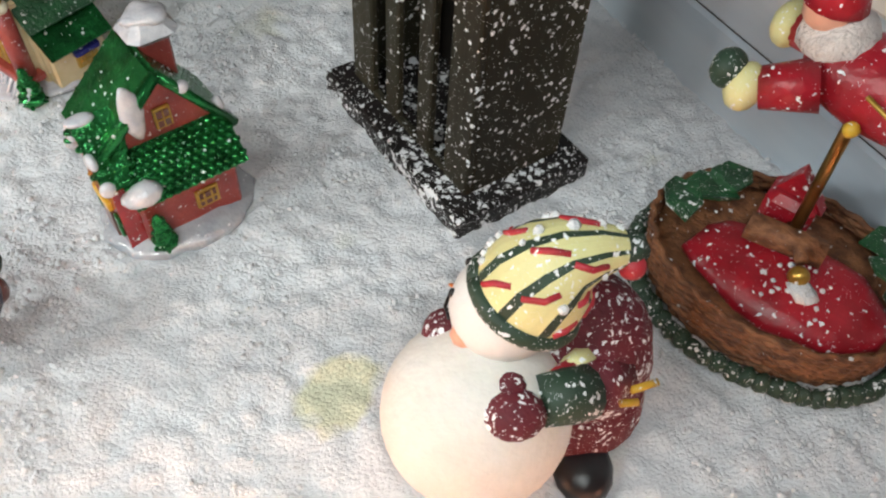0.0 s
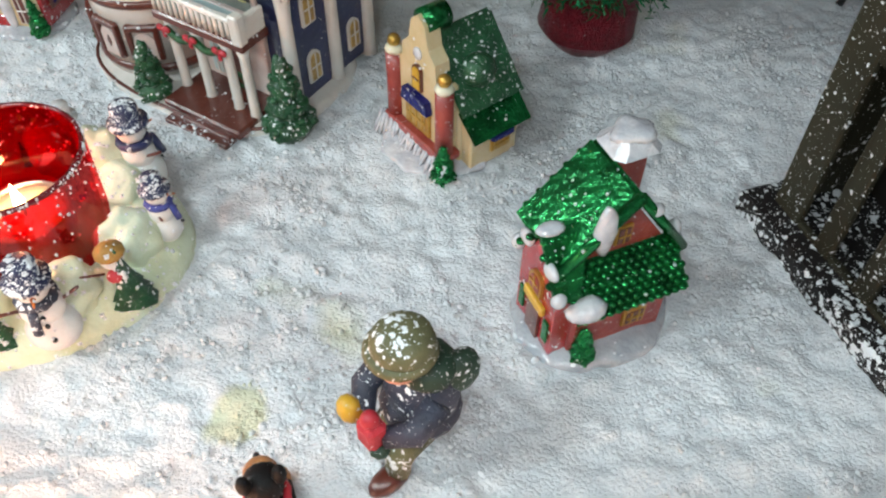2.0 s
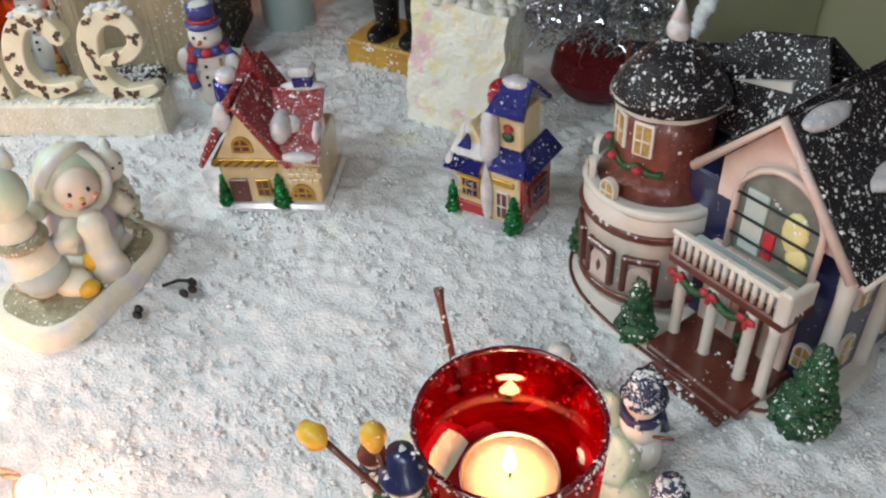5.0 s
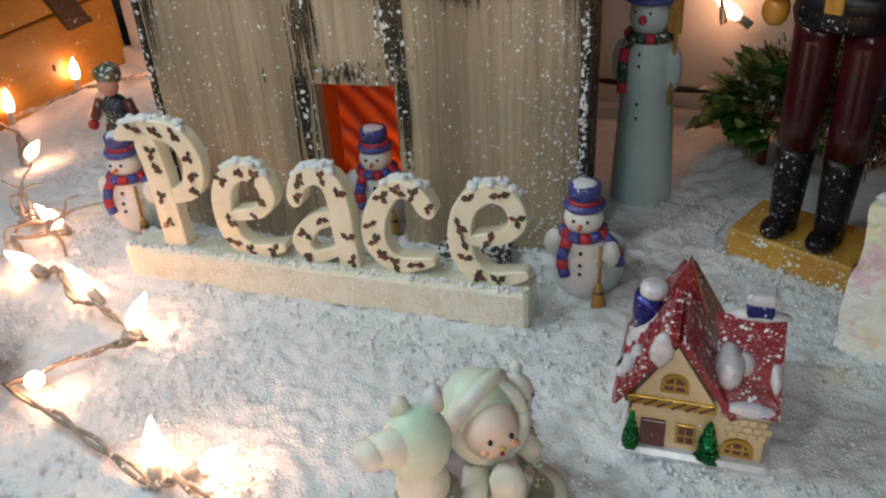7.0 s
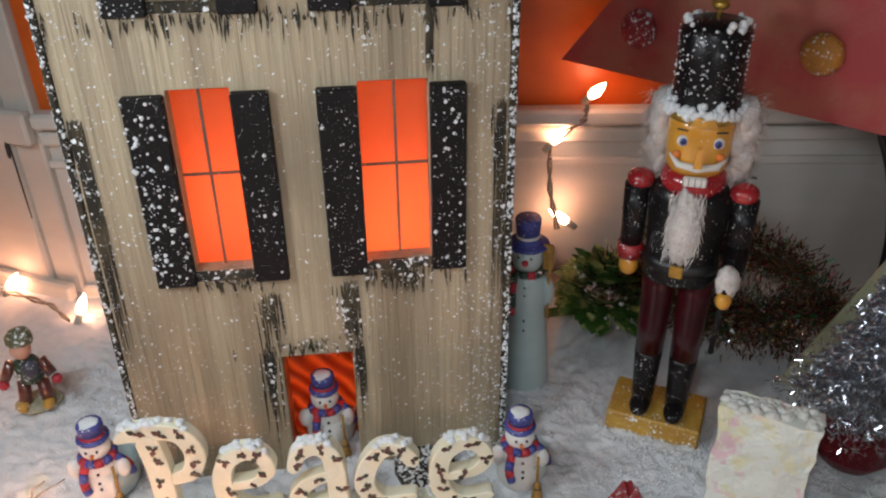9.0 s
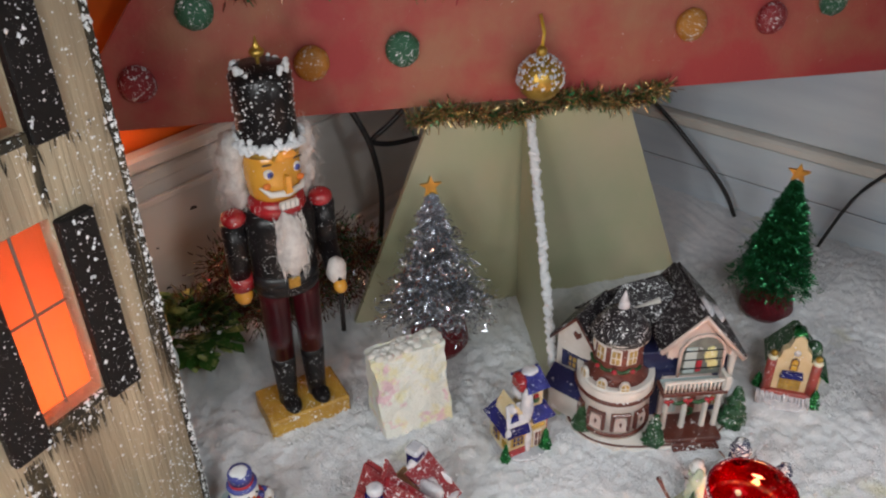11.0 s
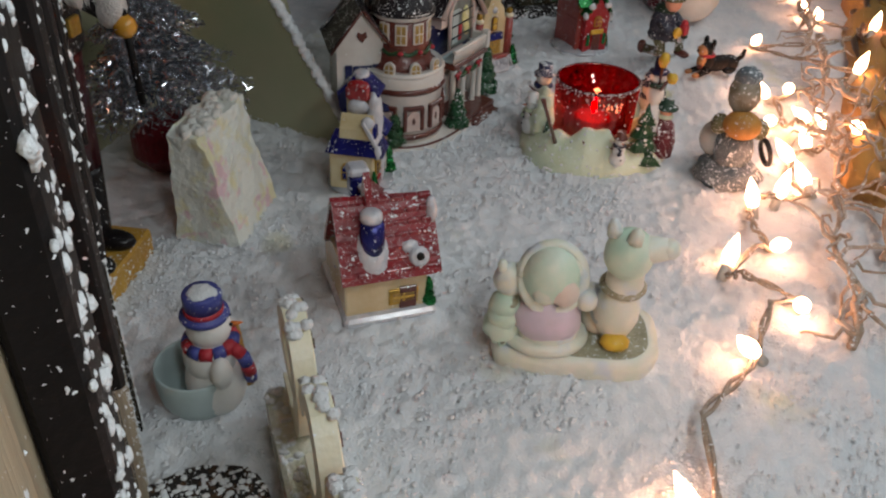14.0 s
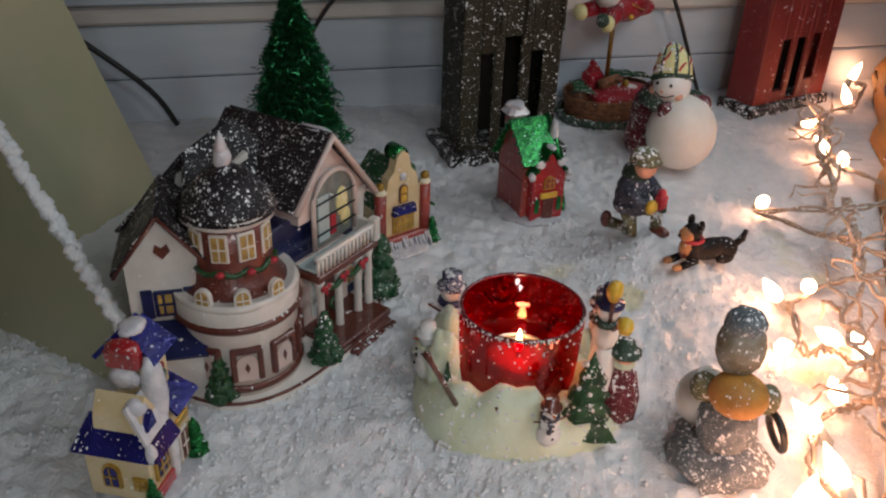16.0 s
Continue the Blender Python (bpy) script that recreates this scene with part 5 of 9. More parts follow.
def green_roof_house():
    h = thing("ornament_house", "red glass house ornament with green foil shingle roofs", "ornament house", pose(0.3030, 0.1660, -0.002, 0, 0, 37) @ Matrix.Diagonal((0.94, 0.94, 1.0, 1)))
    s = Shape()
    s.ball(GLASSICE, (0, 0, 0.001), (0.0365, 0.0315, 0.0066), 30, wob=0.16, freq=110)
    part("snow_base", s, h, "grey glassy ice base")
    one("wall", h, BRICK, "box", (-0.021, 0.025), (-0.018, 0.020), (0.002, 0.036), 0.0015)
    one("gable_wall", h, BRICK, "prism", [(-0.020, 0.036), (0.024, 0.036), (0.024, 0.046), (0.003, 0.074), (-0.020, 0.046)], -0.006, 0.020)
    s = Shape()
    A, B, C, D = (-0.023, -0.023, 0.030), (0.029, -0.023, 0.030), (0.029, -0.005, 0.046), (-0.023, -0.005, 0.046)
    slab(s, GREEN, A, B, C, D, 0.0016)
    scallops(s, GREEN, (-0.022, -0.024, 0.0312), (0.028, -0.024, 0.0312), (0.028, -0.006, 0.0472), (-0.022, -0.006, 0.0472), 8, 13, 0.0021)
    part("porch_roof", s, h, "green foil scalloped shingle roof")
    for ex, ez in ((-0.0275, 0.0505), (0.030, 0.042)):
        s = Shape()
        rx = 0.003
        A, B, C, D = (ex, -0.010, ez), (ex, 0.024, ez), (rx, 0.024, 0.078), (rx, -0.010, 0.078)
        slab(s, GREEN, A, B, C, D, 0.0018)
        scallops(s, GREEN, A, B, C, D, 11, 9, 0.0021)
        part("main_roof", s, h, "green foil shingle roof")
    s = Shape()
    s.tube(GREEN, [(-0.0285, -0.0115, 0.0500), (0.003, -0.0115, 0.0795)], 0.0026, 8)
    s.tube(GREEN, [(0.031, -0.0115, 0.0425), (0.003, -0.0115, 0.0795)], 0.0022, 8)
    part("bargeboard", s, h)
    # entrance wing on the side
    M = turned(-90)
    one("wing_wall", h, RED, "prism", [(-0.015, 0.002), (0.015, 0.002), (0.015, 0.041), (0, 0.0600), (-0.015, 0.041)], -0.0290, -0.0195, M=M, label="red gabled entrance front")
    for y in (-0.0175, 0.0175):
        s = Shape()
        A, B, C, D = (-0.0318, y, 0.0405), (-0.0210, y, 0.0405), (-0.0100, 0, 0.0635), (-0.0318, 0, 0.0635)
        if y > 0:
            A, B, C, D = B, A, D, C
        slab(s, GREEN, A, B, C, D, 0.0016)
        scallops(s, GREEN, A, B, C, D, 5, 7, 0.0021)
        part("wing_roof", s, h, "small green foil shingle roof")
    d = one("door", h, BROWN, "box", (-0.0305, -0.0289), (-0.0055, 0.0045), (0.004, 0.022), 0.0006, label="brown arched door")
    one("door_frame", d, YELLOW, "box", (-0.0311, -0.0289), (-0.0085, 0.0075), (0.0222, 0.027), 0.0006, label="yellow door lintel")
    window(h, -0.005, 0.005, 0.030, 0.041, -0.0290, GOLD, BRICK, 2, True, M)
    for y in (-0.011, 0.010):
        one("shutter", h, GREEN, "box", (-0.0303, -0.0289), (y - 0.002, y + 0.002), (0.010, 0.022), 0.0005, label="green shutter")
    window(h, 0.003, 0.014, 0.012, 0.022, -0.018, GOLD, BROWN, 3)
    window(h, -0.001, 0.0065, 0.051, 0.061, -0.006, GOLD, BROWN, 2)
    ch = one("chimney", h, BRICK, "box", (0.006, 0.019), (0.008, 0.020), (0.055, 0.082), 0.001)
    s = Shape()
    s.box(ICE, (0.0015, 0.0235), (0.004, 0.024), (0.0785, 0.0880), 0.0035, taper=(0.82, 0.82))
    s.ball(ICE, (0.0125, 0.014, 0.0875), (0.0090, 0.0084, 0.0030), 18, wob=0.3, freq=190)
    part("snow_cap", s, ch, "pearl-white snow on the chimney")
    patches(h, (((-0.010, -0.0115, 0.067), (0.0050, 0.0036, 0.0125)), ((-0.018, -0.0205, 0.0355), (0.0085, 0.0062, 0.0050)), ((0.026, -0.009, 0.052), (0.0025, 0.003, 0.005)), ((0.0295, -0.009, 0.0435), (0.0025, 0.003, 0.0045)), ((0.012, -0.0115, 0.070), (0.003, 0.0025, 0.003)), ((-0.0305, -0.0100, 0.0520), (0.0022, 0.0050, 0.0032)), ((-0.0305, 0.0100, 0.0520), (0.0022, 0.0046, 0.0036)),
                ((-0.0270, 0, 0.0645), (0.0060, 0.0036, 0.0018)), ((-0.0295, 0.0170, 0.0425), (0.0034, 0.0032, 0.0036)), ((-0.0295, -0.0172, 0.0425), (0.0034, 0.0032, 0.0034))))
    shrub(h, -0.016, -0.021, 0.003, 0.0055, 0.017, GREEN)


green_roof_house()


def yellow_house():
    h = thing("ornament_house", "cream glass house ornament with green roof and red columns", "ornament house", frame_at((0.2095, 0.2495, -0.001), (0.78, -0.625, 0)))
    s = Shape()
    s.ball(ICE, (0, 0.012, 0.001), (0.030, 0.032, 0.004), 20, wob=0.15, freq=90)
    part("snow_base", s, h, "glittering snow base")
    rnd = random.Random(3)
    for k in range(30):
        x = -0.027 + 0.054 * k / 29
        s = Shape()
        s.tube(ICE, [(x, -0.006 + rnd.uniform(-0.002, 0.002), 0.011), (x + rnd.uniform(-0.002, 0.002), -0.011 + rnd.uniform(-0.003, 0.001), 0.000)], [0.0013, 0.0008], 5)
        part("icicle", s, h)
    one("wall", h, CREAM, "box", (-0.017, 0.022), (0.004, 0.036), (0.0, 0.038), 0.0012)
    one("side_wing", h, CREAM, "box", (0.016, 0.0285), (0.006, 0.036), (0.0, 0.026), 0.001)
    out = [(-0.0195, 0.010), (0.0195, 0.010), (0.0195, 0.048), (0.0135, 0.0495), (0.0125, 0.058), (0.0075, 0.063), (0.0050, 0.074), (0, 0.078), (-0.0050, 0.074), (-0.0075, 0.063), (-0.0125, 0.058), (-0.0135, 0.0495), (-0.0195, 0.048)]
    one("facade", h, CREAM, "prism", out, -0.003, 0.005, label="cream stepped gable front")
    one("plinth", h, BRICK, "box", (-0.024, 0.024), (-0.008, 0.004), (0.008, 0.0125), 0.001)
    for x in (-0.0195, 0.0195):
        c = one("column", h, BRICK, "lathe", [(0.0044, 0.011), (0.0044, 0.048)], 14, M=Matrix.Translation((x, -0.003, 0)), label="dark red round column")
        s = Shape()
        s.lathe(IVORY, [(0.0036, 0.048), (0.0048, 0.050), (0.0036, 0.052)], 12, M=Matrix.Translation((x, -0.003, 0)))
        s.ball(GOLD, (x, -0.003, 0.0545), 0.0033, 12)
        part("finial", s, c, "gold ball finial")
    window(h, -0.0095, 0.0095, 0.014, 0.029, -0.003, GOLD, AMBER, 4)
    s = Shape()
    s.prism(BLUE, [(-0.0105, 0.029), (0.0105, 0.029), (0.009, 0.036), (-0.009, 0.036)], -0.0068, -0.003)
    part("awning", s, h, "blue awning")
    window(h, -0.0035, 0.0035, 0.038, 0.052, -0.003, BROWN, YELLOW, 1, True)
    one("ornament", h, ICE, "ball", (0, -0.0035, 0.058), (0.0032, 0.0012, 0.0032), 10)
    one("gable_cap", h, GREEN, "lathe", [(0.0062, -0.001), (0.0062, 0.012)], 14, M=Matrix.Translation((0, 0, 0.0735)) @ pose(0, 0, 0, -90, 0, 0), label="green foil gable cap")
    s = Shape()
    slab(s, PINE, (0.027, 0.002, 0.035), (0.027, 0.038, 0.035), (0, 0.038, 0.064), (0, 0.002, 0.064), 0.002)
    slab(s, PINE, (-0.022, 0.002, 0.035), (-0.022, 0.038, 0.035), (0, 0.038, 0.064), (0, 0.002, 0.064), 0.002)
    part("roof", s, h, "dark green roof dusted with snow")
    one("dormer", h, PINE, "ball", (0.0175, 0.018, 0.050), (0.008, 0.009, 0.008), 14)
    s = Shape()
    slab(s, GREEN, (0.034, 0.004, 0.022), (0.034, 0.038, 0.022), (0.021, 0.038, 0.034), (0.021, 0.004, 0.033), 0.002)
    part("lower_roof", s, h, "glossy dark green lower roof")
    M = turned(90)
    window(h, 0.018, 0.030, 0.008, 0.016, -0.0285, GOLD, AMBER, 3, M=M)
    one("side_awning", h, BLUE, "box", (0.0285, 0.0325), (0.017, 0.031), (0.0155, 0.0195), 0.001, label="blue awning")
    shrub(h, 0.024, -0.007, 0.0, 0.0062, 0.018, GREEN)
    one("shrub_pot", h, RED, "lathe", [(0.0035, -0.001), (0.0045, 0.004)], 10, M=Matrix.Translation((0.024, -0.007, 0)))
    shrub(h, -0.026, 0.004, 0.006, 0.0045, 0.016, GREEN)


yellow_house()


TURRET = mat("brown_brick_glaze", (0.19, 0.045, 0.030), 0.35, col2=(0.11, 0.022, 0.016), scale=110, bump=0.5, bump_scale=260, coat=0.3, flecks=0.12, fleck_size=480)


RECESS = mat("grey_green_glaze", (0.20, 0.23, 0.20), 0.35, col2=(0.12, 0.13, 0.12), scale=90, bump=0.2, coat=0.3)


def big_house():
    h = thing("porcelain_house", "large porcelain village house with navy side wall, brick turret and balcony", "village house", pose(0.083, 0.282, -0.003, 0, 0, -18))
    s = Shape()
    verts = []
    out = []
    for k in range(40):
        a = 2 * math.pi * k / 40
        out.append((-0.006 + 0.076 * math.copysign(abs(math.cos(a)) ** 0.75, math.cos(a)), 0.012 + 0.054 * math.copysign(abs(math.sin(a)) ** 0.75, math.sin(a))))
    n = len(out)
    verts = [(x, y, -0.002) for x, y in out] + [(x * 0.99, y * 0.99, 0.004) for x, y in out] + [(x * 0.95, y * 0.95, 0.0055) for x, y in out]
    faces = [[j * n + i, j * n + (i + 1) % n, j * n + n + (i + 1) % n, j * n + n + i] for j in range(2) for i in range(n)] + [list(range(2 * n, 3 * n))]
    s.put(verts, faces, WHITE, True)
    part("base", s, h, "white glazed oval base")
    # main block and navy flank
    one("wall", h, NAVY, "box", (-0.045, 0.060), (-0.004, 0.058), (0.004, 0.082), 0.001, label="navy blue glazed wall")
    one("gable_wall", h, PINKISH, "prism", [(0.000, 0.080), (0.062, 0.080), (0.062, 0.085), (0.0255, 0.126), (0.000, 0.098)], -0.010, 0.050, label="pale rosy gable")
    one("rear_gable", h, WHITE, "prism", [(-0.050, 0.06), (0.012, 0.06), (0.0, 0.118), (-0.03, 0.108)], 0.026, 0.052)
    for y in (-0.006, 0.028, 0.058):
        s = Shape()
        s.lathe(WHITE, [(0.0045, 0.003), (0.0038, 0.010), (0.0034, 0.060), (0.0042, 0.076), (0.006, 0.083)], 14, M=Matrix.Translation((0.061, y, 0)))
        part("corner_column", s, h, "white corner column")
    M = turned(90)
    for y0, z0 in ((0.006, 0.014), (0.006, 0.048), (0.040, 0.014), (0.040, 0.048)):
        window(h, y0, y0 + 0.0095, z0, z0 + 0.018, -0.060, WHITE, AMBER, 2, True, M)
    window(h, 0.0475, 0.0565, 0.014, 0.028, -0.004, WHITE, AMBER, 2, True)
    # roofs
    s = Shape()
    slab(s, SLATE, (0.068, -0.015, 0.078), (0.068, 0.064, 0.078), (0.0255, 0.064, 0.128), (0.0255, -0.015, 0.128), 0.003)
    slab(s, SLATE, (-0.008, -0.015, 0.092), (-0.008, 0.064, 0.092), (0.0255, 0.064, 0.128), (0.0255, -0.015, 0.128), 0.003)
    part("roof", s, h, "dark slate roof flecked with snow")
    s = Shape()
    slab(s, SLATE, (-0.066, 0.016, 0.082), (0.03, 0.016, 0.098), (0.004, 0.040, 0.133), (-0.034, 0.040, 0.123), 0.002)
    slab(s, SLATE, (-0.066, 0.064, 0.082), (0.03, 0.064, 0.098), (0.004, 0.040, 0.133), (-0.034, 0.040, 0.123), 0.002)
    part("rear_roof", s, h, "dark slate rear roof flecked with snow")
    s = Shape()
    s.tube(PINKISH, [(0.066, -0.0165, 0.079), (0.0255, -0.0165, 0.1285), (-0.009, -0.0165, 0.092)], 0.0022, 8)
    part("bargeboard", s, h, "pale rosy bargeboard")
    s = Shape()
    s.tube(WHITE, [(0.069, -0.014, 0.0775), (0.069, 0.062, 0.0775)], 0.002, 8)
    part("gutter", s, h)
    # arched balcony window
    s = Shape()
    cx, r = 0.030, 0.0185
    arch = [(cx - r, 0.060), (cx + r, 0.060)] + [(cx + r * math.cos(a * math.pi / 10), 0.086 + r * math.sin(a * math.pi / 10)) for a in range(11)]
    s.prism(RECESS, arch, -0.0115, -0.0095)
    w = part("balcony_window", s, h, "grey-green arched balcony window")
    s = Shape()
    s.ball(LIME, (cx + 0.008, -0.0115, 0.082), (0.006, 0.0016, 0.010), 10)
    s.ball(LIME, (cx + 0.011, -0.0115, 0.071), (0.005, 0.0016, 0.006), 10)
    s.box(SCARFRED, (cx - 0.004, cx + 0.001), (-0.0128, -0.0112), (0.064, 0.077), 0.0006)
    s.box(PASTELBLUE, (cx - 0.015, cx - 0.005), (-0.0126, -0.0112), (0.063, 0.092), 0.0006)
    part("interior", s, w, "painted interior in yellow, red and pale blue")
    for z in (0.069, 0.079, 0.089):
        one("bar", w, LASHES, "tube", [(cx - r, -0.0135, z), (cx + r, -0.0135, z)], 0.0006, 6)
    s = Shape()
    s.tube(PINKISH, [(cx - r - 0.001, -0.0125, 0.060)] + [(x + (x - cx) * 0.06, -0.0125, z + (z - 0.086) * 0.06) for x, z in arch[:1:-1]] + [(cx + r + 0.001, -0.0125, 0.060)], 0.0016, 8)
    part("surround", s, w)
    # porch
    one("porch_floor", h, BROWN, "box", (-0.002, 0.050), (-0.040, -0.004), (0.003, 0.0085), 0.001, label="brown porch floor dusted with snow")
    for k in range(3):
        one("step", h, BROWN, "box", (0.004 + k * 0.002, 0.046 - k * 0.001), (-0.047 + 0.004 * k, -0.038), (0.0, 0.003 + 0.002 * k), 0.0006)
    one("porch_back", h, PINKISH, "box", (0.0, 0.046), (-0.008, -0.0042), (0.008, 0.054), 0.0006)
    d = one("door", h, BROWN, "box", (0.0215, 0.0335), (-0.0105, -0.0082), (0.0085, 0.040), 0.0006, label="brown panelled front door")
    one("wreath", d, GREENSHRUB, "tube", ring_pts(0, 0, 0, 0.0038, 0.0038, 0, 6.29, 12), 0.0014, 6, M=Matrix.Translation((0.0275, -0.0112, 0.014)) @ pose(0, 0, 0, 90, 0, 0))
    window(h, 0.008, 0.0165, 0.012, 0.038, -0.008, WHITE, PASTELBLUE, 2)
    for x, y in ((0.000, -0.0235), (0.0175, -0.0235), (0.0365, -0.0235), (0.0475, -0.0235)):
        s = Shape()
        s.lathe(WHITE, [(0.0036, 0.006), (0.0026, 0.010), (0.0025, 0.044), (0.0036, 0.049)], 12, M=Matrix.Translation((x, y, 0)))
        part("porch_column", s, h, "white porch column")
    one("balcony_floor", h, BROWN, "box", (-0.006, 0.0525), (-0.0285, -0.0085), (0.0495, 0.0545), 0.0008, label="dark brown balcony edge")
    for k in range(16):
        x = -0.004 + 0.055 * k / 15
        one("baluster", h, WHITE, "tube", [(x, -0.0265, 0.0545), (x, -0.0265, 0.0645)], 0.0012, 6)
    one("balcony_rail", h, WHITE, "box", (-0.006, 0.0525), (-0.0285, -0.0245), (0.0642, 0.067), 0.0008, label="white balcony rail")
    one("balcony_rail", h, WHITE, "box", (0.0490, 0.0525), (-0.0242, -0.010), (0.0547, 0.067), 0.0008, label="white balcony rail")
    one("newel", h, WHITE, "box", (0.0475, 0.0535), (-0.0295, -0.0235), (0.054, 0.070), 0.0008)
    one("balcony_snow", h, PASTELBLUE, "box", (-0.004, 0.049), (-0.0240, -0.0105), (0.0547, 0.0565), 0.0005, label="pale blue balcony floor")
    s = Shape()
    for x0, x1 in ((0.0005, 0.018), (0.018, 0.0365)):
        s.tube(GREENSHRUB, [(x0 + (x1 - x0) * t / 6, -0.0275, 0.046 - 0.0045 * math.sin(math.pi * t / 6)) for t in range(7)], 0.0019, 7)
    g = part("garland", s, h, "green garland with red bows")
    for x in (0.0, 0.0175, 0.0365):
        s = Shape()
        s.ball(SCARFRED, (x - 0.0022, -0.0285, 0.0455), (0.0026, 0.0014, 0.0020), 8)
        s.ball(SCARFRED, (x + 0.0022, -0.0285, 0.0455), (0.0026, 0.0014, 0.0020), 8)
        s.box(SCARFRED, (x - 0.001, x + 0.001), (-0.0292, -0.0278), (0.0405, 0.0455), 0.0003)
        part("bow", s, g, "red bow")
    # turret
    T = Matrix.Translation((-0.041, 0.002, 0))
    one("turret_wall", h, WHITE, "lathe", [(0.0335, 0.003), (0.0330, 0.045), (0.0345, 0.050), (0.0345, 0.062), (0.0310, 0.064)], 36, M=T, label="white round turret base")
    one("turret_band", h, BROWN, "lathe", [(0.0340, 0.008), (0.0352, 0.0105), (0.0340, 0.013)], 36, M=T, label="brown band")
    one("turret_band", h, BROWN, "lathe", [(0.0345, 0.047), (0.0362, 0.0495), (0.0345, 0.052)], 36, M=T, label="brown band")
    one("turret_upper", h, TURRET, "lathe", [(0.0310, 0.063), (0.0235, 0.068), (0.0215, 0.082), (0.0210, 0.108)], 32, M=T, label="brick-brown turret drum")
    one("parapet", h, WHITE, "lathe", [(0.0345, 0.0605), (0.0352, 0.0620), (0.0340, 0.0650), (0.0325, 0.0645)], 36, M=T, label="low white parapet", wob=0.04)
    s = Shape()
    s.tube(GREENSHRUB, [(0.0228 * math.cos(math.radians(a)), 0.0228 * math.sin(math.radians(a)), 0.0795 - 0.003 * abs(math.sin(math.radians(a * 4.7)))) for a in range(-190, -40, 8)], 0.0016, 6)
    part("turret_garland", s, h, "green garland round the turret").matrix_local = T
    for a in (-150, -112, -74):
        t = math.radians(a)
        one("bow", h, SCARFRED, "ball", (-0.041 + 0.0245 * math.cos(t), 0.002 + 0.0245 * math.sin(t), 0.0785), (0.0026, 0.0026, 0.0018), 8, label="red bow")
    for k, a in enumerate((-150, -112, -74, 172)):
        Mw = T @ turned(a + 90)
        window(h, -0.0048, 0.0048, 0.084, 0.1005, -0.0205, WHITE, AMBER, 2, False, Mw)
    for k, a in enumerate((-168, -130, -92, -56)):
        Mw = T @ turned(a + 90)
        s = Shape()
        s.box(BROWN, (-0.0088, -0.0056), (-0.0352, -0.0315), (0.0165, 0.0365), 0.0008, Mw)
        s.box(BROWN, (0.0056, 0.0088), (-0.0352, -0.0315), (0.0165, 0.0365), 0.0008, Mw)
        s.box(BROWN, (-0.0088, 0.0088), (-0.0354, -0.0315), (0.0340, 0.0378), 0.0010, Mw)
        fr = part("arch_surround", s, h, "thick brown arch surround")
        s = Shape()
        s.prism(PINKISH, [(-0.0056, 0.0165), (0.0056, 0.0165)] + [(0.0056 * math.cos(b * math.pi / 8), 0.0275 + 0.0056 * math.sin(b * math.pi / 8)) for b in range(9)], -0.0342, -0.0320, Mw)
        part("panel", s, fr, "pale arched panel")
        s = Shape()
        s.prism(BROWN, [(0, 0.0215), (0.0014, 0.025), (0, 0.0285), (-0.0014, 0.025)], -0.0347, -0.0340, Mw)
        part("lozenge", s, fr)
    for a in (-165, -128, -92):
        Mw = T @ turned(a + 90)
        fr = window(h, -0.0045, 0.0045, 0.0615, 0.0735, -0.0300, WHITE, AMBER, 2, True, Mw, depth=0.0030)
    s = Shape()
    s.lathe(WHITE, [(0.0220, 0.102), (0.0250, 0.104), (0.0252, 0.1080), (0.022, 0.110)], 32, M=T, wob=0.05)
    part("turret_cornice", s, h, "white snow-laden cornice")
    one("turret_roof", h, SLATE, "lathe", [(0.0262, 0.1065), (0.0240, 0.111), (0.0185, 0.119), (0.0110, 0.127), (0.0040, 0.131), (0.0005, 0.132)], 32, M=T, label="dark turret roof flecked with snow")
    s = Shape()
    s.ball(ICE, (-0.041, 0.002, 0.134), (0.0050, 0.0050, 0.0070), 12, wob=0.2, freq=160)
    s.lathe(ICE, [(0.004, 0.138), (0.0018, 0.145), (0.0003, 0.149)], 8, M=T)
    part("finial", s, h, "white snow-covered finial")
    # left wing
    W = Matrix.Translation((-0.064, 0.028, 0)) @ turned(-45)
    wing = one("left_wing", h, WHITE, "prism", [(-0.020, 0.004), (0.020, 0.004), (0.020, 0.083), (0, 0.108), (-0.020, 0.083)], -0.014, 0.030, M=W, label="white gabled side wing")
    for sx in (-1, 1):
        s = Shape()
        slab(s, SLATE, *(W @ Vector(p) for p in ((sx * 0.0250, -0.019, 0.0785), (sx * 0.0250, 0.034, 0.0785), (0, 0.034, 0.1105), (0, -0.019, 0.1105))), 0.0020)
        part("wing_roof", s, h, "dark wing roof")
        s = Shape()
        s.tube(BROWN, [W @ Vector((sx * 0.0252, -0.0192, 0.0780)), W @ Vector((0, -0.0192, 0.1110))], 0.0011, 6)
        part("wing_bargeboard", s, h)
    window(wing, -0.0075, 0.0075, 0.050, 0.066, -0.014, NAVY, AMBER, 3, M=W)
    for sx in (-1, 1):
        one("shutter", wing, NAVY, "box", (sx * 0.0110 - 0.0030, sx * 0.0110 + 0.0030), (-0.0155, -0.0142), (0.049, 0.067), 0.0004, M=W, label="navy shutter")
    s = Shape()
    s.prism(BROWN, [(0, 0.0850), (0.0042, 0.0895), (0.0030, 0.0935), (0, 0.0915), (-0.0030, 0.0935), (-0.0042, 0.0895)], -0.0152, -0.0142, W)
    part("heart", s, wing, "brown heart ornament")
    s = Shape()
    slab(s, NAVY, *(W @ Vector(p) for p in ((-0.021, -0.034, 0.034), (0.018, -0.034, 0.034), (0.018, -0.0145, 0.046), (-0.021, -0.0145, 0.046))), 0.0020)
    part("lean_to_roof", s, h, "navy lean-to roof")
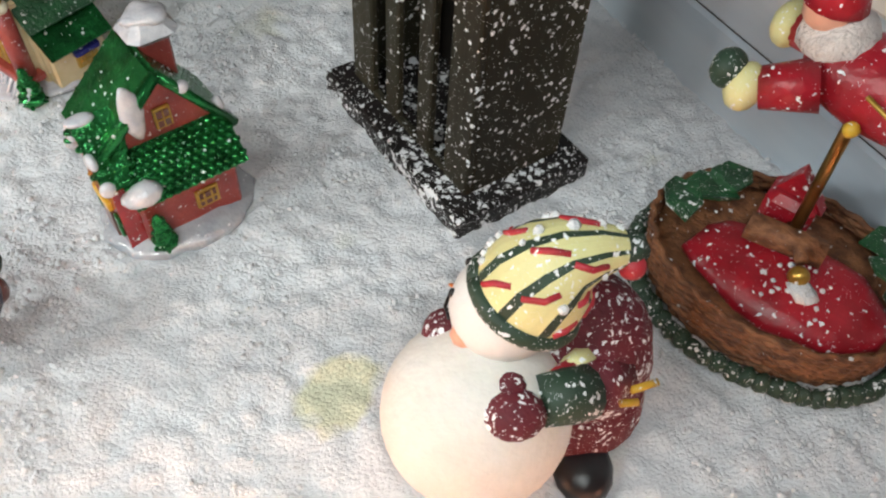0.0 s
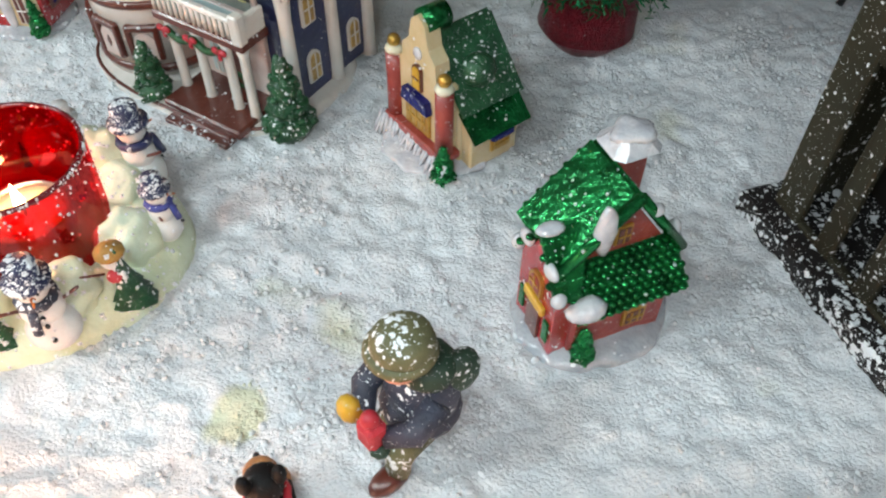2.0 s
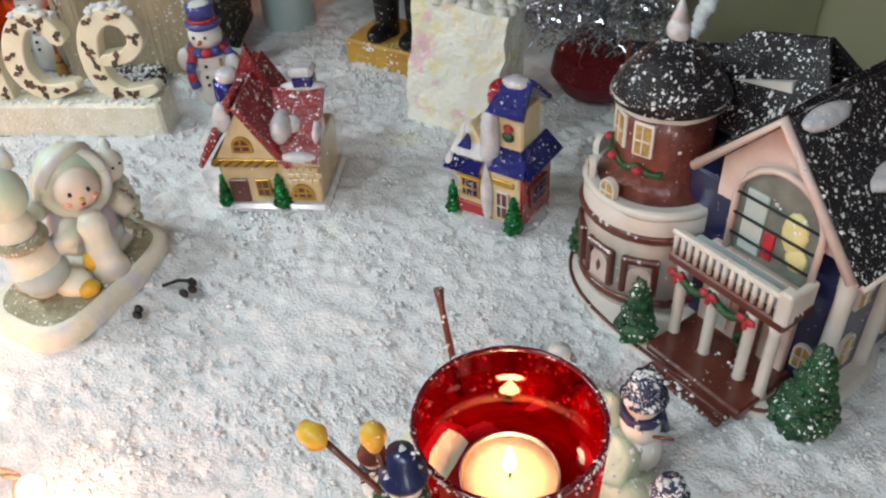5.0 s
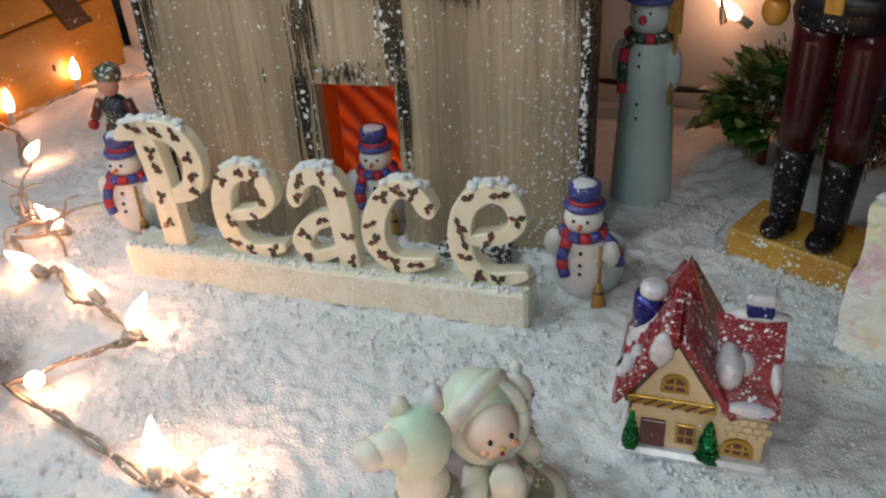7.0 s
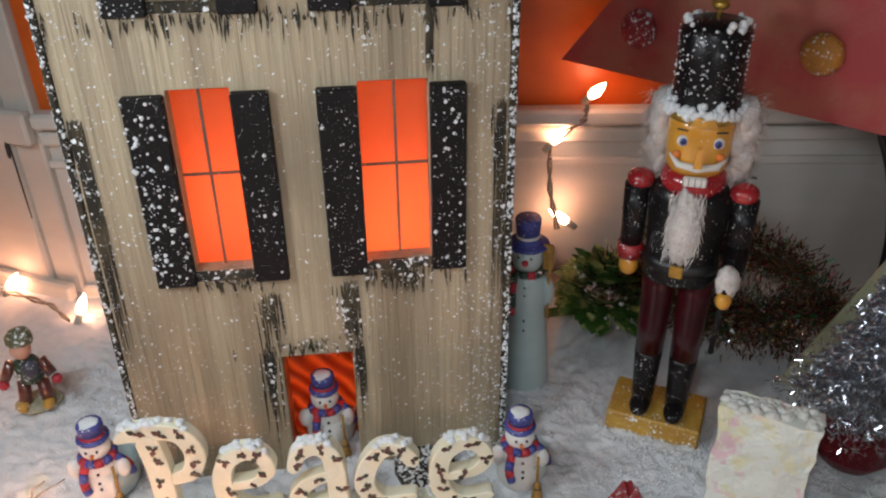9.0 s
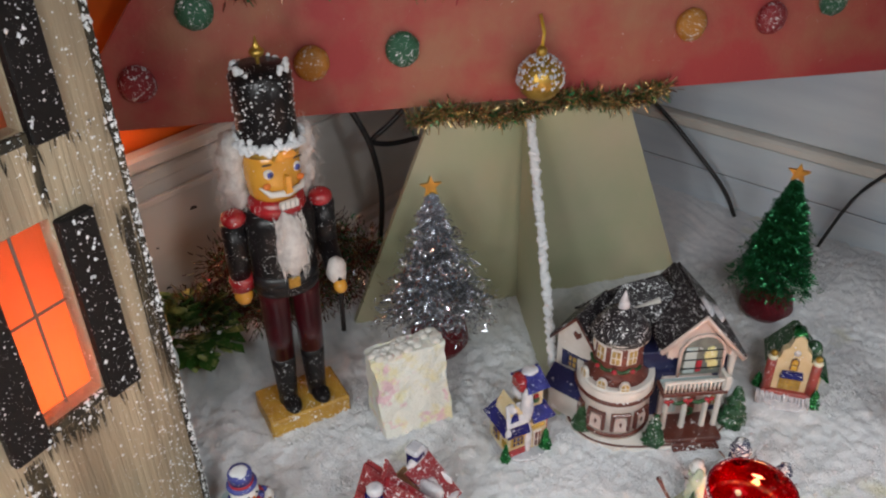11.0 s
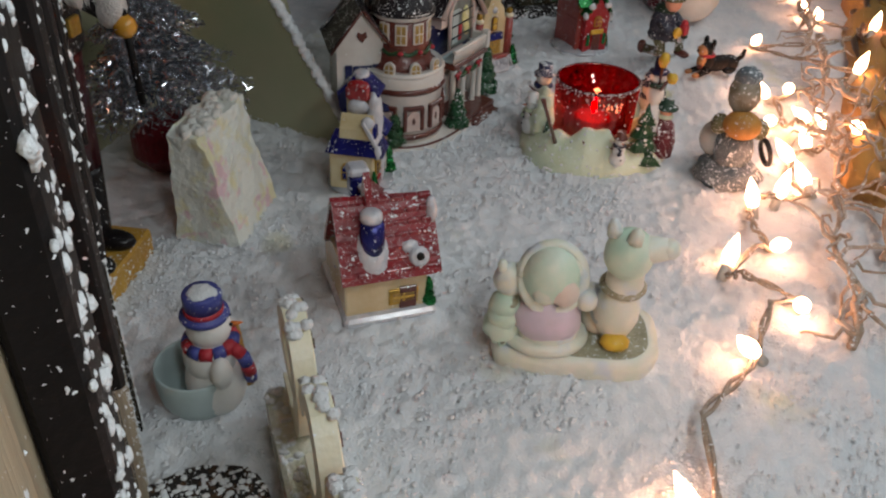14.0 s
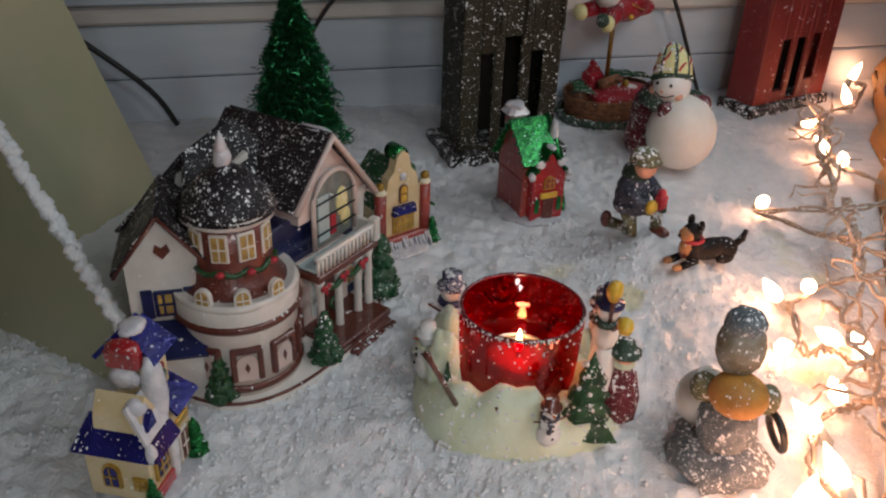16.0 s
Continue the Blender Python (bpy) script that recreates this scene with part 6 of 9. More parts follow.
    one("lean_to_wall", h, WHITE, "box", (-0.017, 0.016), (-0.030, -0.0142), (0.004, 0.036), 0.001, M=W)
    shrub(h, 0.0665, -0.0195, 0.003, 0.0125, 0.040, PINE)
    shrub(h, -0.012, -0.036, 0.004, 0.0092, 0.030, PINE)
    shrub(h, -0.072, -0.012, 0.004, 0.0085, 0.026)
    patches(h, (((0.05, 0.02, 0.102), (0.008, 0.013, 0.005)), ((0.030, 0.0, 0.126), (0.006, 0.014, 0.004))), "snow patch on the roof")
    s = Shape()
    s.tube(BROWN, [(p[0] * 0.985, p[1] * 0.985, 0.0046) for p in out[20:40]], 0.0010, 6)
    part("base_line", s, h, "thin brown line round the base")


big_house()


ROOFRED = mat("snowy_red_shingle", (0.30, 0.012, 0.02), 0.3, col2=(0.19, 0.007, 0.012), scale=80, bump=0.4, coat=0.4, flecks=0.34, fleck_size=480)


def red_cottage():
    h = thing("ornament_house", "cream glass cottage ornament with red snow-dusted roofs and blue chimneys", "ornament house", pose(-0.1745, 0.2535, -0.001, 0, 0, 31))
    s = Shape()
    s.box(ICE, (-0.034, 0.034), (-0.029, 0.028), (-0.003, 0.0035), 0.002)
    part("snow_base", s, h, "pearl-white base")
    one("wall", h, CREAM, "box", (-0.028, 0.030), (-0.024, 0.026), (0.002, 0.034), 0.001)
    one("gable_wall", h, CREAM, "prism", [(-0.0285, 0.032), (0.0085, 0.032), (-0.010, 0.063)], -0.026, 0.022, label="cream gable front")
    s = Shape()
    slab(s, ROOFRED, (-0.0345, -0.030, 0.030), (-0.0345, 0.029, 0.030), (-0.010, 0.029, 0.072), (-0.010, -0.030, 0.068), 0.003)
    slab(s, ROOFRED, (0.0145, -0.030, 0.030), (0.0145, 0.029, 0.030), (-0.010, 0.029, 0.072), (-0.010, -0.030, 0.068), 0.003)
    rnd = random.Random(6)
    for k in range(7):
        for j in range(7):
            t = (k + 0.5) / 7
            p = Vector((-0.0350, 0, 0.032)).lerp(Vector((-0.0105, 0, 0.073)), t)
            s.box(ROOFRED, (p.x - 0.002, p.x + 0.0020), (-0.029 + 0.0082 * j, -0.0212 + 0.0082 * j), (p.z - 0.001, p.z + 0.0022), 0.0006)
    part("main_roof", s, h, "red shingle gable roof dusted with snow")
    one("spire", h, ROOFRED, "prism", [(-0.024, 0.055), (0.002, 0.055), (-0.009, 0.088)], 0.006, 0.010, label="steep red rear gable")
    s = Shape()
    slab(s, ROOFRED, (0.010, -0.029, 0.033), (0.0335, -0.029, 0.033), (0.0335, 0.004, 0.062), (0.004, 0.004, 0.062), 0.003)
    part("wing_roof", s, h, "red wing roof with melting snow")
    patches(h, (((0.012, -0.016, 0.050), (0.0065, 0.012, 0.008)), ((0.0165, -0.013, 0.049), (0.006, 0.006, 0.006)), ((0.022, -0.0275, 0.0360), (0.0125, 0.004, 0.0035)), ((0.022, 0.004, 0.064), (0.0125, 0.004, 0.0028)), ((0.031, -0.012, 0.045), (0.003, 0.012, 0.006)),
                ((-0.0165, -0.0285, 0.062), (0.005, 0.0035, 0.009)), ((-0.0275, -0.013, 0.0465), (0.0035, 0.0055, 0.0045))))
    D = Matrix.Translation((-0.0255, 0.009, 0.0470)) @ pose(0, 0, 0, 0, 30.3, 0)
    one("snow_drop", h, ICE, "ball", (0, 0, 0), (0.0062, 0.0098, 0.0165), 18, M=D, wob=0.06, freq=120, label="pearl-white drop of snow round the chimney")
    c = one("chimney", h, BLUE, "lathe", [(0.0066, 0.046), (0.0074, 0.056), (0.0066, 0.0655)], 18, M=Matrix.Translation((-0.0260, 0.009, 0)), label="round blue foil chimney")
    one("chimney_cap", c, ICE, "lathe", [(0.0062, 0.0655), (0.0066, 0.067), (0.0062, 0.0705), (0.0040, 0.072)], 18, M=Matrix.Translation((-0.0240, 0.009, 0)), label="pearl-white snow cap")
    x, y, z0, z1 = 0.022, 0.006, 0.056, 0.070
    c = one("chimney", h, BLUE, "box", (x - 0.0058, x + 0.0058), (y - 0.0055, y + 0.0055), (z0, z1), 0.001, label="blue foil chimney")
    one("chimney_cap", c, ICE, "box", (x - 0.0068, x + 0.0068), (y - 0.0065, y + 0.0065), (z1, z1 + 0.006), 0.0018, label="pearl-white snow cap")
    s = Shape()
    s.box(GOLD, (-0.0295, 0.0085), (-0.0275, -0.0258), (0.0295, 0.0345), 0.0006)
    for k in range(6):
        s.tube(BROWN, [(-0.0285 + 0.006 * k, -0.0277, 0.030), (-0.0225 + 0.006 * k, -0.0277, 0.034)], 0.0005, 5)
    part("frieze", s, h, "gold lattice frieze")
    s = Shape()
    s.box(GOLD, (-0.0305, -0.0285), (-0.026, 0.027), (0.0285, 0.0330), 0.0006)
    for k in range(8):
        s.ball(GREENSHRUB, (-0.0307, -0.024 + 0.0068 * k, 0.0298), (0.001, 0.0022, 0.0014), 6)
    part("frieze", s, h, "gold and green garland frieze")
    d = one("door", h, BROWN, "box", (-0.0235, -0.0125), (-0.0258, -0.0236), (0.004, 0.0195), 0.0006, label="brown plank door")
    window(h, -0.008, 0.001, 0.008, 0.0195, -0.024, GOLD, BROWN, 2)
    window(h, 0.012, 0.026, 0.006, 0.016, -0.024, GOLD, BROWN, 3, True)
    window(h, -0.0160, -0.004, 0.039, 0.049, -0.026, GOLD, BROWN, 2, True)
    M = turned(-90)
    window(h, -0.0, 0.018, 0.007, 0.018, -0.028, GOLD, AMBER, 2, M=M)
    one("side_door", h, BROWN, "box", (-0.0300, -0.0278), (-0.017, -0.0065), (0.004, 0.0195), 0.0006, label="brown plank door")
    shrub(h, -0.0275, -0.0255, 0.002, 0.0042, 0.018, GREEN)
    shrub(h, 0.0065, -0.0265, 0.002, 0.0052, 0.020, GREEN)
    for k in range(5):
        for j in range(4):
            one("stone", h, CREAM, "box", (0.0105 + 0.004 * k + 0.002 * (j % 2), 0.0140 + 0.004 * k + 0.002 * (j % 2)), (-0.0252, -0.0238), (0.0165 + 0.004 * j, 0.0198 + 0.004 * j), 0.0004)
    # round dormer on the slope
    s = Shape()
    s.lathe(ICE, [(0.006, 0), (0.006, 0.006), (0.0045, 0.0075)], 14, M=Matrix.Translation((-0.0285, -0.017, 0.040)) @ pose(0, 0, 0, 0, -60, 0))
    # black disc painted in for the shade of the dormer's hole
    s.lathe(SHADEBLACK, [(0.0025, 0.0), (0.0025, 0.0078)], 10, M=Matrix.Translation((-0.0285, -0.017, 0.040)) @ pose(0, 0, 0, 0, -60, 0))
    part("dormer", s, h, "round white dormer")


red_cottage()


def tall_house():
    h = thing("ornament_house", "tall cream glass house ornament with navy roofs and silver snow", "ornament house", pose(-0.047, 0.304, -0.001, 0, 0, 3))
    one("snow_base", h, GLASSICE, "ball", (0, 0, 0.0), (0.026, 0.026, 0.0045), 18, label="grey glassy base")
    one("wall", h, CREAM, "box", (-0.0205, 0.0185), (-0.0155, 0.018), (0.002, 0.036), 0.001)
    one("side_wall", h, RED, "box", (0.0168, 0.0205), (-0.0145, 0.017), (0.003, 0.034), 0.001, label="red foil side wall")
    one("plinth", h, RED, "box", (-0.0212, -0.0035), (-0.0172, -0.0153), (0.003, 0.010), 0.0006)
    s = Shape()
    slab(s, BLUE, (-0.0250, -0.0215, 0.0325), (-0.003, -0.0215, 0.0325), (-0.003, -0.0170, 0.0395), (-0.0235, -0.0170, 0.0395), 0.002)
    slab(s, BLUE, (-0.026, -0.019, 0.033), (-0.026, 0.019, 0.033), (-0.013, 0.014, 0.047), (-0.013, -0.012, 0.047), 0.002)
    part("left_roof", s, h, "navy foil roof")
    s = Shape()
    slab(s, ICE, (-0.0232, -0.0165, 0.0400), (-0.003, -0.0165, 0.0400), (-0.004, -0.006, 0.0560), (-0.0190, -0.006, 0.0560), 0.002)
    r = part("roof_snow", s, h, "silver-white snow covering the roof")
    s = Shape()
    s.prism(BLUE, [(-0.0190, 0.0450), (-0.0110, 0.0450), (-0.0130, 0.0540)], -0.0168, -0.0120)
    part("roof_window", s, r, "navy foil gable window")
    s = Shape()
    slab(s, BLUE, (0.002, -0.019, 0.037), (0.023, -0.019, 0.037), (0.020, -0.006, 0.048), (0.004, -0.006, 0.048), 0.002)
    slab(s, BLUE, (0.0245, -0.018, 0.036), (0.0245, 0.020, 0.036), (0.016, 0.016, 0.048), (0.016, -0.012, 0.048), 0.002)
    part("right_roof", s, h, "navy foil roof")
    s = Shape()
    s.prism(CREAM, [(-0.021, 0.034), (-0.003, 0.034), (-0.006, 0.050), (-0.012, 0.060), (-0.018, 0.050)], -0.0135, 0.010)
    part("gable", s, h)
    one("upper_tower", h, CREAM, "box", (0.001, 0.017), (-0.0095, 0.010), (0.036, 0.070), 0.001, label="cream upper tower")
    s = Shape()
    slab(s, BLUE, (-0.002, -0.0135, 0.068), (0.020, -0.0135, 0.068), (0.017, 0.001, 0.082), (0.002, 0.001, 0.082), 0.0025)
    slab(s, BLUE, (-0.002, 0.0145, 0.068), (0.020, 0.0145, 0.068), (0.017, 0.001, 0.082), (0.002, 0.001, 0.082), 0.0025)
    part("tower_roof", s, h, "navy foil tower roof")
    s = Shape()
    s.box(RED, (-0.0055, 0.0030), (-0.0085, 0.009), (0.066, 0.077), 0.002)
    s.ball(RED, (-0.0015, 0.0, 0.077), (0.0055, 0.0085, 0.004), 12)
    part("turret_top", s, h, "red foil turret top")
    patches(h, (((-0.001, -0.012, 0.052), (0.0058, 0.006, 0.021)), ((-0.001, -0.0165, 0.020), (0.0036, 0.003, 0.019)), ((0.008, 0.0, 0.082), (0.008, 0.006, 0.003)), ((-0.014, -0.010, 0.054), (0.004, 0.005, 0.005)),
                ((-0.0225, -0.019, 0.036), (0.003, 0.003, 0.006)), ((-0.004, 0.0, 0.062), (0.004, 0.008, 0.006))), "silver-white snow")
    s = Shape()
    s.ball(RED, (0.009, -0.0105, 0.060), (0.0032, 0.0012, 0.0028), 8)
    s.ball(GREENSHRUB, (0.009, -0.0108, 0.0555), (0.0036, 0.0014, 0.0032), 8)
    part("wreath", s, h)
    window(h, -0.018, -0.0055, 0.014, 0.027, -0.0155, GOLD, BLUE, 3)
    one("awning", h, YELLOW, "box", (-0.0195, -0.004), (-0.019, -0.0155), (0.0268, 0.0295), 0.0008)
    window(h, 0.0045, 0.0125, 0.006, 0.024, -0.0155, WHITE, BROWN, 2)
    one("sign_board", h, GOLD, "box", (0.002, 0.0155), (-0.0172, -0.0155), (0.0275, 0.0315), 0.0006)
    M = turned(-90)
    window(h, -0.009, 0.000, 0.010, 0.024, -0.0205, GOLD, BLUE, 2, True, M)
    window(h, 0.006, 0.013, 0.010, 0.018, -0.0205, GOLD, AMBER, 2, False, M)
    M = turned(90)
    window(h, -0.008, 0.010, 0.012, 0.026, -0.0205, BROWN, BLUE, 3, False, M)
    shrub(h, 0.0165, -0.018, 0.001, 0.0055, 0.020, GREEN)
    shrub(h, -0.0235, -0.0165, 0.001, 0.0045, 0.017, GREEN)


tall_house()


# ---------- tall lantern houses ----------
def lantern_house(name, label, M, wx, wy, top, material, base_m, slots, base=0.011):
    """A tall box house on a plate, with slot windows in the side facing -y."""
    h = thing(name, label, "toy house", M)
    one("base_plate", h, base_m, "box", (-wx - base, wx + base), (-wy - base, wy + base), (-0.006, 0.009), 0.0015, label="black base plate thick with snow flecks")
    t = 0.004
    cuts = sorted(slots)
    x = -wx
    for x0, x1, z0, z1 in cuts:
        one("board", h, material, "box", (x, x0), (-wy, -wy + t), (0.009, top), 0.0008)
        one("board", h, material, "box", (x0, x1), (-wy, -wy + t), (z1, top), 0.0008)
        if z0 > 0.0105:
            one("board", h, material, "box", (x0, x1), (-wy, -wy + t), (0.009, z0), 0.0008)
        x = x1
    one("board", h, material, "box", (x, wx), (-wy, -wy + t), (0.009, top), 0.0008)
    one("side_wall", h, material, "box", (-wx, -wx + t), (-wy + t, wy), (0.009, top), 0.0008)
    one("side_wall", h, material, "box", (wx - t, wx), (-wy + t, wy), (0.009, top), 0.0008)
    one("back_wall", h, material, "box", (-wx + t, wx - t), (wy - t, wy), (0.009, top), 0.0008)
    # black sheet added inside, its colour standing in for shade behind the slots
    one("shade_sheet", h, SHADEBLACK, "box", (-wx + t, wx - t), (wy - 2 * t, wy - t - 0.0005), (0.009, top), 0.0005)
    one("roof", h, base_m, "box", (-wx - 0.006, wx + 0.006), (-wy - 0.006, wy + 0.006), (top, top + 0.008), 0.0015)
    return h


TW = frame_at((0.4255, 0.2175, 0), (0.540, -0.842, 0))
tower = lantern_house("lantern_tower", "tall dark olive wooden lantern tower speckled with snow", TW, 0.0475, 0.0265, 0.40, DARK, PLATE,
                      [(-0.030, -0.018, 0.012, 0.098), (-0.008, 0.008, 0.012, 0.112), (0.018, 0.030, 0.012, 0.098)])
s = Shape()
for x in (-0.046, -0.012, 0.012, 0.046):
    s.box(DARK, (x - 0.0018, x + 0.0018), (-0.0288, -0.0266), (0.115, 0.398), 0.0006)
part("batten", s, tower, "dark vertical battens")

RH = frame_at((0.652, -0.061, 0), (0.70, -0.714, 0))
lantern_house("red_lantern_house", "barn-red wooden lantern house with tall slot windows on a black base", RH, 0.058, 0.019, 0.30, BARN, PLATE,
              [(-0.030, -0.014, 0.022, 0.078), (-0.006, 0.010, 0.012, 0.078), (0.018, 0.034, 0.030, 0.080)], 0.006)


# ---------- red candle in its snowman ring ----------
CX, CY = 0.066, 0.1385
ring = thing("candle_holder", "cream resin candle ring with snowman figures and small trees", "candle holder", pose(CX, CY, -0.001))
s = Shape()
n = 48
prof = [(0.030, 0.006), (0.034, 0.012), (0.038, 0.0138), (0.042, 0.014), (0.047, 0.0125), (0.052, 0.010), (0.056, 0.0065), (0.0585, 0.004), (0.0595, -0.002)]
verts = []
for r, z in prof:
    for i in range(n):
        a = 2 * math.pi * i / n
        k = 1 + 0.05 * math.sin(3 * a + 0.6) + 0.03 * noise.noise(Vector((math.cos(a) * 3, math.sin(a) * 3, r * 40)))
        verts.append((r * k * math.cos(a), r * k * math.sin(a), z * (1 + 0.8 * noise.noise(Vector((math.cos(a) * 2.5, math.sin(a) * 2.5, 4.0)))) + (0.014 * math.exp(-((math.degrees(a) - 183) / 42) ** 2) * max(0.0, min(1.0, (0.058 - r) / 0.018)) * (1 + 0.25 * math.sin(a * 11)))))
faces = [[j * n + i, j * n + (i + 1) % n, j * n + n + (i + 1) % n, j * n + n + i] for j in range(len(prof) - 1) for i in range(n)] + [list(range(n))]
s.put(verts, faces, RESIN, True)
part("resin_base", s, ring, "cream resin snow base")
for a, r, size, z in ((-95, 0.040, (0.013, 0.013, 0.013), 0.016), (-40, 0.040, (0.013, 0.013, 0.013), 0.016),
                      (10, 0.040, (0.013, 0.013, 0.013), 0.016), (60, 0.040, (0.013, 0.013, 0.013), 0.016), (75, 0.043, (0.010, 0.010, 0.020), 0.020), (110, 0.043, (0.010, 0.010, 0.022), 0.022)):
    t = math.radians(a)
    s = Shape()
    s.ball(RESIN, (r * math.cos(t), r * math.sin(t), z), size, 24, wob=0.42, freq=120)
    part("snow_drift", s, ring, "pale resin snow drift")


def ring_snowman(a, r, k, hat, scarf):
    t = math.radians(a)
    M = Matrix.Translation((r * math.cos(t), r * math.sin(t), 0.008)) @ pose(0, 0, 0, 0, 0, a + 90) @ Matrix.Scale(k, 4)
    s = Shape()
    s.ball(PORCELAIN, (0, 0, 0.007), (0.0085, 0.0075, 0.0085), 14, M)
    s.ball(PORCELAIN, (0, 0, 0.0175), (0.0068, 0.006, 0.0068), 14, M)
    s.ball(PORCELAIN, (0, 0, 0.027), 0.0052, 14, M)
    s.lathe(hat, [(0.0072, 0.0300), (0.0072, 0.0312), (0.0045, 0.0315), (0.0048, 0.0375), (0.0003, 0.038)], 14, M)
    s.tube(scarf, ring_pts(0, 0, 0.0225, 0.0052, 0.0052, 0, 6.3, 10), 0.0017, 6, M)
    s.tube(scarf, [(-0.002, -0.0055, 0.022), (-0.003, -0.0075, 0.014)], 0.0016, 6, M)
    s.tube(BROWN, [(0.006, 0, 0.018), (0.012, -0.003, 0.024)], 0.0006, 5, M)
    s.tube(BROWN, [(-0.006, 0, 0.018), (-0.012, -0.003, 0.022)], 0.0006, 5, M)
    for z in (0.019, 0.015, 0.009):
        s.ball(LASHES, (0, -0.0066 if z > 0.012 else -0.0076, z), 0.0009, 6, M)
    for x in (-0.0018, 0.0018):
        s.ball(LASHES, (x, -0.0049, 0.0280), 0.0006, 6, M)
    s.lathe(CARROT, [(0.0009, 0), (0.0002, 0.0035)], 6, M @ Matrix.Translation((0, -0.005, 0.0265)) @ pose(0, 0, 0, 90, 0, 0))
    part("snowman", s, ring, "small snowman figure with hat and scarf")


def ring_tree(a, r, k):
    t = math.radians(a)
    s = Shape()
    x, y = r * math.cos(t), r * math.sin(t)
    for j in range(4):
        s.lathe(PINE, [(0.0095 * k * (1 - 0.2 * j), 0.006 + 0.006 * k * j), (0.0035 * k * (1 - 0.2 * j), 0.014 + 0.0065 * k * j), (0.0004, 0.017 + 0.007 * k * j)], 9, Matrix.Translation((x, y, 0)), wob=0.5)
    rnd = random.Random(int(a))
    for _ in range(12):
        b, z = rnd.uniform(0, 6.28), rnd.uniform(0.008, 0.028 * k)
        q = 0.0085 * k * (1 - z / (0.04 * k))
        s.ball(PORCELAIN, (x + q * math.cos(b), y + q * math.sin(b), z), 0.0013, 6)
    part("tree", s, ring, "small green tree with white dots")


ring_snowman(-52, 0.055, 1.25, HATNAVY, SLATEBLUE)
ring_snowman(-153, 0.053, 0.78, BROWN, SLATEBLUE)
ring_snowman(20, 0.054, 0.95, HATNAVY, SCARFBLUE)
ring_snowman(59, 0.053, 1.25, HATNAVY, NAVY)
ring_snowman(102, 0.051, 0.95, PORCELAIN, RESIN)
ring_tree(-80, 0.051, 0.8)
ring_tree(-122, 0.049, 1.75)
ring_tree(-18, 0.054, 0.95)
ring_tree(126, 0.043, 0.7)
s = Shape()
t = math.radians(-18)
x, y = 0.050 * math.cos(t), 0.050 * math.sin(t)
s.ball(PORCELAIN, (x, y, 0.030), (0.005, 0.005, 0.005), 10)
s.lathe(BROOM, [(0.0062, 0.033), (0.006, 0.0345), (0.0035, 0.036), (0.0003, 0.038)], 12, Matrix.Translation((x, y, 0)))
s.ball(SCARFRED, (x + 0.002, y - 0.004, 0.024), (0.0035, 0.0035, 0.003), 8)
s.tube(BROWN, [(x - 0.004, y - 0.003, 0.022), (x - 0.010, y - 0.010, 0.026)], 0.0006, 5)
part("child_figure", s, ring, "small figure with tan cap and red scarf")
s = Shape()
t = math.radians(-98)
x, y = 0.0575 * math.cos(t), 0.0575 * math.sin(t)
s.lathe(MAROON, [(0.0105, 0.004), (0.0115, 0.016), (0.0085, 0.030), (0.0045, 0.037)], 16, Matrix.Translation((x, y, 0)), wob=0.1)
s.ball(SKIN, (x, y, 0.041), 0.0050, 12)
s.ball(RESIN, (x, y, 0.0375), (0.0065, 0.0065, 0.003), 10)
s.lathe(FIR, [(0.0088, 0.0440), (0.0088, 0.0455), (0.0050, 0.0462), (0.0046, 0.051), (0.0003, 0.052)], 14, Matrix.Translation((x, y, 0)))
part("bell_ringer", s, ring, "small figure in maroon coat and green hat")
s = Shape()
t = math.radians(-103)
x, y = 0.0465 * math.cos(t), 0.0465 * math.sin(t)
s.ball(PORCELAIN, (x, y, 0.030), (0.0085, 0.0075, 0.022), 12)
s.ball(PORCELAIN, (x, y, 0.056), (0.0075, 0.0070, 0.010), 12)
s.ball(PORCELAIN, (x, y, 0.070), 0.0062, 12)
s.lathe(NAVY, [(0.0078, 0.0735), (0.0078, 0.0750), (0.0046, 0.0758), (0.0044, 0.085), (0.0003, 0.086)], 12, Matrix.Translation((x, y, 0)))
s.tube(FIR, ring_pts(x, y, 0.064, 0.0062, 0.0058, 0, 6.3, 10), 0.0020, 6)
s.ball(FIR, (x + 0.003, y - 0.005, 0.052), (0.0045, 0.004, 0.009), 10, wob=0.2, freq=260)
raiser = part("broom_snowman", s, ring, "tall snowman raising two yellow brooms")
for hand, tip, head, size in (((x - 0.003, y - 0.003, 0.060), (-0.0355, -0.0525, 0.080), (-0.0390, -0.0535, 0.081), (0.0062, 0.0042, 0.0040)), ((x - 0.003, y - 0.001, 0.060), (-0.0195, -0.0465, 0.083), (-0.0195, -0.0465, 0.087), (0.0042, 0.004, 0.0060))):
    s = Shape()
    s.tube(BROWN, [hand, tip], 0.0012, 6)
    s.ball(YELLOW, head, size, 10, wob=0.25, freq=300)
    part("broom", s, raiser, "yellow broom")
s = Shape()
s.tube(BROWN, [(-0.052, 0.002, 0.006), (-0.050, 0.001, 0.016), (-0.046, 0.004, 0.024)], 0.0009, 6)
part("twig", s, ring, "thin brown twig")
s = Shape()
s.tube(BROWN, [(-0.040, 0.024, 0.012), (-0.058, 0.036, 0.054), (-0.0605, 0.038, 0.061)], [0.0016, 0.0014, 0.0022], 8)
part("lamp_post", s, ring, "thin dark red post")

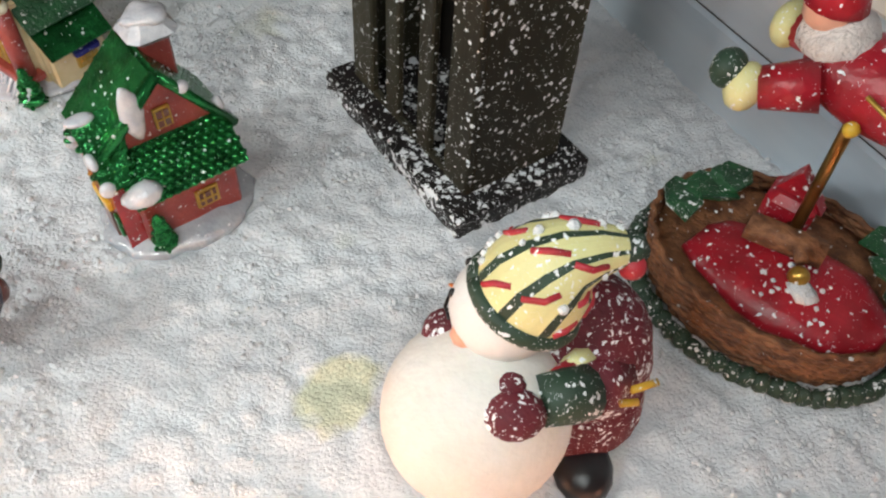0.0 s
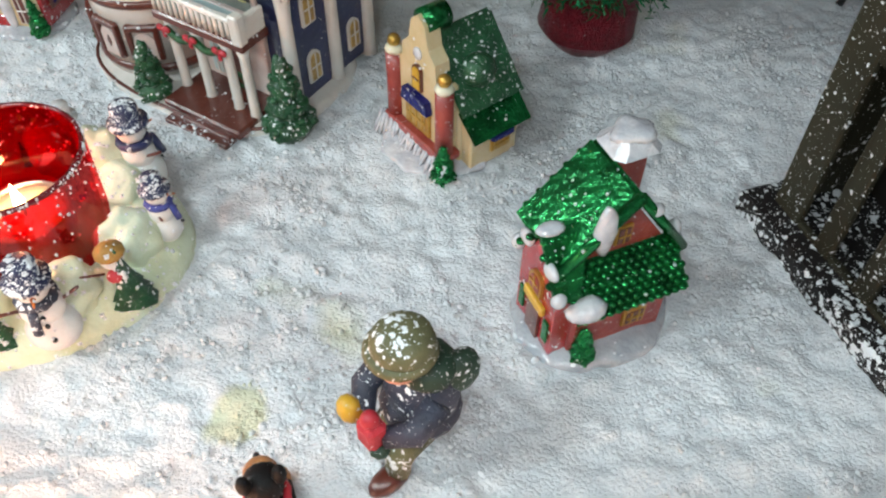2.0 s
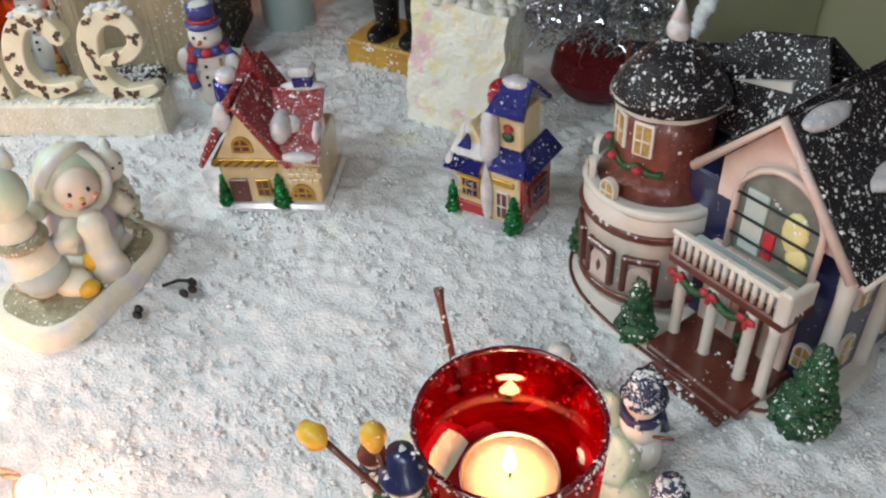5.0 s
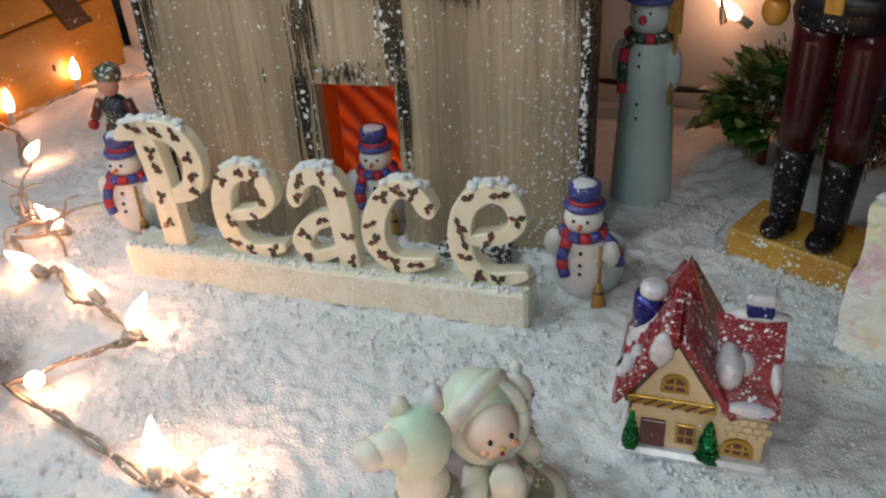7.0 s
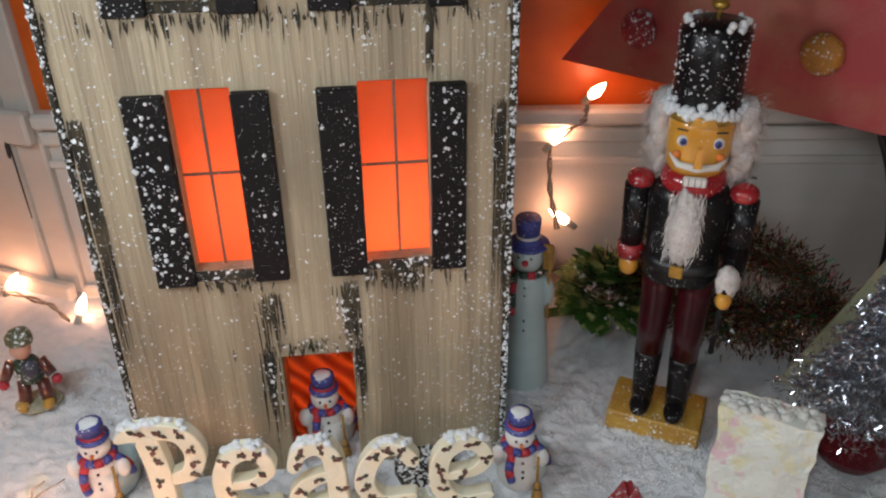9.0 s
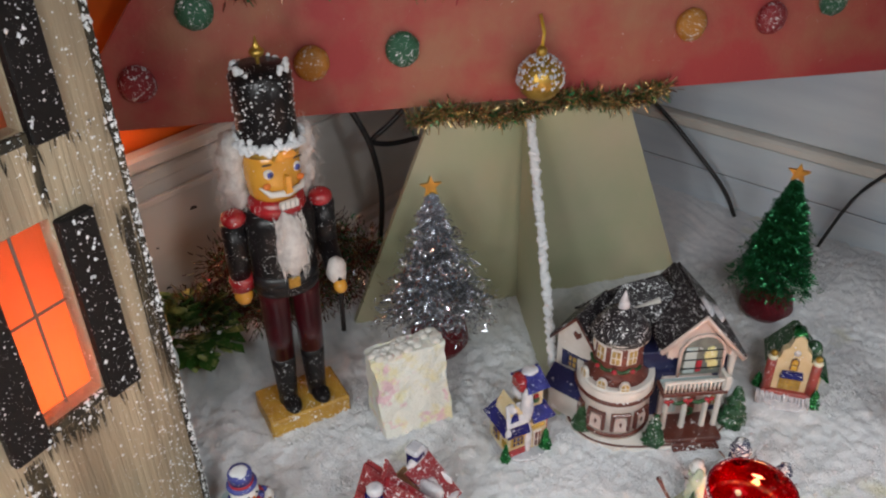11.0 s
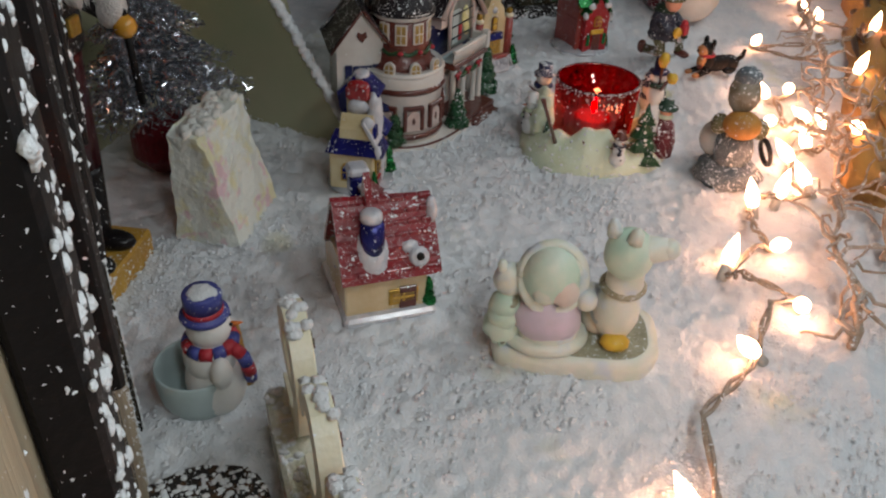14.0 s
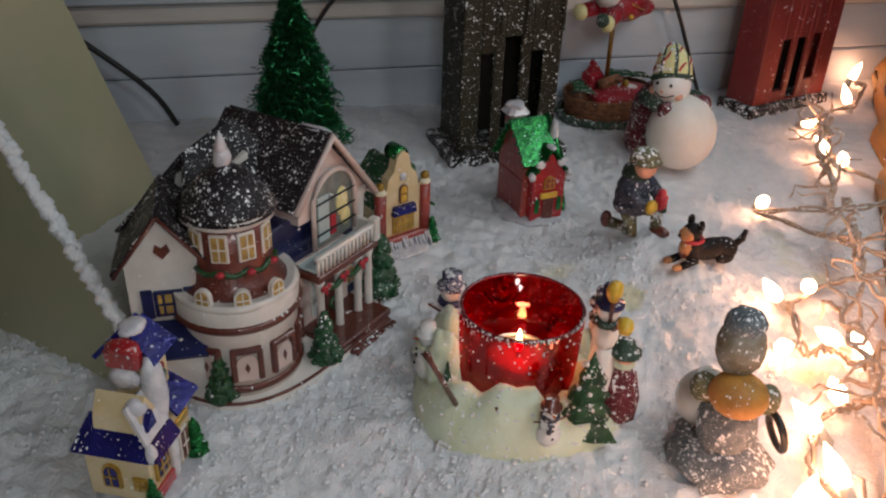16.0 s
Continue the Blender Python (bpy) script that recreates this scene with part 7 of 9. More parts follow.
cup = thing("candle_glass", "clear red glass votive cup rimmed with snow flecks, tealight burning inside", "candle glass", pose(CX - 0.002, CY, 0.007))
s = Shape()
s.lathe(REDGLASS, [(0.0005, 0.0), (0.0285, 0.0), (0.0310, 0.0025), (0.0325, 0.012), (0.0340, 0.050), (0.0335, 0.0512), (0.0318, 0.0505), (0.0300, 0.012), (0.0285, 0.0065), (0.0005, 0.006)], 56, closed=False)
part("glass", s, cup, "red glass").visible_shadow = False
one("rim", cup, RIM, "tube", ring_pts(0, 0, 0.0508, 0.0330, 0.0330, 0, 2 * math.pi, 56), 0.0012, 8, label="thick dark red glass rim")
s = Shape()
rnd = random.Random(14)
for _ in range(420):
    a, z = rnd.uniform(0, 6.28), 0.0515 - 0.030 * rnd.random() ** 3.2
    r = (0.0312 + 0.0028 * (z - 0.012) / 0.038) if rnd.random() < 0.5 else 0.0338
    q = rnd.uniform(0.0003, 0.0008)
    s.ball(CLUMP, (r * math.cos(a), r * math.sin(a), z), q, 5)
part("snow_fleck", s, cup, "white snow flecks on the glass", "stuff")
tea = thing("tealight", "burning tealight in a tin cup", "candle", pose(CX - 0.002, CY, 0.0134))
s = Shape()
s.lathe(TIN, [(0.0005, 0), (0.0180, 0), (0.0185, 0.014), (0.0178, 0.014), (0.0175, 0.0115)], 30, closed=False)
part("tin", s, tea, "thin metal cup")
s = Shape()
s.lathe(WAX, [(0.0175, 0.002), (0.0176, 0.0115), (0.012, 0.0122), (0.002, 0.0112), (0.0003, 0.0112)], 30, closed=False)
wax = part("wax", s, tea, "pale molten wax")
s = Shape()
s.tube(LASHES, [(0, 0, 0.011), (0.0005, 0, 0.016)], 0.0006, 6)
part("wick", s, wax)
s = Shape()
s.lathe(FLAME, [(0.0004, 0.0148), (0.0019, 0.0175), (0.0023, 0.0195), (0.0014, 0.0245), (0.0002, 0.0295)], 14)
part("flame", s, tea, "small bright flame")
point_lamp("candle_lamp", (CX - 0.002, CY, 0.046), 0.032, (1.0, 0.30, 0.15), 0.003)


# ---------- figures ----------
def ball_snowman():
    s = Shape()
    s.ball(BALL, (0.4265, 0.048, 0.0355), (0.0315, 0.0310, 0.0345), 36)
    s.ball(MAROON, (0.463, 0.070, 0.036), (0.025, 0.025, 0.036), 24, wob=0.05, freq=120)
    s.lathe(MAROON, [(0.026, 0.004), (0.0285, 0.012), (0.025, 0.03)], 24, Matrix.Translation((0.463, 0.070, 0)))
    s.ball(LASHES, (0.466, 0.040, 0.007), (0.011, 0.013, 0.008), 14)
    s.ball(LASHES, (0.446, 0.072, 0.006), (0.011, 0.012, 0.008), 14)
    s.ball(PORCELAIN, (0.4325, 0.0625, 0.0755), (0.0168, 0.0168, 0.0165), 24)
    s.lathe(CARROT, [(0.0022, 0), (0.0017, 0.002), (0.0003, 0.006)], 10, look((0.4215, 0.069, 0.074), (0.4065, 0.077, 0.073)) @ pose(0, 0, 0, 180, 0, 0))
    for p in ((0.4170, 0.0640, 0.0800), (0.4225, 0.0755, 0.0800)):
        s.ball(LASHES, p, 0.0017, 8)
    s.tube(LASHES, [(0.4158, 0.0600, 0.0725), (0.4150, 0.0660, 0.0700), (0.4170, 0.0720, 0.0695), (0.4215, 0.0765, 0.0720)], 0.0006, 6)
    s.ball(SKIN, (0.4210, 0.056, 0.070), (0.005, 0.0045, 0.0045), 10)
    s.ball(SKIN, (0.4325, 0.0775, 0.070), (0.005, 0.0045, 0.0045), 10)
    # striped cap, its tip flopping back
    spine = [(0.4380, 0.0630, 0.0808), (0.4400, 0.0634, 0.0856), (0.4430, 0.0638, 0.0922), (0.4480, 0.0644, 0.0985), (0.452, 0.0650, 0.102), (0.460, 0.066, 0.104), (0.468, 0.0675, 0.103)]
    radii = [0.0180, 0.0192, 0.0184, 0.0160, 0.0126, 0.0092, 0.0066]
    spine = [Vector(spine[0]) + (Vector(p) - Vector(spine[0])) * 0.84 for p in spine]
    radii = [r * 0.90 for r in radii]
    n, rings = 32, []
    for k, p in enumerate(spine):
        d = (spine[min(k + 1, 6)] - spine[max(k - 1, 0)]).normalized()
        side = d.cross(Vector((0, 1, 0))).normalized()
        up = d.cross(side)
        rings.append([p + (side * math.cos(2 * math.pi * i / n) + up * math.sin(2 * math.pi * i / n)) * radii[k] for i in range(n)])
    for i in range(n):
        m = FIR if i % 4 == 0 else LIME
        q = [r[i % n] for r in rings] + [r[(i + 1) % n] for r in rings]
        s.put(q, [[k, 7 + k, 8 + k, k + 1] for k in range(6)], m, True)
        if i % 4 == 2:
            for k in ((1, 3) if i % 8 == 2 else (2, 4)):
                a, b = rings[k][i - 2 + (k % 2)], rings[k + 1][(i + 1 + (k % 2)) % n]
                s.tube(SCARFRED, [a.lerp(rings[k][i], 0.3), rings[k][i].lerp(rings[k + 1][i], 0.5) + (rings[k][i] - spine[k]).normalized() * 0.0006, b.lerp(rings[k + 1][i], 0.4)], 0.0010, 6)
    s.tube(FIR, rings[0] + rings[0][:1], 0.0030, 8)
    s.ball(FIR, (0.4660, 0.0675, 0.0975), 0.0058, 14, wob=0.3, freq=300)
    s.ball(SCARFRED, (0.4670, 0.0635, 0.0950), 0.0042, 12)
    rnd = random.Random(19)
    for _ in range(90):
        k, i = rnd.randrange(1, 6), rnd.randrange(n)
        p = rings[k][i].lerp(rings[k + 1][i], rnd.random())
        if p.y > 0.066 or rnd.random() < 0.15:
            s.ball(CLUMP, tuple(p), rnd.uniform(0.0008, 0.0022), 6)
    striped_tube(s, ring_pts(0.442, 0.0625, 0.0585, 0.0180, 0.0185, 0, 6.3, 16), 0.005, (LIME, SCARFRED, LIME))
    s.tube(FIR, [(0.452, 0.082, 0.056), (0.436, 0.081, 0.062), (0.422, 0.070, 0.059)], [0.008, 0.0085, 0.007], 12)
    s.ball(MAROON, (0.4155, 0.064, 0.057), (0.0075, 0.0085, 0.009), 14)
    s.tube(MAROON, [(0.470, 0.055, 0.050), (0.458, 0.044, 0.057)], [0.0085, 0.0085], 12)
    s.tube(FIR, [(0.458, 0.044, 0.057), (0.452, 0.041, 0.0595), (0.443, 0.038, 0.062)], [0.0090, 0.0086, 0.0078], 12)
    s.ball(MAROON, (0.4345, 0.0335, 0.0625), (0.0100, 0.0082, 0.0070), 14)
    s.ball(MAROON, (0.4335, 0.0410, 0.0650), (0.0055, 0.005, 0.005), 10)
    s.tube(YELLOW, [(0.474, 0.047, 0.052), (0.483, 0.050, 0.052)], 0.0014, 6)
    s.tube(YELLOW, [(0.472, 0.046, 0.045), (0.478, 0.047, 0.044)], 0.0014, 6)
    solid("snowman_with_snowball", s, "snowman in striped hat and maroon coat hugging a big snowball", "snowman", Matrix.Translation((0, 0, -0.002)))


ball_snowman()


def sleigh_basket():
    M = pose(0.553, 0.119, -0.001, 0, 0, -38)
    b = thing("basket_centrepiece", "oval brown wicker basket with green trim, red satin and holly", "basket", M)
    s = Shape()
    for k in range(13):
        e = k / 12
        s.tube(WICKER, [((0.050 + 0.004 * e + 0.0009 * (-1) ** (a + k)) * math.cos(a * math.pi / 30), (0.038 + 0.003 * e + 0.0009 * (-1) ** (a + k)) * math.sin(a * math.pi / 30), 0.004 + 0.0019 * k) for a in range(61)], 0.0014, 6)
    s.lathe(WICKER, [(0.030, 0.002), (0.0475, 0.004), (0.0515, 0.022), (0.044, 0.022), (0.030, 0.020)], 36, Matrix.Diagonal((1, 0.75, 1, 1)))
    part("wicker_body", s, b, "brown woven wicker")
    s = Shape()
    rnd = random.Random(31)
    for k in range(64):
        a = 2 * math.pi * k / 64
        s.ball(FIR, (0.0575 * math.cos(a), 0.0455 * math.sin(a), 0.004 + rnd.uniform(0, 0.002)), (0.0042, 0.0042, 0.0045), 8, wob=0.3, freq=300)
    part("trim", s, b, "dark green scalloped trim")
    s = Shape()
    s.ball(SATIN, (0.006, -0.010, 0.024), (0.040, 0.024, 0.009), 20, wob=0.15, freq=80)
    s.box(SATIN, (-0.018, 0.002), (0.010, 0.028), (0.024, 0.044), 0.003)
    s.prism(SATIN, [(-0.018, 0.04), (0.004, 0.04), (-0.010, 0.056)], 0.016, 0.022)
    rnd = random.Random(32)
    for _ in range(110):
        x, y = rnd.uniform(-0.02, 0.034), rnd.uniform(-0.026, 0.006)
        s.ball(CLUMP, (x, y, 0.0335 - 9 * (x - 0.006) ** 2 - 12 * (y + 0.010) ** 2), rnd.uniform(0.0004, 0.0015), 6)
    part("satin", s, b, "bright red satin fabric")
    for x, y, a in ((-0.040, 0.006, 0.4), (-0.034, 0.016, 1.2), (0.036, 0.012, -0.3), (0.044, 0.000, -0.8), (0.030, 0.024, 0.4), (-0.044, -0.006, 2.2)):
        s = Shape()
        c, sn = math.cos(a), math.sin(a)
        pts = [(0, 0), (0.007, 0.0075), (0.016, 0.0070), (0.025, 0), (0.016, -0.0070), (0.007, -0.0075)]
        top = [(x - 0.010 * c + u * c - v * sn, y - 0.010 * sn + u * sn + v * c, 0.034 + 0.004 * math.sin(u * 130)) for u, v in pts]
        s.put(top + [(p[0], p[1], p[2] - 0.0014) for p in top], [[0, 1, 2, 3, 4, 5], [6, 7, 8, 9, 10, 11]] + [[i, (i + 1) % 6, 6 + (i + 1) % 6, 6 + i] for i in range(6)], PINE)
        part("holly_leaf", s, b, "dark green holly leaves edged with snow")
    s = Shape()
    s.tube(WICKER, [(-0.018, -0.002, 0.036), (0.012, 0.002, 0.036)], 0.006, 10)
    s.tube(WICKER, [(-0.004, 0.012, 0.034), (0.006, -0.010, 0.040)], 0.0025, 8)
    part("cinnamon_stick", s, b, "brown cinnamon stick")
    s = Shape()
    s.ball(GOLD, (0.008, -0.014, 0.036), 0.0042, 12)
    s.ball(CLUMP, (0.012, -0.018, 0.033), (0.006, 0.005, 0.003), 8, wob=0.4, freq=300)
    part("bell", s, b, "small gold bell with snow")
    s = Shape()
    s.tube(BRASS, [(-0.0015, 0.005, 0.026), (-0.0050, 0.0035, 0.112)], 0.0024, 10)
    part("rod", s, b, "brass rod")
    f = Shape()
    X = Matrix.Translation((-0.004, 0.000, 0.108))
    f.ball(SATIN, (0.010, 0, 0.006), (0.034, 0.017, 0.016), 20, X)
    f.ball(SATIN, (0.042, 0.002, 0.0), (0.016, 0.009, 0.008), 14, X)
    f.tube(SATIN, [(-0.014, -0.010, 0.004), (-0.030, -0.016, -0.002)], [0.009, 0.007], 12, X)
    f.tube(SATIN, [(-0.014, 0.012, 0.006), (-0.030, 0.018, 0.002)], [0.009, 0.007], 12, X)
    f.ball(LIME, (-0.034, -0.017, -0.003), (0.0065, 0.0085, 0.0085), 12, X)
    f.ball(FIR, (-0.041, -0.017, 0.001), (0.006, 0.007, 0.007), 12, X)
    f.ball(LIME, (-0.034, 0.019, 0.001), (0.0065, 0.0085, 0.0085), 12, X)
    f.ball(FLUFF, (-0.016, 0, 0.016), (0.012, 0.012, 0.010), 14, X, wob=0.3, freq=200)
    f.ball(SKIN, (-0.022, 0, 0.024), (0.009, 0.009, 0.009), 14, X)
    f.lathe(SATIN, [(0.0105, 0.026), (0.008, 0.034), (0.002, 0.042)], 14, X @ Matrix.Translation((-0.022, 0, 0)))
    f.tube(GOLD, [(0.000, -0.0172, 0.012), (0.020, -0.0178, 0.003)], 0.0008, 6, X)
    f.ball(YELLOW, (0.001, -0.017, -0.001), 0.0028, 8, X)
    part("flying_santa", f, b, "red felt Santa figure on the rod")


sleigh_basket()


def boy():
    s = Shape()
    F = pose(0.250, 0.083, 0.0200, 0, 0, -34) @ Matrix.Scale(0.92, 4)  # local -y is ahead
    s.ball(SLATEBLUE, (0, 0.004, 0.030), (0.0150, 0.0135, 0.018), 18, F, wob=0.06, freq=160)
    s.ball(SLATEBLUE, (0, 0.003, 0.020), (0.0160, 0.0150, 0.009), 16, F)
    s.ball(FIR, (0.002, 0.004, 0.046), (0.0120, 0.0110, 0.0065), 14, F, wob=0.15, freq=200)
    s.ball(FIR, (0.009, 0.014, 0.040), (0.006, 0.008, 0.010), 12, F)
    s.ball(SKIN, (-0.001, -0.005, 0.055), (0.0088, 0.0086, 0.0092), 16, F)
    s.ball(OLIVE, (-0.001, -0.003, 0.0625), (0.0112, 0.0112, 0.0080), 18, F, wob=0.06, freq=220)
    s.lathe(OLIVE, [(0.0112, 0.058), (0.0128, 0.0595), (0.0112, 0.0615)], 18, F @ Matrix.Translation((-0.001, -0.004, 0)))
    s.tube(SLATEBLUE, [(-0.013, 0, 0.038), (-0.014, -0.011, 0.030), (-0.006, -0.018, 0.028)], [0.0055, 0.0052, 0.0042], 10, F)
    s.tube(SLATEBLUE, [(0.013, 0, 0.038), (0.013, -0.011, 0.030), (0.006, -0.018, 0.027)], [0.0055, 0.0052, 0.0042], 10, F)
    s.box(SCARFRED, (-0.002, 0.007), (-0.025, -0.017), (0.024, 0.036), 0.0015, F)
    s.ball(YELLOW, (-0.010, -0.021, 0.029), (0.0055, 0.0045, 0.006), 10, F)
    s.ball(SCARFRED, (0.002, -0.021, 0.037), (0.0036, 0.0036, 0.0042), 10, F)
    s.ball(FIR, (0.006, -0.021, 0.022), (0.004, 0.004, 0.0025), 8, F)
    s.tube(OLIVE, [(0.007, 0.0, 0.017), (0.009, -0.015, 0.017), (0.009, -0.016, 0.004)], [0.0065, 0.0062, 0.0048], 12, F)
    s.ball(BROWN, (0.009, -0.020, 0.002), (0.0052, 0.0095, 0.0042), 12, F)
    s.tube(OLIVE, [(-0.008, 0.0, 0.016), (-0.009, -0.006, 0.003), (-0.009, 0.014, 0.002)], [0.0065, 0.0062, 0.0048], 12, F)
    s.ball(BROWN, (-0.009, 0.019, 0.003), (0.0048, 0.0050, 0.0075), 12, F)
    solid("kneeling_boy_figurine", s, "kneeling boy figurine in slate blue coat and olive cap", "figurine")


boy()


TAN = mat("tan_muzzle", (0.55, 0.24, 0.09), 0.5, col2=(0.36, 0.14, 0.05), scale=120, flecks=0.2, fleck_size=420)


def dog():
    s = Shape()
    F = pose(0.218, 0.036, 0.017, 0, 0, 215) @ Matrix.Scale(0.92, 4)  # local -y is ahead
    s.ball(BLACK, (0, 0.010, 0.009), (0.0085, 0.021, 0.0085), 16, F)
    s.ball(BLACK, (0.001, 0.022, 0.008), (0.0098, 0.0105, 0.0088), 14, F)
    s.ball(BLACK, (0, -0.008, 0.013), (0.0078, 0.009, 0.0105), 14, F)
    s.ball(BROWN, (0, -0.0145, 0.012), (0.005, 0.0035, 0.0075), 10, F)
    s.ball(BLACK, (0, -0.010, 0.027), (0.0072, 0.0075, 0.0068), 14, F)
    s.ball(TAN, (0, -0.0140, 0.0255), (0.0064, 0.0068, 0.0056), 14, F)
    s.ball(TAN, (0, -0.0125, 0.0140), (0.0062, 0.0060, 0.0080), 12, F)
    s.ball(LASHES, (0, -0.0213, 0.0258), 0.0014, 6, F)
    for x in (-0.006, 0.006):
        s.ball(BLACK, (x, -0.008, 0.0335), (0.0026, 0.0028, 0.0050), 8, F)
        s.tube(BLACK, [(x, -0.006, 0.005), (x, -0.020, 0.0015)], 0.0030, 8, F)
        s.ball(TAN, (x, -0.0225, 0.0015), (0.0034, 0.0048, 0.0026), 8, F)
        s.ball(BLACK, (x * 1.4, 0.018, 0.0035), (0.0042, 0.0085, 0.0040), 10, F)
    s.tube(SCARFRED, ring_pts(0, -0.0085, 0.0205, 0.0070, 0.0074, 0, 6.3, 12), 0.0016, 6, F)
    s.tube(BLACK, [(0.002, 0.030, 0.010), (0.003, 0.036, 0.015), (0.003, 0.038, 0.022)], [0.003, 0.0028, 0.002], 8, F)
    solid("dog_figurine", s, "black and tan dog figurine with red collar lying on snow", "figurine")


dog()


BISQUE = mat("pale_pink_bisque", (0.74, 0.70, 0.60), 0.5, col2=(0.72, 0.58, 0.50), scale=30, bump=0.1)


def angel_pair():
    s = Shape()
    F = pose(-0.1965, 0.128, 0.0, 0, 0, 100)  # local x from animal to child, -y to the front
    out = []
    for k in range(36):
        a = 2 * math.pi * k / 36
        out.append((0.0455 * math.copysign(abs(math.cos(a)) ** 0.5, math.cos(a)) * (1 + 0.05 * math.sin(2 * a + 0.5)), 0.0275 * math.copysign(abs(math.sin(a)) ** 0.5, math.sin(a)) * (1 + 0.05 * math.cos(3 * a))))
    n = len(out)
    verts = [(x, y, -0.003) for x, y in out] + [(x * 1.03, y * 1.03, 0.004) for x, y in out] + [(x, y, 0.010) for x, y in out] + [(x * 0.88, y * 0.88, 0.0105) for x, y in out]
    faces = [[j * n + i, j * n + (i + 1) % n, j * n + n + (i + 1) % n, j * n + n + i] for j in range(3) for i in range(n)]
    s.put(verts, faces, CHINA, True, F)
    s.put([(x * 0.89, y * 0.89, 0.0104) for x, y in out], [list(range(n))], MOSS, True, F)
    P = F
    F = F @ Matrix.Translation((0, 0.0025, 0))  # the pair sits near the rear edge
    s.ball(LILAC, (0.018, 0.006, 0.026), (0.0165, 0.0160, 0.018), 20, F, wob=0.05, freq=140)
    s.ball(CHINA, (0.018, 0.005, 0.018), (0.0185, 0.0175, 0.010), 20, F, wob=0.08, freq=140)
    s.ball(MINT, (0.020, 0.008, 0.055), (0.0160, 0.0150, 0.0165), 20, F)
    s.tube(CHINA, ring_pts(0, 0, 0, 0.0150, 0.0150, 0, 6.3, 20), 0.0032, 8, F @ Matrix.Translation((0.0165, -0.001, 0.054)) @ pose(0, 0, 0, 0, 0, -30) @ pose(0, 0, 0, 62, 0, 0))
    s.ball(BISQUE, (0.0145, -0.0035, 0.053), (0.0118, 0.0110, 0.0118), 20, F)
    for k in (-1, 1):
        s.ball(LASHES, (0.0145 - 0.0052 + 0.0039 * k, -0.0035 - 0.0090 - 0.0023 * k, 0.0562), (0.0011, 0.0011, 0.0014), 8, F)
        s.ball(SKIN, (0.0145 - 0.0043 + 0.0056 * k, -0.0035 - 0.0074 - 0.0032 * k, 0.0505), (0.0022, 0.0022, 0.0018), 8, F)
    s.ball(YELLOW, (0.0084, -0.0138, 0.0530), (0.0013, 0.0013, 0.0010), 8, F)
    s.ball(SCARFRED, (0.0088, -0.0132, 0.0495), (0.0012, 0.0009, 0.0007), 8, F)
    s.tube(CHINA, [(0.006, -0.002, 0.036), (-0.004, -0.008, 0.034), (-0.010, -0.006, 0.036)], [0.006, 0.0055, 0.005], 12, F)
    s.tube(CHINA, [(0.032, -0.002, 0.036), (0.034, -0.012, 0.028)], [0.006, 0.005], 12, F)
    s.ball(CHINA, (0.041, 0.004, 0.048), (0.0095, 0.0085, 0.0100), 14, F)
    for x in (0.036, 0.046):
        s.ball(CHINA, (x, 0.006, 0.0575), (0.0030, 0.003, 0.0045), 8, F)
    for x in (0.0385, 0.0435):
        s.ball(LASHES, (x, -0.0042, 0.050), 0.0008, 6, F)
    for z, r in ((0.018, 0.011), (0.026, 0.0095), (0.034, 0.009)):
        s.ball(MINT, (0.043, 0.008, z), (r, r, r * 0.8), 12, F, wob=0.2, freq=200)
    s.lathe(CHINA, [(0.0110, 0.010), (0.0085, 0.018), (0.0066, 0.034), (0.0075, 0.040), (0.0055, 0.045), (0.0005, 0.046)], 16, P @ Matrix.Translation((0.006, -0.0150, 0)))
    s.ball(CHINA, (-0.020, 0.000, 0.029), (0.0130, 0.0125, 0.0210), 18, F)
    s.ball(PASTELBLUE, (-0.020, -0.002, 0.024), (0.0138, 0.0132, 0.010), 16, F)
    s.ball(CHINA, (-0.012, -0.010, 0.014), (0.009, 0.013, 0.007), 14, F)
    s.ball(YELLOW, (-0.012, -0.022, 0.0135), (0.006, 0.005, 0.0045), 10, F)
    s.ball(CHINA, (-0.021, 0.002, 0.050), (0.0105, 0.0105, 0.0150), 16, F)
    s.ball(MINT, (-0.020, 0.004, 0.069), (0.0135, 0.0128, 0.0150), 18, F)
    s.tube(CHINA, [(-0.022, 0.004, 0.071), (-0.031, 0.006, 0.074), (-0.039, 0.008, 0.076)], [0.0092, 0.0074, 0.0058], 14, F)
    s.ball(CHINA, (-0.039, 0.008, 0.076), (0.0060, 0.0062, 0.0058), 12, F)
    s.lathe(CHINA, [(0.0045, 0.0), (0.0035, 0.006), (0.0008, 0.010)], 8, F @ Matrix.Translation((-0.011, 0.003, 0.080)) @ pose(0, 0, 0, 0, 12, 0))
    s.lathe(CHINA, [(0.0045, 0.0), (0.0035, 0.006), (0.0008, 0.009)], 8, F @ Matrix.Translation((-0.020, 0.010, 0.080)) @ pose(0, 0, 0, 0, -8, 0))
    s.tube(MOSS, ring_pts(-0.021, 0, 0.0455, 0.0100, 0.0098, 0, 6.3, 14), 0.0032, 8, F)
    s.tube(CHINA, [(-0.010, -0.004, 0.034), (-0.002, -0.010, 0.030)], [0.005, 0.0045], 10, F)
    s.tube(CHINA, ring_pts(0, 0, 0, 0.0165, 0.0180, 0, 6.3, 24), 0.0034, 8, F @ Matrix.Translation((0.019, 0.009, 0.054)) @ pose(0, 0, 0, -66, 0, 0))
    s.ball(BISQUE, (0.013, 0.018, 0.051), (0.0080, 0.0055, 0.0085), 14, F)
    s.ball(CHINA, (0.023, 0.017, 0.051), (0.0075, 0.0055, 0.0090), 14, F)
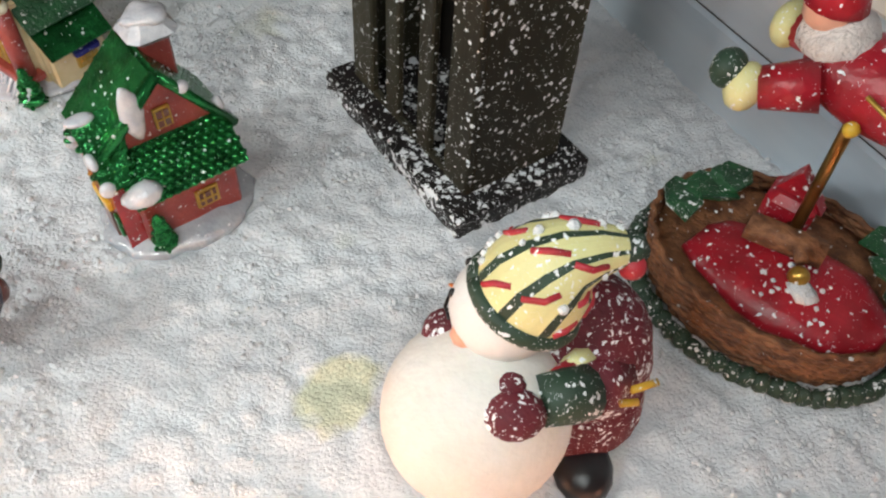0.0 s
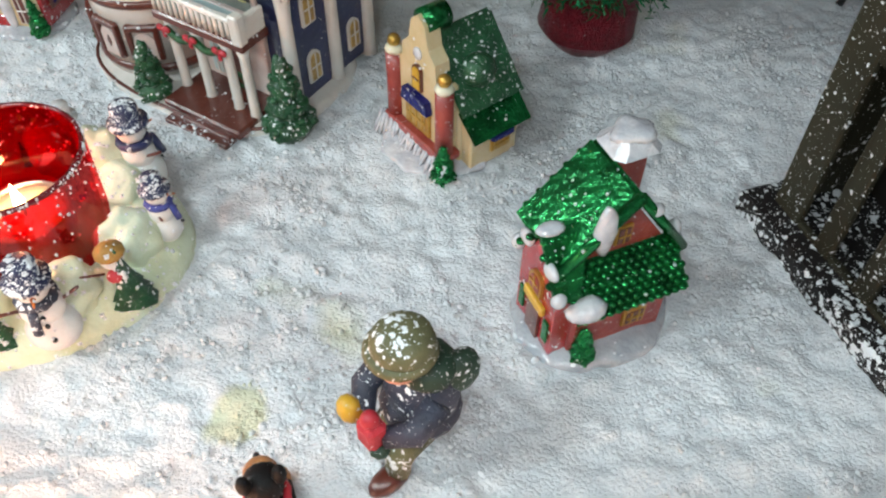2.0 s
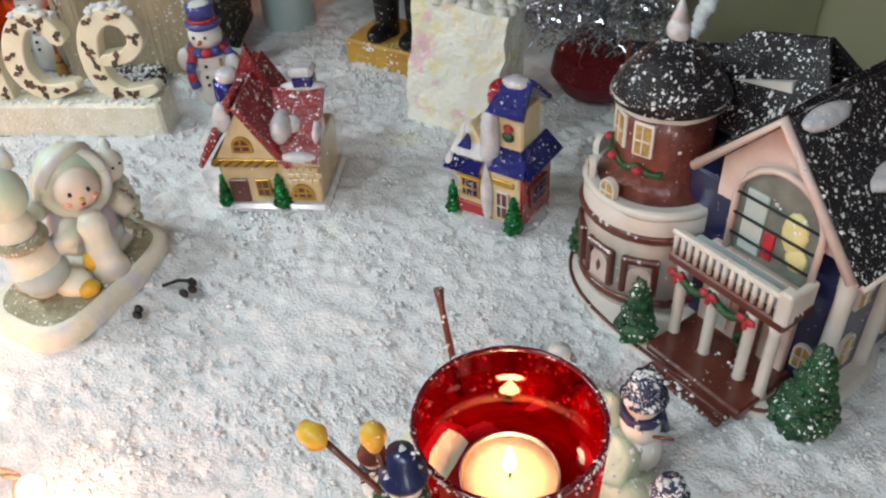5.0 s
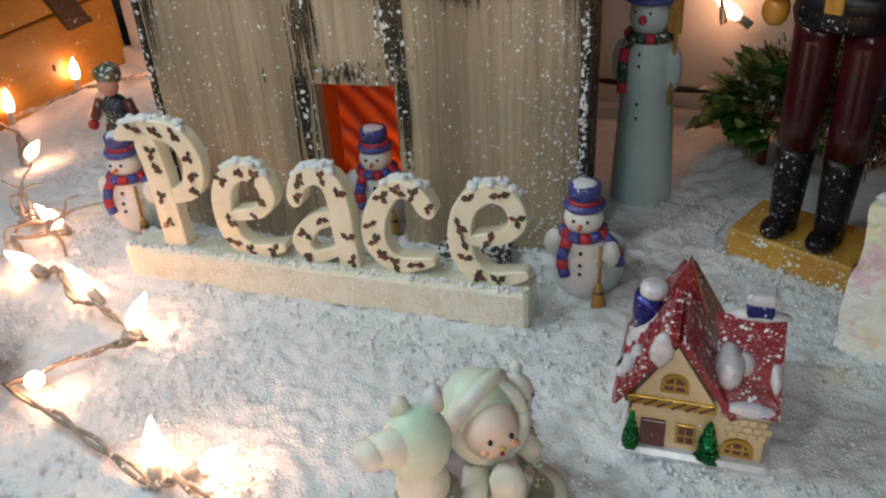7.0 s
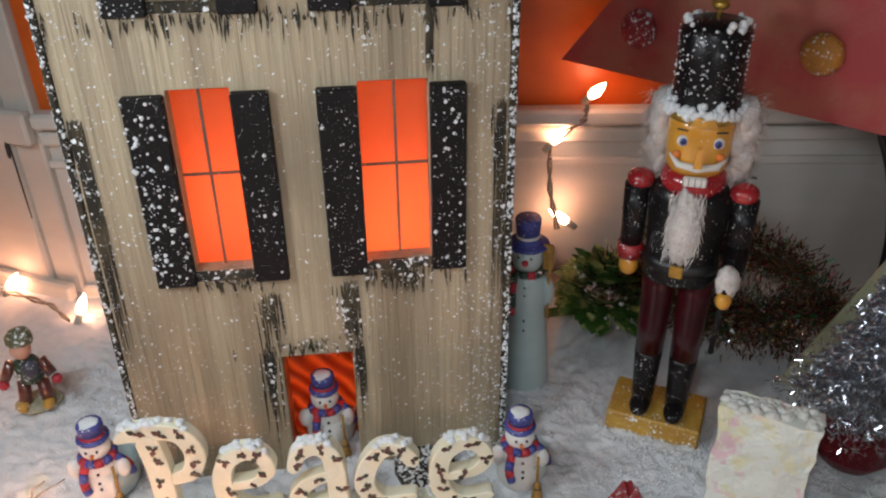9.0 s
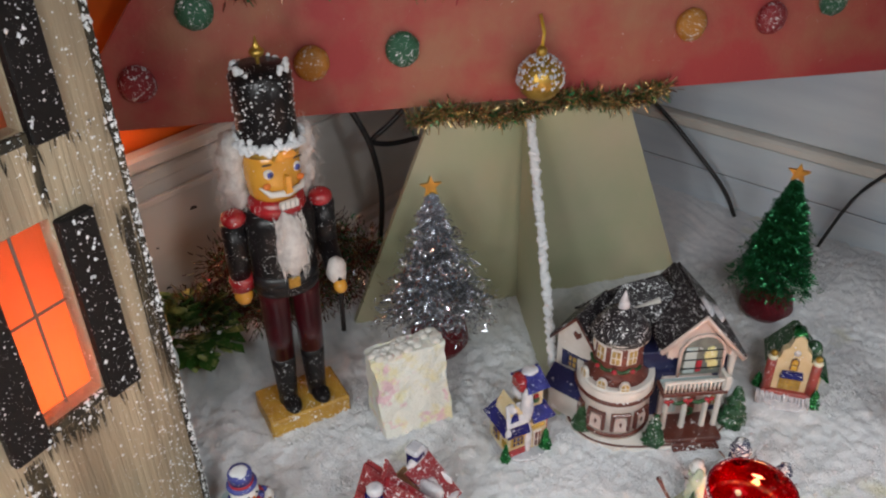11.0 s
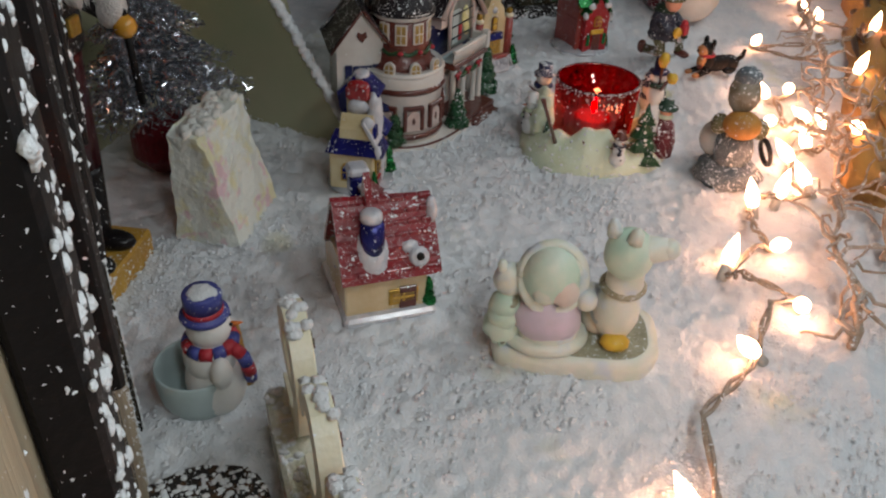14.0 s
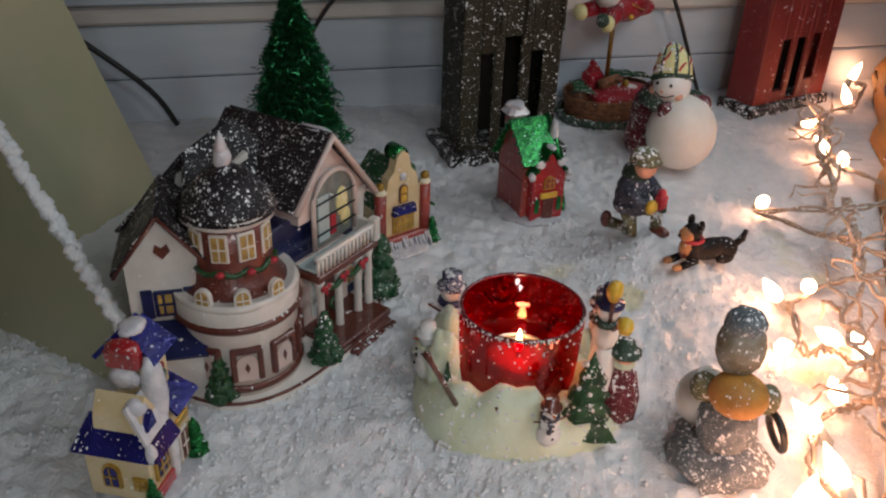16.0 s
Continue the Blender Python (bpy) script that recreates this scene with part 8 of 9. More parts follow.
    s.ball(LILAC, (0.019, 0.011, 0.028), (0.0185, 0.0120, 0.0165), 18, F, wob=0.08, freq=120)
    s.tube(CHINA, ring_pts(0.019, 0.006, 0.014, 0.0205, 0.0165, 0, 6.3, 24), 0.0042, 8, F)
    s.ball(CHINA, (0.000, 0.014, 0.044), (0.0060, 0.0055, 0.0065), 12, F)
    s.ball(YELLOW, (-0.020, 0.011, 0.014), (0.0085, 0.007, 0.0050), 12, F)
    s.ball(YELLOW, (0.001, -0.015, 0.020), (0.0060, 0.005, 0.0065), 10, F)
    s.ball(PASTELBLUE, (0.009, -0.015, 0.018), (0.0045, 0.0045, 0.006), 10, F)
    leafy = random.Random(12)
    for _ in range(90):
        a, z = leafy.uniform(-1.7, 0.9), leafy.uniform(0.012, 0.038)
        r = 0.0155 - 0.15 * (z - 0.012)
        L = Matrix.Translation((0.031 + r * math.cos(a), 0.004 + r * math.sin(a), z)) @ pose(0, 0, 0, leafy.uniform(-40, 40), leafy.uniform(20, 70), math.degrees(a))
        s.ball(leafy.choice((MOSS, MINT, MOSS, CHINA)), (0, 0, 0), (0.0036, 0.0024, 0.0010), 8, F @ L)
    solid("pastel_figurine", s, "cream pastel bisque figurine of a bonneted child and a hooded animal", "figurine")


angel_pair()
s = Shape()
s.tube(LASHES, [(-0.158, 0.148, 0.002), (-0.150, 0.153, 0.006), (-0.144, 0.155, 0.007)], 0.0009, 6)
for x, y in ((-0.146, 0.158), (-0.141, 0.154), (-0.143, 0.150), (-0.150, 0.126), (-0.153, 0.129)):
    s.ball(LASHES, (x, y, 0.003), (0.0032, 0.0022, 0.0022), 8, wob=0.3, freq=300)
solid("dark_sprig", s, "small dark dried sprig lying on snow", "sprig")


FROSTOLIVE = mat("frosted_olive", (0.19, 0.16, 0.10), 0.7, col2=(0.28, 0.28, 0.24), scale=110, bump=0.6, bump_scale=420, flecks=0.3, fleck_size=360)


PEARL = mat("pearl_glass", (0.66, 0.62, 0.56), 0.1, col2=(0.52, 0.55, 0.52), scale=60, bump=0.08, coat=1.0)


def pumpkin_bear():
    s = Shape()
    x, y = 0.048, 0.025
    s.ball(FROST, (x, y, 0.004), (0.034, 0.030, 0.013), 20, wob=0.3, freq=70)
    s.ball(FROST, (x, y, 0.024), (0.020, 0.018, 0.018), 18, wob=0.12, freq=120)
    s.ball(PUMPKIN, (x - 0.009, y - 0.001, 0.046), (0.0170, 0.0170, 0.0100), 20)
    s.ball(OLIVE, (x, y + 0.017, 0.042), (0.0075, 0.0085, 0.008), 12)
    s.ball(OLIVE, (x - 0.002, y - 0.018, 0.042), (0.0075, 0.0085, 0.008), 12)
    s.ball(FROSTOLIVE, (x + 0.003, y + 0.002, 0.066), (0.0140, 0.0140, 0.0150), 18, wob=0.08, freq=160)
    s.ball(FROST, (x + 0.004, y + 0.002, 0.078), (0.0120, 0.0120, 0.0070), 14, wob=0.2, freq=160)
    s.tube(LASHES, ring_pts(0, 0, 0, 0.010, 0.010, 0, 6.3, 14), 0.0022, 6, Matrix.Translation((x - 0.004, y - 0.028, 0.026)) @ pose(0, 0, 0, 70, 0, 20))
    solid("bear_figurine", s, "frosted grey bear figurine hugging an orange pumpkin", "figurine", pose(0.038, 0.028, 0) @ Matrix.Diagonal((0.84, 0.84, 1.06, 1)) @ Matrix.Translation((-0.048, -0.025, 0)))
    s = Shape()
    s.ball(PEARL, (0.0545, 0.0365, 0.0250), (0.0165, 0.0165, 0.0160), 32)
    s.tube(PEARL, ring_pts(0.0545, 0.0365, 0.0392, 0.0072, 0.0072, 0, 5.2, 14), 0.0014, 6)
    solid("glass_ball", s, "pearl-white glass ball beside the bear", "ornament")


pumpkin_bear()


def elf():
    s = Shape()
    F = pose(-0.706, 0.187, 0.008, 0, 0, 40) @ Matrix.Scale(1.16, 4)
    s.ball(MOSS, (0, 0, 0.001), (0.018, 0.015, 0.004), 14, F)
    for x in (-0.006, 0.007):
        s.tube(BROWN, [(x, 0, 0.022), (x * 1.3, -0.006, 0.005)], [0.005, 0.0045], 8, F)
        s.ball(BASEWOOD, (x * 1.4, -0.009, 0.005), (0.0045, 0.007, 0.004), 10, F)
    s.ball(FIR, (0, 0, 0.032), (0.011, 0.010, 0.014), 14, F, wob=0.1, freq=160)
    s.ball(SLATEBLUE, (0.004, -0.006, 0.036), (0.007, 0.006, 0.008), 12, F)
    for x in (-1, 1):
        s.tube(BROWN, [(0.010 * x, 0, 0.040), (0.017 * x, -0.004, 0.028)], [0.0045, 0.004], 8, F)
        s.ball(SCARFRED, (0.019 * x, -0.004, 0.023), 0.0042, 8, F)
    s.ball(SKIN, (0, -0.002, 0.052), (0.0075, 0.0075, 0.0080), 12, F)
    s.ball(OLIVE, (0, 0.001, 0.060), (0.0095, 0.0095, 0.0085), 12, F, wob=0.2, freq=200)
    solid("elf_figurine", s, "small elf figurine in green and brown with olive cap", "figurine")


elf()


# ---------- tinsel ----------
def strand(s, material, p, d, w):
    d = Vector(d)
    side = d.cross(Vector((random.uniform(-1, 1), random.uniform(-1, 1), random.uniform(-1, 1))))
    side = side.normalized() * w if side.length > 1e-9 else Vector((w, 0, 0))
    p = Vector(p)
    s.put([p - side, p + side, p + d + side * 0.6, p + d - side * 0.6], [[0, 1, 2, 3]], material)


def tinsel_tree(name, label, M, tiers, material, count, top, star_z, pot_m, pot):
    t = thing(name, label, "tinsel tree", M)
    random.seed(17)
    s = Shape()
    s.tube(material, [(0, 0, tiers[0][0] - 0.01), (0, 0, top)], 0.002, 6)
    for z0, z1, r0, r1 in tiers:
        k = int(count * (r0 + r1) * (z1 - z0) / sum((b + c) * (e - a) for a, e, b, c in tiers))
        for _ in range(k):
            u = random.random() ** 0.8
            z, a = z0 + (z1 - z0) * u, random.uniform(0, 6.283)
            r = (r0 + (r1 - r0) * u ** 0.62) * (1 + 0.10 * math.sin(a * 9 + z0 * 300)) * random.uniform(0.2, 1.0) ** 0.5
            d = Vector((math.cos(a) + random.gauss(0, 0.7), math.sin(a) + random.gauss(0, 0.7), random.gauss(-0.2, 0.7))).normalized() * random.uniform(0.002, 0.0065)
            strand(s, material, (r * math.cos(a) - d.x * 0.5, r * math.sin(a) - d.y * 0.5, z - d.z * 0.5), d, random.uniform(0.0003, 0.0007))
    part("crown", s, t, "shiny tinsel branches in tiers", "stuff")
    s = Shape()
    pts = []
    for k in range(10):
        a, r = math.pi / 2 + k * math.pi / 5, (0.011 if k % 2 == 0 else 0.0048)
        pts.append((r * math.cos(a), star_z + r * math.sin(a)))
    s.prism(GOLD, pts, -0.0015, 0.0015)
    part("star", s, t, "small gold star")
    s = Shape()
    s.lathe(pot_m, pot, 26, wob=0.06)
    part("pot", s, t, "red glitter pot")


tinsel_tree("silver_tinsel_tree", "small silver tinsel tree with gold star on red glitter pot", pose(-0.066, 0.444, 0.001, -7, 0, -10),
            ((0.050, 0.078, 0.076, 0.026), (0.074, 0.104, 0.062, 0.018), (0.102, 0.130, 0.047, 0.012), (0.128, 0.154, 0.034, 0.008), (0.150, 0.176, 0.021, 0.004)), SILVERTIN, 30000, 0.175, 0.184,
            REDGLITTER, [(0.004, 0.0), (0.020, 0.001), (0.030, 0.014), (0.029, 0.029), (0.016, 0.042), (0.004, 0.047)])
tinsel_tree("green_tinsel_tree", "small green tinsel tree with gold star on red glitter pot", pose(0.276, 0.356, 0.002, 0, 0, -50),
            ((0.042, 0.078, 0.050, 0.026), (0.074, 0.108, 0.041, 0.020), (0.104, 0.136, 0.031, 0.013), (0.132, 0.162, 0.021, 0.004)), GREENTIN, 22000, 0.163, 0.172,
            REDGLITTER, [(0.004, 0.0), (0.018, 0.001), (0.027, 0.012), (0.026, 0.026), (0.014, 0.040), (0.004, 0.046)])


def garland(name, label, pts, r, mats, count, length=0.016):
    s = Shape()
    pts = [Vector(p) for p in pts]
    s.tube(mats[0], pts, 0.0008, 5)
    for _ in range(count):
        k = random.randrange(len(pts) - 1)
        p = pts[k].lerp(pts[k + 1], random.random())
        d = Vector((random.gauss(0, 1), random.gauss(0, 1), random.gauss(0, 1))).normalized() * random.uniform(0.4, 1.0)
        q = p + d * r * random.uniform(0.1, 0.9)
        strand(s, random.choice(mats), q, d * length * random.uniform(0.5, 1.0), random.uniform(0.0004, 0.0009))
    return solid(name, s, label, "garland")


# ---------- flat wooden tree with gumdrops ----------
TM = frame_at((0.058, 0.497, 0), (0.986, -0.155, 0))
tree = thing("wooden_tree", "flat wooden tree, pale green below and red above, with gumdrops", "wooden tree", TM)
s = Shape()
s.prism(TENT, [(-0.195, -0.01), (0.190, -0.01), (0.098, 0.235), (-0.098, 0.235)], 0.0, 0.008)
part("lower_board", s, tree, "pale green tapered board")
FIN = TM.inverted() @ frame_at((0.052, 0.495, 0), (-0.273, -0.962, 0))
s = Shape()
s.prism(TENT, [(0.0, -0.01), (0.1887, -0.01), (0.0114, 0.235), (0.0, 0.235)], -0.003, 0.003, M=FIN)
fin = part("fin", s, tree, "pale green fin board standing out in front")
s = Shape()
rnd = random.Random(40)
for k in range(210):
    z = 0.004 + 0.232 * k / 209
    s.ball(CLUMP, (0.1815 - 0.7234 * z, rnd.uniform(-0.002, 0.002), z + rnd.uniform(-0.001, 0.001)), (0.0036, 0.0040, 0.0036), 7, M=FIN, wob=0.4, freq=400)
part("snow_edge", s, fin, "line of snow along the fin's edge", "stuff")
s = Shape()
s.prism(PINKBOARD, [(-0.425, 0.262), (0.42, 0.225), (0.36, 0.33), (0.08, 0.62), (-0.08, 0.62), (-0.345, 0.365)], -0.014, -0.004)
part("upper_board", s, tree, "red sprayed upper board")
for x, z, m in ((-0.352, 0.300, GUMRED), (-0.296, 0.356, GUMGREEN), (-0.208, 0.302, GUMAMBER), (-0.128, 0.306, GUMGREEN), (0.150, 0.300, GUMAMBER), (0.235, 0.298, GUMRED), (-0.04, 0.40, GUMRED), (0.3, 0.31, GUMGREEN)):
    one("gumdrop", tree, m, "ball", (x, -0.017, z), (0.0155, 0.009, 0.0160), 16, wob=0.08, freq=300, label="sugared gumdrop")
ML = lambda x, y, z: TM @ Vector((x, y, z))
garland("tinsel_garland", "gold tinsel garland across the top of the green board", [ML(-0.125 + 0.255 * k / 12, -0.022, 0.238 + 0.006 * math.sin(k * 1.1)) for k in range(13)], 0.013, (GOLDTIN, BROWNTIN, GOLDTIN, GREENTIN), 5000, 0.011)
garland("tinsel_garland", "gold and red tinsel garland along the red board", [ML(-0.27 + 0.60 * k / 16, -0.024, 0.372 + 0.010 * math.sin(k * 0.9)) for k in range(17)], 0.016, (GOLDTIN, BROWNTIN, REDTIN, GOLDTIN, GREENTIN), 7000, 0.012)
garland("tinsel_garland", "dark brown and red tinsel garland heaped on the snow", [(-0.300, 0.520, 0.075), (-0.26, 0.535, 0.06), (-0.22, 0.520, 0.045), (-0.18, 0.535, 0.05), (-0.14, 0.548, 0.06), (-0.10, 0.545, 0.07), (-0.14, 0.555, 0.10), (-0.18, 0.560, 0.11), (-0.22, 0.560, 0.10), (-0.26, 0.560, 0.09), (-0.19, 0.545, 0.03), (-0.12, 0.550, 0.03)], 0.036, (BROWNTIN, BROWNTIN, BROWNTIN, REDTIN, GOLDTIN, GREENTIN, SILVERTIN), 19000, 0.009)
orn = thing("bauble", "gold and silver glitter bauble hanging on the red board", "bauble", TM @ Matrix.Translation((-0.005, -0.034, 0.272)))
one("ball", orn, GOLD, "ball", (0, 0, 0), (0.0215, 0.0200, 0.0215), 24, label="gold glass ball")
s = Shape()
random.seed(9)
for _ in range(260):
    a, t = random.uniform(0, 6.28), random.uniform(-0.25, 1.4)
    s.ball(ICE, (0.0215 * math.cos(t) * math.cos(a), 0.0200 * math.cos(t) * math.sin(a), 0.0215 * math.sin(t)), random.uniform(0.0008, 0.0020), 5)
part("glitter", s, orn, "silver glitter crust", "stuff")
one("cap", orn, GOLD, "lathe", [(0.005, 0.020), (0.005, 0.027), (0.002, 0.030)], 12)
one("ribbon", orn, YELLOW, "tube", [(0, 0, 0.028), (0.003, 0.004, 0.040), (0.004, 0.018, 0.052)], 0.0016, 6)

# bells and tinsel that hang before the wooden house
hang = thing("bell_ornament", "gold bell ornament with green tinsel hanging in front of the house", "bell", Matrix.Translation((-0.432, 0.226, 0.414)))
s = Shape()
s.lathe(GOLD, [(0.0165, -0.020), (0.0135, -0.014), (0.0095, 0.002), (0.0060, 0.010), (0.0005, 0.013)], 20)
part("bell", s, hang, "polished gold bell")
one("clapper", hang, GOLD, "ball", (0, 0, -0.021), 0.004, 10)
s = Shape()
for _ in range(420):
    d = Vector((random.gauss(0, 1), random.gauss(0, 0.7), random.gauss(0, 0.7))).normalized()
    strand(s, random.choice((GOLDTIN, GREENTIN, GOLDTIN)), Vector((0.012, 0, 0.012)) + d * 0.014, d * 0.016, 0.0007)
part("tinsel", s, hang, "gold and green tinsel tuft")
one("string", hang, GOLD, "tube", [(0, 0, 0.012), (0.004, 0.014, 0.15)], 0.0008, 6)

# ---------- gift bag ----------
bag = thing("gift_bag", "white glitter gift bag with faint pastel picture, top folded shut", "gift bag", pose(-0.1245, 0.375, -0.003, 0, 0, 2))
s = Shape()
rows, side = 26, 20
verts = []
for j in range(rows):
    t = j / (rows - 1)
    hx, y0, y1 = 0.0330 + 0.0015 * t, -0.022 + 0.020 * t, 0.023 - 0.004 * t
    loop = [(-hx + 2 * hx * k / side, y0) for k in range(side)] + [(hx, y0 + (y1 - y0) * k / side) for k in range(side)] + [(hx - 2 * hx * k / side, y1) for k in range(side)] + [(-hx, y1 + (y0 - y1) * k / side) for k in range(side)]
    for x, y in loop:
        q = Vector((x, y, 0.080 * t))
        verts.append(q + noise.noise_vector(q * 48.0) * 0.0028 + noise.noise_vector(q * 120.0) * 0.0013 * (0.4 + t))
n = 4 * side
s.put(verts, [[j * n + i, j * n + (i + 1) % n, j * n + n + (i + 1) % n, j * n + n + i] for j in range(rows - 1) for i in range(n)] + [list(range((rows - 1) * n, rows * n))], PICTURE, False)
part("body", s, bag, "crumpled white glitter paper with faint pastel print")
s = Shape()
for k in range(40):
    x = -0.033 + 0.066 * random.random()
    s.ball(BAGWHITE, (x, random.uniform(-0.001, 0.018), 0.080), (0.005, 0.004, 0.0035), 7, wob=0.4, freq=300)
part("folded_top", s, bag, "crumpled glitter top", "stuff")

# ---------- plant ----------
random.seed(23)
plant = thing("variegated_plant", "small bushy plant with green and cream leaves dusted with snow", "plant", pose(-0.300, 0.520, -0.002))
for _ in range(300):
    a, e = random.uniform(0, 6.28), random.uniform(-0.2, 1.4)
    d = Vector((math.cos(a) * math.cos(e), math.sin(a) * math.cos(e), math.sin(e)))
    p = Vector((0, 0, 0.042)) + Vector((d.x, d.y, d.z * 0.95)) * random.uniform(0.016, 0.040)
    side = d.cross(Vector((0.1, 0.2, 1))).normalized()
    up = side.cross(d)
    L, w = random.uniform(0.014, 0.021), random.uniform(0.0062, 0.009)
    s = Shape()
    tip = p + d * L + up * -0.004
    s.put([p, p + d * L * 0.3 + side * w * 0.8 + up * 0.001, p + d * L * 0.7 + side * w + up * 0.0005, tip, p + d * L * 0.7 - side * w + up * 0.0005, p + d * L * 0.3 - side * w * 0.8 + up * 0.001, p + d * L * 0.5 + up * -0.0015],
          [[0, 1, 6], [1, 2, 6], [2, 3, 6], [3, 4, 6], [4, 5, 6], [5, 0, 6]], LEAF, True)
    part("leaf", s, plant)
one("stem", plant, BROWN, "tube", [(0, 0, 0), (0, 0, 0.045)], 0.004, 8)
s = Shape()
for _ in range(50):
    a = random.uniform(0, 6.28)
    r = random.uniform(0.01, 0.036)
    s.ball(CLUMP, (r * math.cos(a), r * math.sin(a), 0.03 + 0.05 * random.random()), random.uniform(0.001, 0.0028), 6)
part("snow_crumb", s, plant, "white crumbs on the leaves", "stuff")

# ---------- crate and post ----------
crate = thing("pine_crate", "varnished yellow pine crate side with dark diagonal brace", "crate", frame_at((-1.0, 0.305, 0), (0.545, -0.838, 0)))
for k in range(3):
    one("plank", crate, CRATE, "box", (0.0, 0.30), (-0.016, 0.0), (-0.004 + 0.085 * k, 0.079 + 0.085 * k), 0.002)
one("corner_post", crate, CRATE, "box", (0.0, 0.022), (-0.030, -0.0165), (-0.004, 0.25), 0.002)
one("brace", crate, CRATEDARK, "prism", [(0.050, 0.06), (0.085, 0.06), (0.175, 0.215), (0.140, 0.215)], 0.0005, 0.006, label="dark brown diagonal brace")
one("cap_rail", crate, CRATEDARK, "box", (-0.004, 0.30), (-0.020, 0.004), (0.252, 0.268), 0.002, label="dark top rail")
s = Shape()
for x, z in ((0.03, 0.13), (0.045, 0.06), (0.025, 0.2), (0.21, 0.10), (0.12, 0.03)):
    s.ball(CRATEDARK, (x, 0.0002, z), (0.003, 0.001, 0.0042), 8)
part("knot", s, crate, "dark knots")
rail = thing("edging_log", "rough golden bark log edging the snowy display", "log", frame_at((0.03, -0.0545, 0), (0.985, -0.175, 0)))
s = Shape()
pts = [(0.045 * k, -0.030 + 0.004 * math.sin(k * 1.7), 0.006 + 0.003 * math.sin(k * 0.9)) for k in range(29)]
s.tube(BARK, pts, [0.026 + 0.0035 * math.sin(k * 2.3) for k in range(29)], 14)
part("log", s, rail, "golden brown bark")
random.seed(3)
for _ in range(60):
    x, a, L = random.uniform(0.0, 1.15), random.uniform(0.3, 2.9), random.uniform(0.03, 0.10)
    s = Shape()
    q = Vector((0, -0.030 + 0.0275 * math.cos(a), 0.006 + 0.0275 * math.sin(a)))
    s.tube(random.choice((BARK, CRATEDARK, BARK)), [q + Vector((x + L * t / 4, 0.003 * math.sin(t * 2 + x * 40), 0.002 * math.cos(t + x * 60))) for t in range(5)], [0.001, 0.003, 0.0036, 0.003, 0.001], 6)
    part("bark_strip", s, rail)

# ---------- string lights ----------
BULBS_FRONT = [(-0.605, 0.095), (-0.562, 0.062), (-0.504, 0.079), (-0.447, 0.082), (-0.438, 0.024), (-0.329, 0.045), (-0.312, 0.062), (-0.186, 0.026), (-0.128, -0.006), (-0.100, 0.037), (-0.066, 0.003),
               (-0.017, 0.013), (0.000, -0.006), (0.022, -0.030), (0.063, -0.023), (0.094, -0.040), (0.093, -0.075, 0.024), (0.146, -0.065), (0.158, -0.050), (0.145, -0.018), (0.199, -0.018), (0.222, -0.040), (0.241, -0.100, 0.018),
               (0.352, -0.020), (0.352, -0.134, 0.026), (0.467, -0.105), (0.488, -0.094), (0.569, -0.083), (0.650, -0.140), (0.751, -0.160)]
BULBS_LEFT = [(-0.765, 0.119), (-0.887, 0.140), (-0.937, 0.223), (-0.905, 0.300), (-0.79, 0.30)]


def light_string(name, label, spots, lift, seed, standing=(), wires=True):
    rnd = random.Random(seed)
    h = thing(name, label, "string lights", Matrix())
    pts = []
    for k, (x, y, *zz) in enumerate(spots):
        z = zz[0] if zz else ground_height(x, y)
        pts.append(Vector((x + rnd.uniform(-0.012, 0.012), y + rnd.uniform(-0.014, 0.004), z + 0.004)))
        if k + 1 < len(spots):
            a, b = Vector((*spots[k][:2], 0)), Vector((*spots[k + 1][:2], 0))
            m = a.lerp(b, 0.5)
            zm = 0.5 * (z + (spots[k + 1][2] if len(spots[k + 1]) > 2 else 0))
            pts.append(Vector((m.x + rnd.uniform(-0.02, 0.02), m.y + rnd.uniform(-0.02, 0.015), zm + rnd.uniform(0.004, lift))))
    for turn in (0, math.pi):
        fine = []
        for k in range(len(pts) - 1):
            for j in range(7):
                t = j / 7
                q = pts[k].lerp(pts[k + 1], t)
                ph = (k * 7 + j) * 0.9 + turn
                fine.append(q + Vector((0.0016 * math.cos(ph), 0.0016 * math.sin(ph), 0.0016 * math.sin(ph * 1.3))))
        s = Shape()
        s.tube(WIRE, fine, 0.0013, 6)
        part("wire", s, h, "twisted frosted wire")
    for k, (x, y, *zz) in enumerate(spots):
        z = zz[0] if zz else ground_height(x, y)
        up = k in standing
        d = Vector((rnd.uniform(-0.6, 0.6), rnd.uniform(-0.3, 0.6), 3.0 if up else rnd.uniform(0.2, 0.8))).normalized()
        M = Matrix.Translation((x, y, z + (0.012 if up else 0.006))) @ d.to_track_quat("Z", "Y").to_matrix().to_4x4()
        s = Shape()
        # wider than a real mini bulb: its bloom is put into the shape
        s.lathe(BULB, [(0.0014, 0.0), (0.0040, 0.002), (0.0052, 0.008), (0.0042, 0.014), (0.0016, 0.021), (0.0002, 0.024)], 10, M)
        b = part("bulb", s, h, "lit warm mini bulb")
        s = Shape()
        s.lathe(SOCKET, [(0.0034, -0.012 if up else -0.010), (0.0036, -0.002), (0.0030, 0.002)], 10, M)
        part("socket", s, b, "pale plastic socket")
    return h


light_string("light_string", "warm mini light string lying in the snow on twisted wire", BULBS_FRONT, 0.016, 2)
light_string("light_string", "warm mini light string by the crate with upright bulbs", BULBS_LEFT, 0.010, 3, standing=(1, 2))
light_string("light_string", "warm mini light string hanging on the white wall", [(-0.352, 0.556, 0.090), (-0.372, 0.553, 0.172), (-0.338, 0.558, 0.222)], 0.02, 4)


